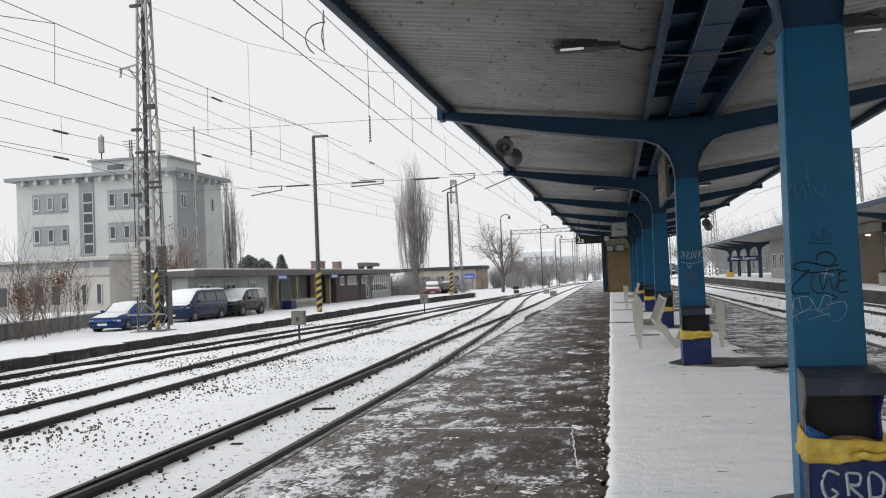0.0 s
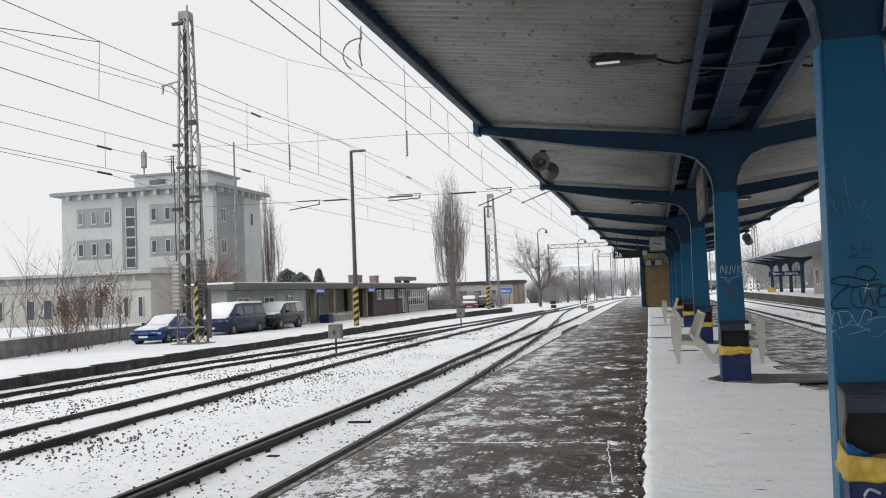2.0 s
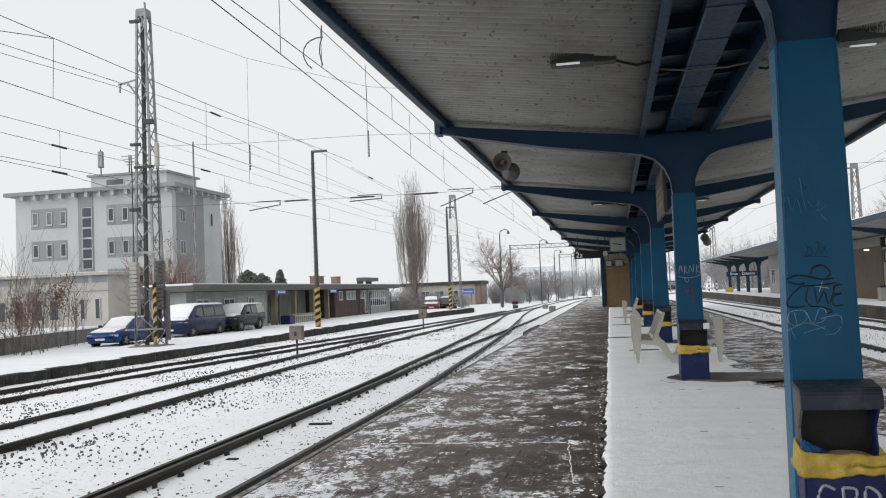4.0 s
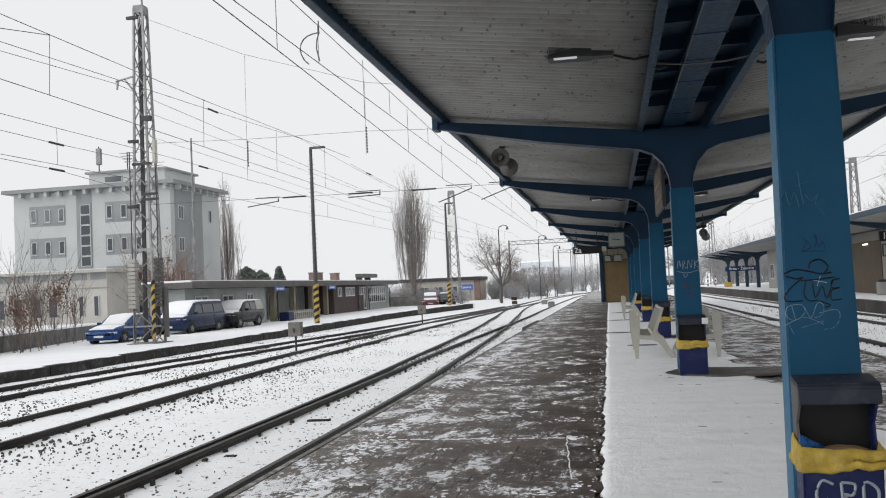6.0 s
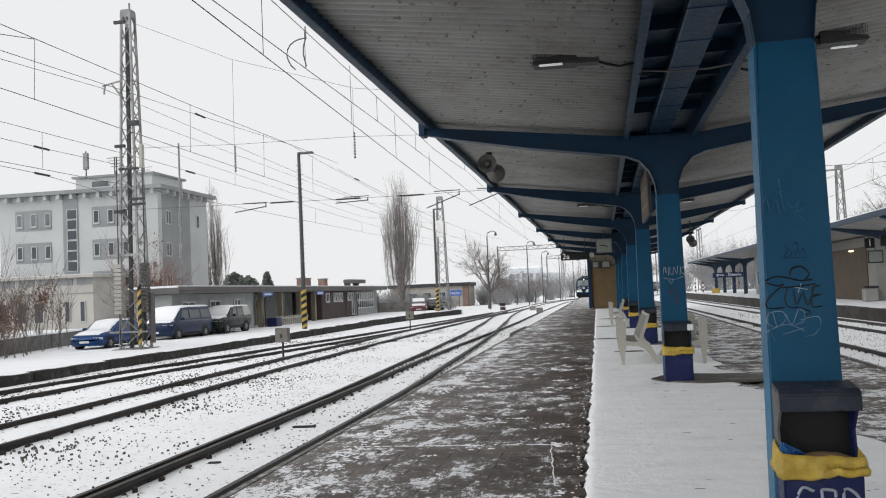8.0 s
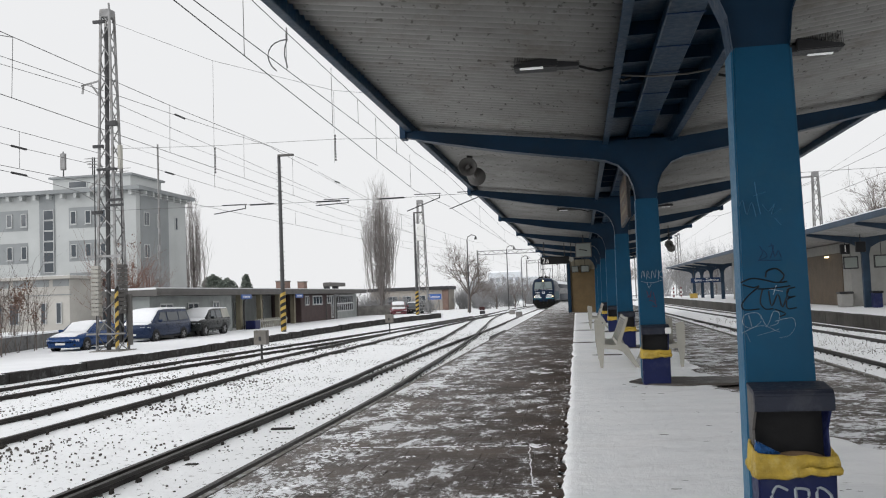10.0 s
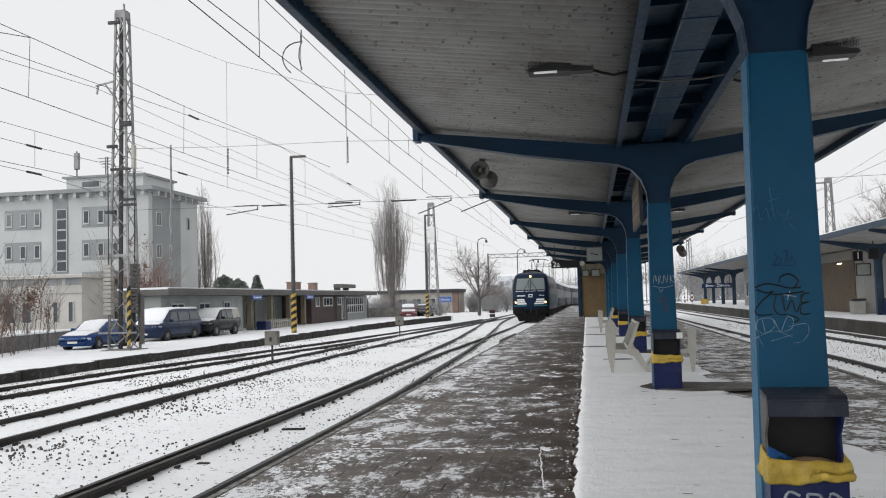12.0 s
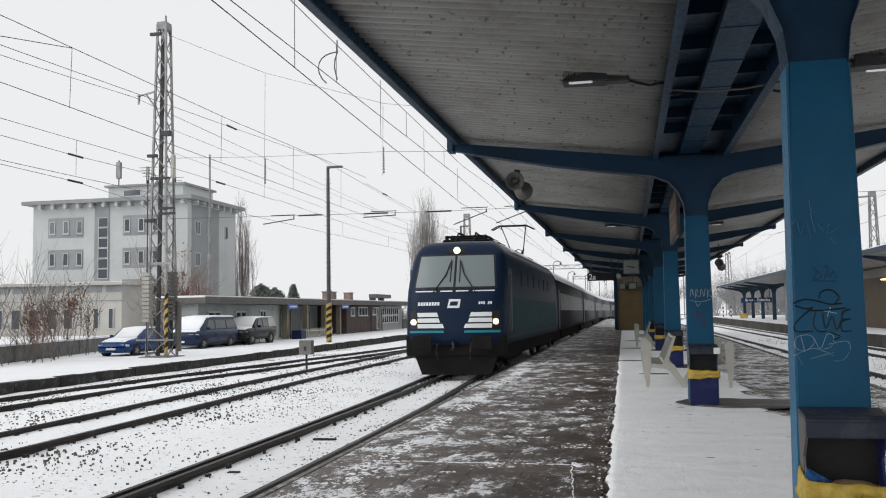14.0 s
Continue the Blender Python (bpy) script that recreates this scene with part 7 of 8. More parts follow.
def make_greenery():
    poplar(-26.9, 117, -0.6, 19.2, 5.0, 1, "tall bare grey poplar beyond the station", 105)
    poplar(-45.4, 98, -0.5, 16.2, 3.4, 2, "bare poplar behind the office building", 50)
    poplar(-47.6, 99.5, -0.5, 14.0, 2.4, 8, "smaller bare poplar behind the office building", 18)
    bare_tree("bare_tree", -14.2, 111, -0.7, 9.3, 4, "spreading leafless tree beside the tracks", material=M_TWIG_DARK, depth=5, kids=4, spread=0.62, trunk=0.24, limbs=9)
    for i, (x, y, h) in enumerate(((-13.5, 140, 6.2), (-11.0, 146, 6.6), (-9.6, 150, 5.6), (-16.0, 144, 5.0))):
        bare_tree("bare_tree", x, y, -1.0, h, 130 + i, "small leafless tree beside the far tracks", M_TWIG, depth=5, kids=4, spread=0.7, trunk=0.12, limbs=9)
    conifer(-47.3, 108, -0.5, 5.9, 2.4, 5, "dark rounded pine behind the station roof", True)
    conifer(-45.0, 107, -0.5, 5.3, 2.2, 6, "dark rounded pine behind the station roof", True)
    conifer(-42.4, 107, -0.5, 5.7, 1.9, 7, "slender conifer behind the station roof")
    for i, (x, y, h, hd) in enumerate(((-26.2, 38.2, 3.2, False), (-25.0, 36.2, 4.2, False), (-24.4, 34.8, 3.6, True), (-24.5, 33.2, 2.8, True), (-25.6, 37.4, 3.4, True), (-23.9, 32.4, 4.2, False), (-23.2, 30.4, 4.4, False), (-22.7, 28.6, 4.4, False), (-24.2, 31.3, 3.8, False), (-23.4, 31.2, 2.4, True), (-24.9, 33.4, 4.0, False), (-22.9, 27.4, 3.9, False), (-22.4, 29.8, 2.0, True), (-22.6, 31.2, 3.2, False))):
        shrub(x, y, LEFT_Z - 0.1, h, 20 + i, "tall bare shrub with brown seed heads" if hd else "tall leafless shrub by the low wall", M_TWIG_DARK, 4 if hd else 3, hd, 0.18, 0.026, 620)
    shrub(-26.6, 48, LEFT_Z, 5.0, 41, "reddish bare bush behind the parked vans", M_TWIG_RED, 40, True, 0.28, 0.03, 900)
    shrub(-25.9, 49.5, LEFT_Z, 4.0, 42, "reddish bare bush behind the parked vans", M_TWIG_RED, 22, True, 0.4, 0.022, 400)
    for i, (x, y, h) in enumerate(((-18.5, 158, 6.4), (-15.5, 162, 5.2), (-13.2, 166, 5.0), (-20.5, 152, 3.8), (-25, 122, 3.2), (-28.5, 121, 3.4), (-22.5, 128, 2.6), (-8.5, 240, 7), (-5.5, 248, 8), (-2.5, 255, 8), (-11.5, 235, 6.5), (1.0, 262, 8), (-32, 125, 3.5), (-15.5, 140, 2.6), (-12.5, 205, 4), (-17, 150, 4.2), (-19.5, 165, 5.4), (-21.5, 160, 4.5), (-14.5, 172, 4.6), (-11, 190, 4.2), (-24, 117, 2.4), (-27, 118, 3.0), (-29.5, 119, 2.8))):
        shrub(x, y, -1.2, h, 60 + i, "grey tangle of leafless bushes far along the line", M_HAZE_TWIG, 48, False, 0.6, 0.05)
    for i, (x, y, h) in enumerate(((24, 60, 9.5), (28, 72, 10), (25, 84, 9), (30, 96, 10), (27, 110, 9), (24, 128, 8), (22, 150, 8), (19, 175, 8), (15, 205, 9), (33, 55, 10), (12, 235, 9))):
        bare_tree("bare_tree", x, y, -0.5, h, 90 + i, "leafless tree behind the far platform", depth=4, kids=5, spread=0.55, trunk=0.18, limbs=8)
    bare_tree("bare_tree", 23.5, 72, -0.3, 9.6, 77, "dense dark leafless tree behind the waiting room", M_TWIG_DARK, depth=5, kids=5, spread=0.55, trunk=0.2, limbs=9)
    for i in range(26):
        x, y = 21 + (i % 5) * 3.2 + (i * 7 % 4) * 0.6, 104 + i * 4.6
        shrub(x - max(0, y - 150) * 0.06, y, -0.6, 6.5 + (i * 5 % 4) * 0.9, 200 + i, "dense grey thicket behind the side platform", M_HAZE_TWIG, 40, False, 0.5, 0.05)
    bm = bmesh.new()
    box(bm, -31, -26.8, 27, 27.35, LEFT_Z, 0.6)
    prism(bm, [(-27.33, 43.0), (-26.98, 43.0), (-22.6, 26.0), (-22.95, 26.0)], "z", LEFT_Z - 0.2, 0.42)
    tagged(part("retaining_wall", bm, M_OLDWALL), "low concrete wall with snow along its top", "wall", "", "structure")
    bm = bmesh.new()
    prism(bm, [(-27.39, 43.0), (-26.93, 43.0), (-22.55, 26.0), (-23.0, 26.0)], "z", 0.42, 0.5)
    tagged(part("wall_snow", bm, M_SNOWCAP), "snow along the low wall", "snow", "", "structure")


make_office()
make_station()
make_far_buildings()
make_cars()
make_greenery()


# ---- the platform across the right-hand tracks ----
def make_right_side():
    bm = bmesh.new()
    box(bm, 12.05, 40, -10, 150, -0.9, -0.01)
    struct("platform_right", bm, M_SNOW, "snow-covered side platform", "platform")
    bm = bmesh.new()
    for k in range(80):
        y = -10 + k * 2
        bevel_box(bm, 11.95, 12.3, y + 0.01, y + 1.99, -0.9, 0.0 + 0.01 * math.sin(k * 2.1), 0.02, 1)
    struct("platform_right_edge", bm, M_SIDEEDGE, "stained concrete edging blocks of the side platform", "kerb")
    y0, y1 = 24, 131
    bm = bmesh.new()
    prism(bm, [(12.4, 4.2), (15.5, 3.85), (18.6, 4.2), (18.6, 4.36), (15.5, 4.05), (12.4, 4.36)], "y", y0, y1)
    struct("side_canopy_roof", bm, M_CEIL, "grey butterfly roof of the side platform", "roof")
    bm = bmesh.new()
    prism(bm, [(12.4, 4.364), (15.5, 4.054), (18.6, 4.364), (18.6, 4.45), (15.5, 4.2), (12.4, 4.45)], "y", y0, y1)
    struct("side_roof_snow", bm, M_SNOWCAP, "snow on the side platform's roof", "snow")
    bm = bmesh.new()
    prism(bm, [(12.35, 4.12), (12.42, 4.12), (12.42, 4.4), (12.35, 4.4)], "y", y0, y1)
    struct("side_eaves_beam", bm, M_BLUE_DULL, "dark blue eaves channel of the side canopy", "beam")
    first = None
    for y in (33.4, 42.2, 51.0, 100.5, 108.8, 117.1, 125.4):
        if first is None:
            f = thing("side_canopy_frame", "dark blue T-shaped canopy frame on the side platform", "canopy frame", "frames of the side canopy")
            bm = bmesh.new()
            bevel_box(bm, -0.19, 0.19, -0.13, 0.13, 0, 3.0, 0.015, 1)
            part("column", bm, M_BLUE_DULL, f)
            for s in (-1, 1):
                bm = bmesh.new()
                prism(bm, [(0, 2.9), (s * 0.19, 2.9), (s * 0.3, 3.3), (s * 0.75, 3.55), (s * 3.0, 4.05), (s * 3.0, 4.18), (0, 3.84)], "y", -0.09, 0.09)
                part("arm", bm, M_BLUE_DULL, f)
            f.matrix_basis = pose(15.5, y, 0)
            first = f
        else:
            copy_thing(first, pose(15.5, y, 0))
    b = thing("waiting_room", "pale rendered waiting room with a brown recessed front", "building")
    bm = bmesh.new()
    box(bm, 15.6, 22, 54, 94.5, 0, 3.8)
    part("wall", bm, M_WAIT, b)
    bm = bmesh.new()
    box(bm, 15.55, 15.62, 55.6, 77, 0.02, 3.2)
    part("recess_panel", bm, M_WAITBROWN, b, "brown tiled recess")
    for y in (79, 83, 87, 91):
        window_x(b, y, y + 2, 0.9, 2.4, 15.58, 2)
    bm = bmesh.new()
    bevel_box(bm, 15.4, 15.6, 58.2, 58.8, 3.0, 3.07, 0.02, 1)
    part("strip_light", bm, M_WARMLAMP, b, "lit warm strip light")
    for y, z in ((52.0, 3.3), (49.2, 3.3)):
        s = thing("platform_sign", "hanging platform sign with the number 1" if y > 50 else "black hanging platform display", "sign")
        bm = bmesh.new()
        bevel_box(bm, 14.5, 15.0, y - 0.1, y + 0.1, 3.0, 3.55, 0.02, 1)
        part("case", bm, M_BLACK, s)
        if y > 50:
            lettering("number", "1", 0.55, M_WHITE, pose(14.75, y - 0.11, 3.27, 90, 0, 0), s)
        bm = bmesh.new()
        tube(bm, [(14.75, y, 3.5), (14.75, y, 3.98)], 0.03, 6)
        part("hanger", bm, M_DKGREY, s)
    for x, y in ((14.9, 51.6), (16.2, 50.6)):
        n = thing("notice", "dark framed paper notice on the side platform", "notice", "side platform notices")
        bm = bmesh.new()
        bevel_box(bm, x - 0.4, x + 0.4, y - 0.06, y + 0.02, 2.15, 2.85, 0.02, 1)
        part("frame", bm, M_DKGREY, n)
        bm = bmesh.new()
        box(bm, x - 0.33, x + 0.33, y - 0.075, y - 0.061, 2.22, 2.78)
        part("sheet", bm, M_DIAL, n)
        bm = bmesh.new()
        tube(bm, [(x, y, 2.85), (x, y, 3.9)], 0.02, 5)
        part("hanger", bm, M_DKGREY, n)
    b2 = thing("litter_bin", "blue litter bin beside a column of the side platform", "bin")
    bm = bmesh.new()
    bevel_box(bm, 15.55, 16.0, 50.1, 50.6, 0, 0.78, 0.03, 1)
    part("body", bm, M_BIN, b2)
    bm = bmesh.new()
    bevel_box(bm, 15.5, 16.05, 50.05, 50.65, 0.782, 0.9, 0.03, 1)
    part("lid", bm, M_BLACK, b2)
    g = thing("grit_bin", "pale grit bin against the waiting room", "bin")
    bm = bmesh.new()
    bevel_box(bm, 14.7, 15.4, 53.2, 53.9, 0, 0.75, 0.05, 2)
    part("tub", bm, M_WAIT, g)
    bm = bmesh.new()
    bevel_box(bm, 14.66, 15.44, 53.16, 53.94, 0.755, 0.88, 0.03, 1)
    part("lid", bm, M_DKGREY, g)
    v = thing("ticket_stand", "yellow timetable stand on the side platform", "timetable")
    bm = bmesh.new()
    bevel_box(bm, 16.5, 17.4, 49.0, 49.15, 0.9, 2.3, 0.02, 1)
    part("board", bm, M_STRIPE_Y, v)
    for x in (16.6, 17.3):
        bm = bmesh.new()
        tube(bm, [(x, 49.08, 0), (x, 49.08, 0.9)], 0.03, 6)
        part("leg", bm, M_DKGREY, v)
    nb = thing("name_board", "blue station name board with white lettering", "sign")
    bm = bmesh.new()
    bevel_box(bm, 11.0 + 1.45, 15.9, 103.4, 103.5, 1.9, 2.45, 0.02, 1)
    part("board", bm, M_BLUE_DARK, nb)
    lettering("name", "Brno - \u017didenice", 0.42, M_WHITE, pose(14.2, 103.38, 2.18, 90, 0, 0), nb)
    for x in (12.8, 15.5):
        bm = bmesh.new()
        tube(bm, [(x, 103.5, 2.4), (x, 103.5, 4.2)], 0.03, 6)
        part("hanger", bm, M_DKGREY, nb)
    y = thing("yellow_grit_box", "yellow plastic grit box on the side platform", "box")
    bm = bmesh.new()
    bevel_box(bm, 13.7, 14.6, 115, 115.8, 0, 0.5, 0.06, 2)
    part("tub", bm, M_STRIPE_Y, y)
    bm = bmesh.new()
    bevel_box(bm, 13.65, 14.65, 114.95, 115.85, 0.505, 0.6, 0.03, 1)
    part("lid", bm, M_STRIPE_Y, y)
    # dry grass tufts between the rails
    rng = random.Random(31)
    verts, faces = [], []
    for i in range(900):
        gx, gy = rng.gauss(8.3, 0.35), rng.uniform(14, 60)
        if noise.noise((gy * 0.5, 4, 0)) < 0.0:
            continue
        h = rng.uniform(0.08, 0.24)
        b = len(verts)
        z = RAIL_Z - 0.16 + fall(gy)
        dx, dy = rng.uniform(-0.1, 0.1), rng.uniform(-0.1, 0.1)
        verts += [(gx - 0.008, gy, z), (gx + 0.008, gy, z), (gx + dx, gy + dy, z + h)]
        faces.append((b, b + 1, b + 2))
    me = bpy.data.meshes.new("dry_grass")
    me.from_pydata(verts, [], faces)
    me.materials.append(M_TWIG)
    tagged(new("dry_grass", me), "dry grass stalks between the outer tracks", "grass", "", "stuff")
    for x in (11.95, 12.9):
        p = thing("marker_post", "short red and white striped marker post", "post", "striped posts")
        for k in range(6):
            bm = bmesh.new()
            tube(bm, [(x, 118, -0.02 + k * 0.25), (x, 118, 0.23 + k * 0.25)], 0.1, 10)
            part("band", bm, M_CARRED if k % 2 else M_WHITE, p)
    # dwarf signals among the points
    for x, y, red in ((-11.4, 101, True), (-7.4, 94, False), (-5.9, 83, False)):
        d = thing("dwarf_signal", "small dark red trackside signal" if red else "pale trackside point box", "signal", "trackside signals")
        z = RAIL_Z - 0.2 + fall(y)
        bm = bmesh.new()
        bevel_box(bm, x - 0.3, x + 0.3, y - 0.2, y + 0.2, z, z + (0.5 if red else 0.55), 0.04, 1)
        part("base", bm, M_DKGREY if red else M_CONCRETE, d)
        bm = bmesh.new()
        bevel_box(bm, x - 0.35, x + 0.3, y - 0.25, y + 0.15, z + 0.56, z + (0.95 if red else 0.65), 0.06, 1)
        part("head", bm, M_DARKRED if red else M_SNOWCAP, d)


make_right_side()


# ---- the train ----
def loco_outline(z):
    """Front line, half width at the nose and half width of the side at a height over the rail."""
    yf = float(np.interp(z, [0.9, 1.25, 2.0, 2.55, 3.6, 3.85, 3.98, 4.05, 4.1], [0.06, 0.0, 0.04, 0.14, 0.62, 0.77, 0.95, 1.25, 1.8]))
    wf = float(np.interp(z, [0.9, 1.25, 2.2, 3.3, 3.7, 3.88, 3.98, 4.05, 4.1], [1.33, 1.38, 1.38, 1.27, 1.19, 1.1, 0.98, 0.82, 0.6]))
    ws = float(np.interp(z, [0.9, 1.3, 3.0, 3.5, 3.8, 3.98, 4.05, 4.1], [1.46, 1.49, 1.49, 1.43, 1.31, 1.14, 1.0, 0.8]))
    return yf, wf, ws


LOCO = 18.98


def front_y(x, z):
    yf, wf, ws = loco_outline(z)
    return yf - 0.12 * (1 - min(1, (x / wf) ** 2))


def loco():
    t = thing("locomotive", "dark blue electric locomotive with white front stripes and lit headlights", "locomotive")
    bm = bmesh.new()
    rings = []
    for z in (0.95, 1.15, 1.3, 1.6, 2.0, 2.3, 2.55, 2.8, 3.1, 3.4, 3.6, 3.75, 3.88, 3.98, 4.05, 4.1):
        yf, wf, ws = loco_outline(z)
        ring = []
        nose = [-1, -0.75, -0.4, 0, 0.4, 0.75, 1]
        ring += [(k * wf, front_y(k * wf, z), z) for k in nose]
        ring += [((wf + ws) / 2 + 0.04, yf + 0.16, z), (ws, yf + 0.55, z), (ws, LOCO * 0.5, z), (ws, LOCO - yf - 0.55, z), ((wf + ws) / 2 + 0.04, LOCO - yf - 0.16, z)]
        ring += [(k * wf, LOCO - front_y(k * wf, z), z) for k in nose[::-1]]
        ring += [(-(wf + ws) / 2 - 0.04, LOCO - yf - 0.16, z), (-ws, LOCO - yf - 0.55, z), (-ws, LOCO * 0.5, z), (-ws, yf + 0.55, z), (-(wf + ws) / 2 - 0.04, yf + 0.16, z)]
        rings.append(ring)
    loft(bm, rings)
    part("body", bm, M_LOCO, t, "dark blue body shell", True)

    def patch(name, corners, material, parent, label="", off=0.014, n=6):
        """A thin panel that follows the nose; corners as (x, z): lower left, lower right, upper right, upper left."""
        (ax, az), (bx, bz), (cx, cz), (dx, dz) = corners
        bm = bmesh.new()
        grid = []
        for layer in (0, off):
            rows = []
            for j in range(n + 1):
                v = j / n
                row = []
                for i in range(n + 1):
                    u = i / n
                    x = (ax * (1 - u) + bx * u) * (1 - v) + (dx * (1 - u) + cx * u) * v
                    z = (az * (1 - u) + bz * u) * (1 - v) + (dz * (1 - u) + cz * u) * v
                    row.append(bm.verts.new((x, front_y(x, z) - layer, z)))
                rows.append(row)
            grid.append(rows)
        for rows in grid:
            for r0, r1 in zip(rows, rows[1:]):
                for i in range(n):
                    bm.faces.new((r0[i], r0[i + 1], r1[i + 1], r1[i]))
        a, b = grid
        rim_a = a[0] + [r[-1] for r in a[1:]] + a[-1][-2::-1] + [r[0] for r in a[-2:0:-1]]
        rim_b = b[0] + [r[-1] for r in b[1:]] + b[-1][-2::-1] + [r[0] for r in b[-2:0:-1]]
        for i in range(len(rim_a)):
            j = (i + 1) % len(rim_a)
            bm.faces.new((rim_a[i], rim_a[j], rim_b[j], rim_b[i]))
        return part(name, bm, material, parent, label, False)

    patch("windscreen_surround", [(-1.25, 2.58), (1.25, 2.58), (1.15, 3.64), (-1.15, 3.64)], M_LOCOBLACK, t, "black windscreen surround", 0.01)
    for s in (-1, 1):
        c = [(0.035, 2.64), (1.19, 2.64), (1.1, 3.58), (0.035, 3.58)]
        if s < 0:
            c = [(-x, z) for x, z in (c[1], c[0], c[3], c[2])]
        patch("windscreen", c, M_LOCOGLASS, t, "grey tinted windscreen pane", 0.022)
        # wiper
        bm = bmesh.new()
        tube(bm, [(s * 0.62, front_y(s * 0.62, 2.5) - 0.05, 2.5), (s * 0.28, front_y(s * 0.28, 3.0) - 0.05, 3.0), (s * 0.14, front_y(s * 0.14, 3.4) - 0.04, 3.42)], 0.018, 5)
        tube(bm, [(s * 0.14, front_y(0.14, 2.8) - 0.04, 2.78), (s * 0.13, front_y(0.14, 3.4) - 0.04, 3.46)], 0.016, 5)
        part("wiper", bm, M_LOCOBLACK, t)
        # white lines under the glass
        for a, b in ((0.55, 1.18), (0.05, 0.42)):
            c = [(a, 2.5), (b, 2.5), (b, 2.535), (a, 2.535)]
            if s < 0:
                c = [(-x, z) for x, z in (c[1], c[0], c[3], c[2])]
            patch("line", c, M_TRAINWHITE, t, "thin white line", 0.012, 3)
        # white grille bars
        for k in range(3):
            z = 1.44 + k * 0.165
            i0, i1 = 0.36 - 0.07 * (k == 0) + 0.05 * k, 1.1
            c = [(i0, z), (i1, z), (i1 + 0.01, z + 0.122), (i0 + 0.05, z + 0.122)]
            if s < 0:
                c = [(-x, z2) for x, z2 in (c[1], c[0], c[3], c[2])]
            patch("white_bar", c, M_TRAINWHITE, t, "white front grille bar", 0.016, 4)
        c = [(0.36, 1.4), (1.1, 1.4), (1.14, 1.95), (0.5, 1.95)]
        if s < 0:
            c = [(-x, z2) for x, z2 in (c[1], c[0], c[3], c[2])]
        patch("grille_back", c, M_LOCOBLACK, t, "", 0.006)
        # headlight cluster
        c = [(1.12, 1.4), (1.33, 1.4), (1.33, 1.95), (1.14, 1.95)]
        if s < 0:
            c = [(-x, z2) for x, z2 in (c[1], c[0], c[3], c[2])]
        hl = patch("light_cluster", c, M_LOCOBLACK, t, "dark headlight cluster", 0.02)
        bm = bmesh.new()
        y = front_y(1.23, 1.62)
        bmesh.ops.create_cone(bm, segments=18, radius1=0.085, radius2=0.085, depth=0.05, cap_ends=True, matrix=pose(s * 1.22, y - 0.04, 1.62, 90, 0, 0))
        part("headlight", bm, M_HEADLIGHT, hl, "lit warm white headlight")
        c = [(0.3, 1.3), (1.35, 1.3), (1.35, 1.37), (0.3, 1.37)]
        if s < 0:
            c = [(-x, z2) for x, z2 in (c[1], c[0], c[3], c[2])]
        patch("teal_line", c, M_TEAL, t, "teal line under the grille", 0.012)
        # lettering as bars
        c = [(0.72, 2.12), (1.12, 2.12), (1.12, 2.2), (0.72, 2.2)] if s > 0 else [(-1.1, 2.1), (-0.42, 2.1), (-0.42, 2.2), (-1.1, 2.2)]
        n = 6 if s > 0 else 8
        for k in range(n):
            if (s > 0 and k == 3):
                continue
            x0 = c[0][0] + (c[1][0] - c[0][0]) * k / n
            wd = (c[1][0] - c[0][0]) / n * 0.72
            patch("lettering_bar", [(x0, c[0][1]), (x0 + wd, c[0][1]), (x0 + wd + 0.01, c[2][1]), (x0 + 0.01, c[2][1])], M_TRAINWHITE, t, "", 0.008, 1)
        # mirror camera and hand rail on the corner
        bm = bmesh.new()
        tube(bm, [(s * 1.5, 0.95, 1.3), (s * 1.53, 0.95, 1.5), (s * 1.53, 0.95, 3.0)], 0.02, 5)
        part("hand_rail", bm, M_TRAINGREY, t)
        bm = bmesh.new()
        box(bm, s * 1.48, s * 1.505, 0.75, 1.55, 1.35, 3.2) if s > 0 else box(bm, s * 1.505, s * 1.48, 0.75, 1.55, 1.35, 3.2)
        part("cab_door", bm, M_TRAINGREY, t, "grey-blue cab door")
        bm = bmesh.new()
        x0, x1 = sorted((s * 1.485, s * 1.5))
        box(bm, x0, x1, 1.7, LOCO - 1.7, 1.2, 2.3)
        part("side_band", bm, M_TEALDARK, t, "dark teal lower side band")
        for k in range(6):
            bm = bmesh.new()
            x0, x1 = sorted((s * 1.49, s * 1.507))
            box(bm, x0, x1, 4 + k * 1.9, 5.5 + k * 1.9, 2.75, 3.2)
            part("side_grille", bm, M_LOCO, t)
        # buffers
        bm = bmesh.new()
        tube(bm, [(s * 0.875, 0.1, 1.02), (s * 0.875, -0.42, 1.02)], 0.1, 12)
        bf = part("buffer", bm, M_LOCOBLACK, t)
        bm = bmesh.new()
        bevel_box(bm, s * 0.875 - 0.3, s * 0.875 + 0.3, -0.47, -0.42, 0.82, 1.22, 0.03, 1)
        part("buffer_plate", bm, M_UNDER, bf)
        bm = bmesh.new()
        tube(bm, [(s * 0.5, -0.1, 1.0), (s * 0.5, -0.3, 0.75), (s * 0.48, -0.15, 0.55)], 0.035, 6)
        part("brake_hose", bm, M_HOSE, t, "grimy dark red brake hose")
    # logo as a plain rounded shape
    patch("logo", [(-0.2, 2.02), (0.16, 2.02), (0.2, 2.28), (-0.14, 2.28)], M_TRAINWHITE, t, "plain white rounded emblem", 0.012)
    patch("logo_inner", [(-0.13, 2.09), (0.1, 2.09), (0.13, 2.21), (-0.1, 2.21)], M_LOCO, t, "", 0.02)
    patch("centre_wedge", [(-0.3, 1.32), (0.3, 1.32), (0.48, 1.96), (-0.48, 1.96)], M_LOCO, t, "blue wedge between the bars", 0.013)
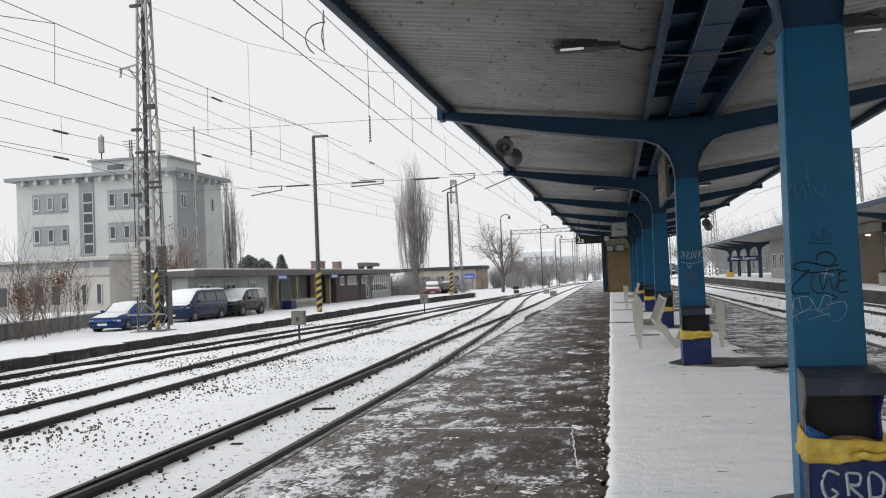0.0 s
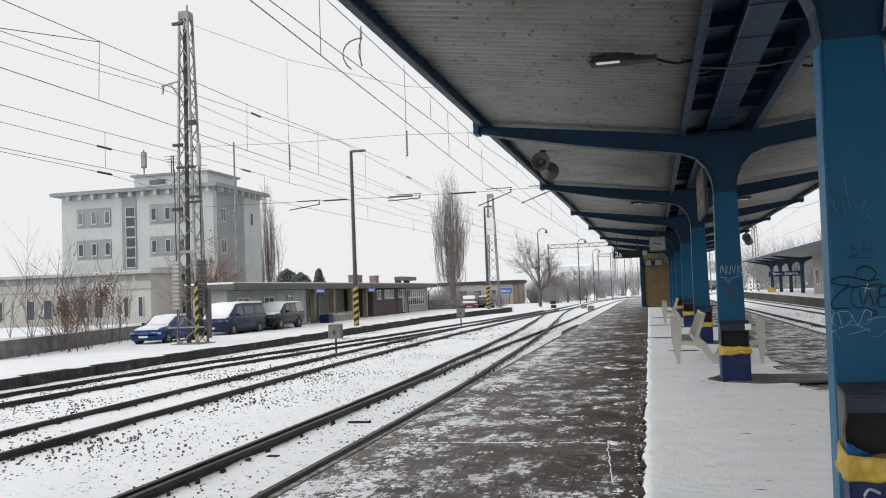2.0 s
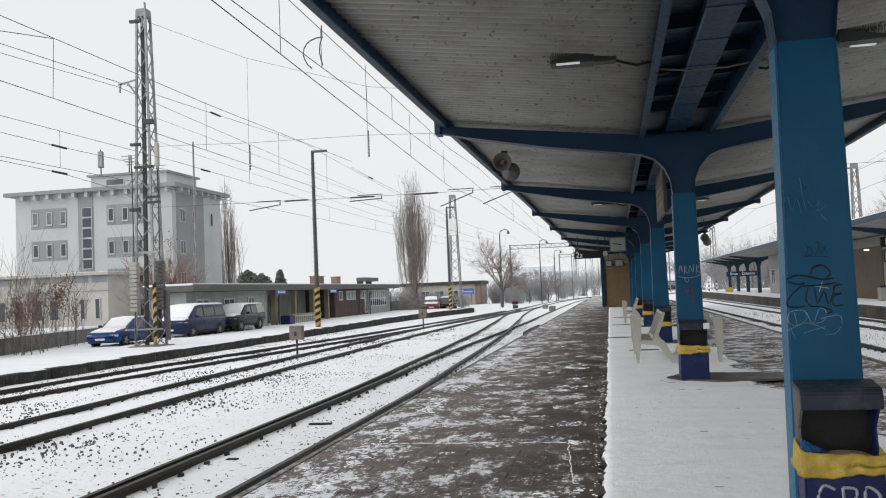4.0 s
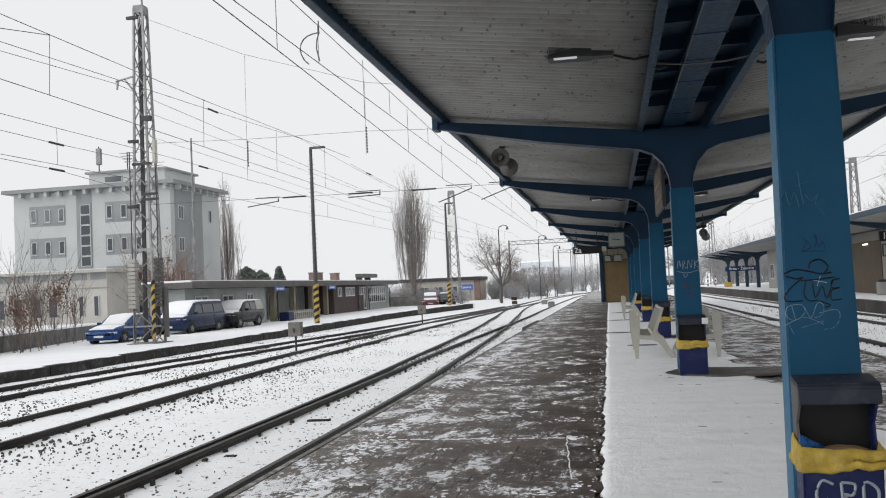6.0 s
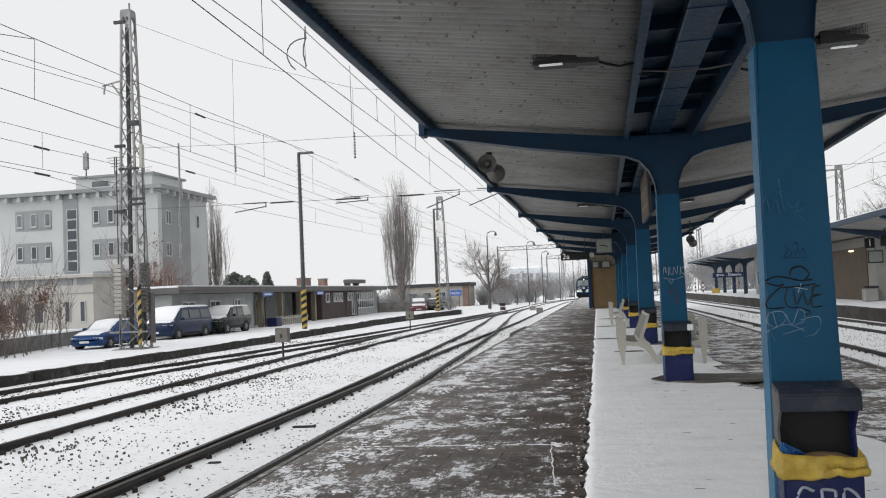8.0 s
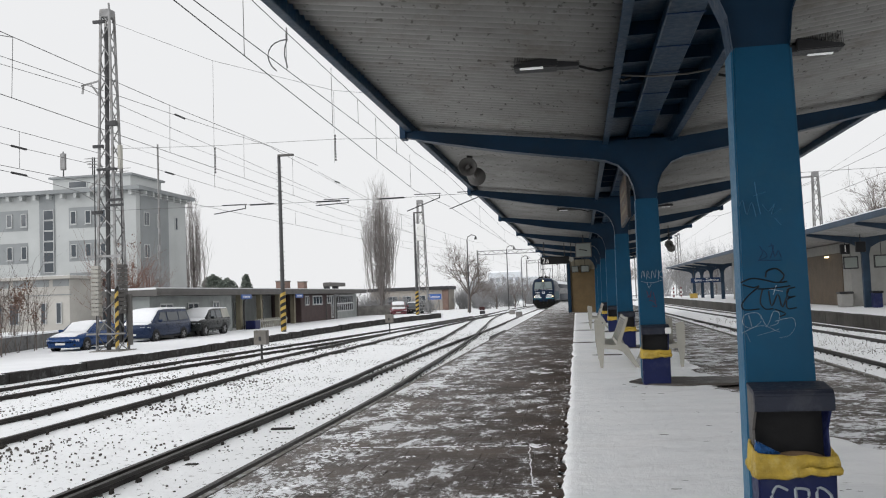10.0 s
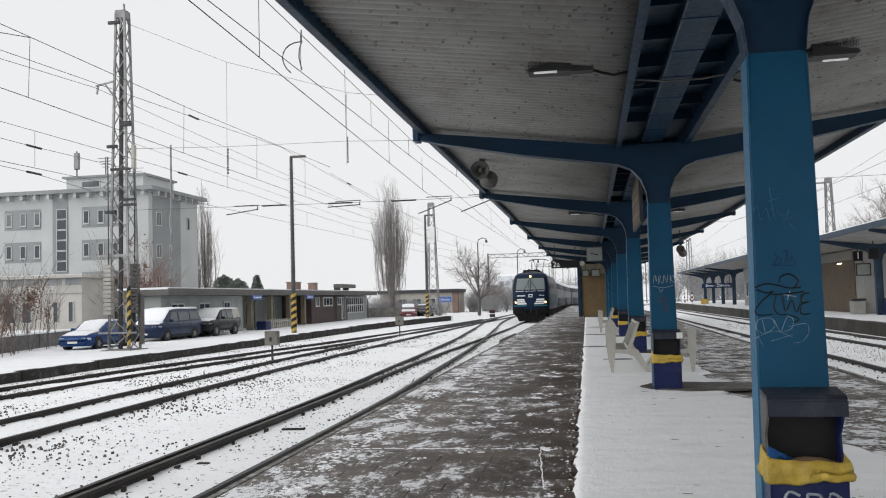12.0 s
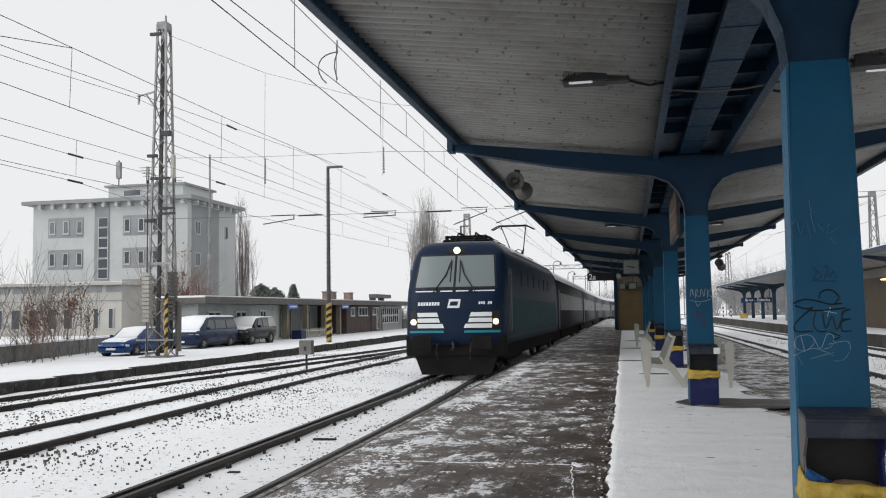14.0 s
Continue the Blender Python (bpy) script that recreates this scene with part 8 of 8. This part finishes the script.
    lp = patch("lamp_panel", [(-0.26, 3.66), (0.26, 3.66), (0.26, 3.86), (-0.26, 3.86)], M_LOCOBLACK, t, "dark upper lamp panel", 0.02)
    bm = bmesh.new()
    bmesh.ops.create_cone(bm, segments=18, radius1=0.1, radius2=0.1, depth=0.06, cap_ends=True, matrix=pose(0.0, front_y(0, 3.74) - 0.04, 3.745, 90, 0, 0))
    part("headlight", bm, M_HEADLIGHT, lp, "lit warm white top lamp")
    # front apron, coupler, underframe
    bm = bmesh.new()
    bevel_box(bm, -1.48, 1.48, 0.02, 0.5, 0.62, 1.24, 0.06, 2)
    part("buffer_beam", bm, M_UNDER, t, "dark grey buffer beam")
    bm = bmesh.new()
    prism(bm, [(-1.22, 0.62), (1.22, 0.62), (1.02, 0.08), (-1.02, 0.08)], "y", 0.1, 0.35)
    part("obstacle_plate", bm, M_UNDER, t)
    bm = bmesh.new()
    tube(bm, [(0, 0.1, 1.02), (0, -0.25, 1.0), (0, -0.3, 0.8)], 0.06, 8)
    part("coupler", bm, M_LOCOBLACK, t)
    bm = bmesh.new()
    bevel_box(bm, -1.35, 1.35, 0.6, LOCO - 0.6, 0.5, 0.98, 0.03, 1)
    part("underframe", bm, M_UNDER, t)
    for by in (4.3, 14.7):
        bm = bmesh.new()
        bevel_box(bm, -1.2, 1.2, by - 2.0, by + 2.0, 0.35, 0.85, 0.05, 1)
        bg = part("bogie", bm, M_UNDER, t)
        for dy in (-1.3, 1.3):
            for s in (-1, 1):
                bm = bmesh.new()
                tube(bm, [(s * 0.68, by + dy, 0.62), (s * 0.82, by + dy, 0.62)], 0.62, 20)
                part("wheel", bm, M_LOCOBLACK, bg)
    # roof gear
    bm = bmesh.new()
    for k in range(7):
        bevel_box(bm, -0.75, 0.75, 2.0 + k * 2.2, 3.6 + k * 2.2, 4.08, 4.2 + 0.07 * (k % 2), 0.04, 1)
    part("roof_equipment", bm, M_UNDER, t)
    bm = bmesh.new()
    bevel_box(bm, -0.7, 0.7, 3.6, LOCO - 3, 4.2, 4.285, 0.03, 1)
    for s in (-1, 1):
        prism(bm, [(s * 0.86, 4.08), (s * 1.28, 3.83), (s * 1.33, 3.86), (s * 0.88, 4.14)], "y", 3.4, LOCO - 2.5)
    part("roof_snow", bm, M_SNOWCAP_MOVING, t, "snow streaks along the roof", False)

    bm = bmesh.new()
    for s in (-1, 1):
        tube(bm, [(s * 0.62, 1.9, 4.05), (s * 0.62, 2.0, 4.3), (s * 0.55, 4.8, 4.34), (s * 0.5, 5.4, 4.2)], 0.035, 6)
        tube(bm, [(s * 0.3, 1.8, 4.1), (s * 0.28, 2.3, 4.42), (s * 0.2, 4.0, 4.4)], 0.03, 6)
        for y in (2.1, 3.1, 4.4):
            tube(bm, [(s * 0.62, y, 4.05), (s * 0.62, y, 4.32)], 0.055, 8)
    tube(bm, [(-0.62, 2.1, 4.3), (0.62, 2.1, 4.3)], 0.03, 6)
    tube(bm, [(-0.62, 3.1, 4.34), (0.62, 3.1, 4.34)], 0.03, 6)
    part("busbar_frame", bm, M_UNDER, t, "dark roof conductors on insulators")

    def panto(y, up):
        bm = bmesh.new()
        if up:
            tube(bm, [(-0.35, y, 4.15), (-0.3, y + 1.3, 4.75)], 0.04, 6)
            tube(bm, [(0.35, y, 4.15), (0.3, y + 1.3, 4.75)], 0.04, 6)
            for s in (-1, 1):
                tube(bm, [(s * 0.3, y + 1.3, 4.75), (s * 0.55, y + 0.2, 5.7)], 0.025, 6)
            for d in (-0.2, 0.2):
                tube(bm, [(-0.95, y + d, 5.55), (-0.6, y + d, 5.72), (0.6, y + d, 5.72), (0.95, y + d, 5.55)], 0.03, 6)
            tube(bm, [(-0.55, y - 0.25, 5.6), (-0.55, y + 0.25, 5.6)], 0.02, 5)
            tube(bm, [(0.55, y - 0.25, 5.6), (0.55, y + 0.25, 5.6)], 0.02, 5)
        else:
            for s in (-1, 1):
                tube(bm, [(s * 0.35, y - 0.9, 4.2), (s * 0.3, y + 1.4, 4.28)], 0.035, 6)
            for d in (-1.0, -0.6):
                tube(bm, [(-0.75, y + d, 4.18), (-0.5, y + d, 4.27), (0.5, y + d, 4.27), (0.75, y + d, 4.18)], 0.03, 6)
        box(bm, -0.5, 0.5, y - 0.6, y + 0.8, 4.05, 4.12)
        for a in (-0.5, 0.7):
            for s in (-1, 1):
                tube(bm, [(s * 0.45, y + a, 3.9), (s * 0.45, y + a, 4.1)], 0.06, 8)
        part("pantograph", bm, M_UNDER, t, "raised black pantograph" if up else "folded black pantograph")

    panto(3.6, False)
    panto(13.6, True)
    return t


COACH = 26.4


def coach():
    t = thing("passenger_coach", "dark blue-grey passenger coach with a tinted window band", "railway coach", "coaches of the train")
    prof = [(1.2, 0.85), (1.41, 1.05), (1.43, 2.2), (1.4, 3.2), (1.25, 3.7), (0.9, 3.97), (0.4, 4.05)]
    bm = bmesh.new()
    ring = [(x, z) for x, z in prof] + [(-x, z) for x, z in prof[::-1]]
    loft(bm, [[(x * k, y, z) for x, z in ring] for y, k in ((0.25, 0.93), (0.4, 1.0), (COACH - 0.4, 1.0), (COACH - 0.25, 0.93))])
    part("body", bm, M_COACH, t, "", True)
    for s in (-1, 1):
        x0, x1 = sorted((s * 1.405, s * 1.44))
        bm = bmesh.new()
        box(bm, x0, x1, 2.2, COACH - 2.2, 1.95, 2.85)
        part("window_band", bm, M_COACHGLASS, t)
        for k in range(11):
            bm = bmesh.new()
            xa, xb = sorted((s * 1.43, s * 1.447))
            box(bm, xa, xb, 2.7 + k * 1.95, 4.1 + k * 1.95, 2.02, 2.8)
            part("window", bm, M_COACHGLASS, t)
        for y in (0.9, COACH - 1.8):
            bm = bmesh.new()
            xa, xb = sorted((s * 1.41, s * 1.45))
            box(bm, xa, xb, y, y + 0.9, 1.0, 3.0)
            part("door", bm, M_TRAINGREY, t, "grey entrance door")
        bm = bmesh.new()
        prism(bm, [(s * 0.35, 4.06), (s * 0.9, 3.98), (s * 1.255, 3.7), (s * 1.33, 3.5), (s * 1.36, 3.5), (s * 1.28, 3.74), (s * 0.92, 4.03), (s * 0.35, 4.11)], "y", 0.5, COACH - 0.5)
        part("roof_snow", bm, M_SNOWCAP_MOVING, t, "snow on the coach roof")
    bm = bmesh.new()
    bevel_box(bm, -1.2, 1.2, 6, COACH - 6, 0.35, 0.86, 0.05, 1)
    part("underframe", bm, M_UNDER, t)
    for by in (3.7, COACH - 3.7):
        bm = bmesh.new()
        bevel_box(bm, -1.15, 1.15, by - 1.8, by + 1.8, 0.3, 0.8, 0.05, 1)
        bg = part("bogie", bm, M_UNDER, t)
        for dy in (-1.25, 1.25):
            for s in (-1, 1):
                bm = bmesh.new()
                tube(bm, [(s * 0.68, by + dy, 0.46), (s * 0.82, by + dy, 0.46)], 0.46, 16)
                part("wheel", bm, M_LOCOBLACK, bg)
    bm = bmesh.new()
    bevel_box(bm, -0.6, 0.6, 0.0, 0.3, 1.0, 3.4, 0.1, 1)
    part("gangway", bm, M_LOCOBLACK, t, "black rubber gangway")
    return t


ENGINE = loco()
COACHES = [coach()]
for _ in range(5):
    COACHES.append(copy_thing(COACHES[0], pose(0, 0, 0)))


# ---- paving slabs of the platform ----
def make_slabs():
    rng = random.Random(17)
    shapes = []
    for w, v in ((0.497, 0), (0.497, 1), (0.247, 2)):
        bm = bmesh.new()
        c = 0.004
        lo = [(-w / 2, -0.1242, -0.03), (w / 2, -0.1242, -0.03), (w / 2, 0.1242, -0.03), (-w / 2, 0.1242, -0.03)]
        mid = [(x, y, -c) for x, y, _ in lo]
        top = [(x * (1 - 2 * c / w), y * (1 - c / 0.1242), 0.0) for x, y, _ in lo]
        loft(bm, [lo, mid, top])
        shapes.append(mesh_of("paving_slab", bm, M_PAVER))
    floor_ob = bpy.data.objects["platform_island"]
    n = 0
    verts, faces = [], []
    tmpl = [tuple(v.co) for v in shapes[0].vertices]
    polys = [tuple(p.vertices) for p in shapes[0].polygons]
    L = smooth(EDGE, 0.5)
    ly, lx = zip(*L)
    for r in range(430):
        y = 5.2 + r * 0.25
        left = float(np.interp(y, ly, lx)) + 0.07
        off = 0.25 if r % 2 else 0.0
        right = -0.05 if y < 60 else 4.3
        for k in range(-1, 20):
            x = left + 0.25 + off + k * 0.5
            half = k < 0
            if half:
                if not off:
                    continue
                x = left + 0.125
            if x > right:
                continue
            z = rng.uniform(-0.0012, 0.0012)
            if n < 300 and y > 5.6:
                ob = new("paving_slab", shapes[2 if half else rng.randrange(2)])
                ob.parent = floor_ob
                ob.matrix_basis = pose(x, y, z, rng.uniform(-0.12, 0.12), rng.uniform(-0.12, 0.12), 0)
                n += 1
            elif y < 62:
                b = len(verts)
                verts += [(p * (0.497 if half else 1) + x, q + y, s + z) for p, q, s in tmpl]
                faces += [tuple(b + i for i in f) for f in polys]
    me = bpy.data.meshes.new("paving")
    me.from_pydata(verts, [], faces)
    me.materials.append(M_PAVER)
    ob = tagged(new("paving", me), "dark wet paving slabs with snow in patches", "", "", "stuff")
    ob.parent = floor_ob


def make_clumps():
    """Kicked-up snow: a broken ridge along the platform edge, a line in one joint and scattered lumps."""
    rng = random.Random(23)
    verts, faces = [], []

    def lump(x, y, r, h, k=1.0):
        b = len(verts)
        n = 9
        ph = rng.random() * 6
        rim = [(1 + 0.75 * noise.noise((math.cos(2 * math.pi * i / n) * 1.3 + x * 5, math.sin(2 * math.pi * i / n) * 1.3 + y * 5, ph))) for i in range(n)]
        for f, z in ((1.0, -0.002), (0.8, h * 0.7), (0.4, h)):
            for i in range(n):
                a = 2 * math.pi * i / n
                verts.append((x + r * f * rim[i] * math.cos(a) * k, y + r * f * rim[i] * math.sin(a), z * rng.uniform(0.75, 1.2)))
        verts.append((x, y, h))
        for lv in range(2):
            for i in range(n):
                p, q = b + lv * n + i, b + lv * n + (i + 1) % n
                faces.append((p, q, q + n, p + n))
        faces.extend((b + 2 * n + i, b + 2 * n + (i + 1) % n, b + 3 * n) for i in range(n))

    for i in range(1500):
        y = 5.6 + 17 * rng.random() ** 1.4
        x = -2.47 - 0.012 * max(0, y - 8) + 0.08 * noise.noise((y * 0.8, 0, 0)) + rng.gauss(0, 0.07)
        if noise.noise((y * 0.9, 5, 2)) > -0.25:
            r = abs(rng.gauss(0.0, 0.009)) + 0.003
            lump(x, y, r, r * 0.45, rng.uniform(0.9, 1.9))
    for i in range(70):
        lump(rng.uniform(-2.5, -0.5), 8.72 + 0.035 * rng.random() ** 2 + 0.01 * noise.noise((i, 0, 0)), rng.uniform(0.004, 0.013), 0.005, 3.0)
    for i in range(60):
        t = i / 60
        lump(-0.55 + 0.13 * t + 0.02 * noise.noise((t * 9, 0, 0)), 8.65 - 1.75 * t, rng.uniform(0.003, 0.009), 0.005)
    for i in range(90):
        x, y = rng.uniform(-2.9, -0.3), 5.6 + 18 * rng.random() ** 1.5
        sx, sy = rng.uniform(0.02, 0.09), rng.uniform(0.02, 0.1)
        for j in range(rng.randrange(4, 34)):
            r = abs(rng.gauss(0.0, 0.008)) + 0.002
            lump(x + rng.gauss(0, sx), y + rng.gauss(0, sy), r, r * 0.4, rng.uniform(0.9, 2.2))
    # crumbs at the border of the trodden snow
    for i in range(170):
        y = 5.4 + 22 * rng.random() ** 1.4
        r = abs(rng.gauss(0.0, 0.006)) + 0.003
        lump(-0.22 - 0.1 * max(0, y - 8) / 18 - abs(rng.gauss(0, 0.07)), y, r, r * 0.5)
    # dark grit trodden into the snow strip
    snow_verts, snow_faces = verts, faces
    verts, faces = [], []
    for i in range(50):
        x, y = rng.uniform(0.1, 2.1), 5.6 + 9 * rng.random()
        if noise.noise((x * 0.8, y * 0.6, 7)) < -0.05:
            continue
        b0 = len(verts)
        lump(x, y, rng.uniform(0.004, 0.016), 0.002, rng.uniform(1.5, 4))
        for k in range(b0, len(verts)):
            v = verts[k]
            verts[k] = (v[0], v[1], v[2] + 0.0225 - (v[0] + 0.04) * 0.0073)
    me = bpy.data.meshes.new("grit")
    me.from_pydata(verts, [], faces)
    me.materials.append(M_DAMP)
    tagged(new("grit", me), "dark grit trodden into the snow", "grit", "", "stuff")
    verts, faces = snow_verts, snow_faces
    me = bpy.data.meshes.new("snow_clumps")
    me.from_pydata(verts, [], faces)
    me.materials.append(M_SNOWCAP)
    tagged(new("snow_clumps", me), "small clumps of kicked-up snow on the paving", "snow", "", "stuff")


make_slabs()
make_clumps()


def motions():
    """The train runs in along the platform track, each vehicle turning with the line."""
    line = beyond(RUN)
    ly, lx = zip(*line)

    def at(y):
        return Vector((float(np.interp(y, ly, lx)), y, RAIL_Z + fall(y)))

    place = 0.0
    for ob, length in [(ENGINE, LOCO)] + [(c, COACH) for c in COACHES]:
        rows = []
        for k in range(29):
            t = k * 0.5
            head = 25.1 + 23.4 * (14 - t) + place
            a, b = at(head + 3), at(head + length - 3)
            d = (b - a).normalized()
            p = a - d * 3
            rows.append((t, pose(p.x, p.y, p.z, math.degrees(math.asin(d.z)), 0, math.degrees(math.atan2(-d.x, d.y)))))
        walk(ob, rows)
        place += length + 0.15


motions()
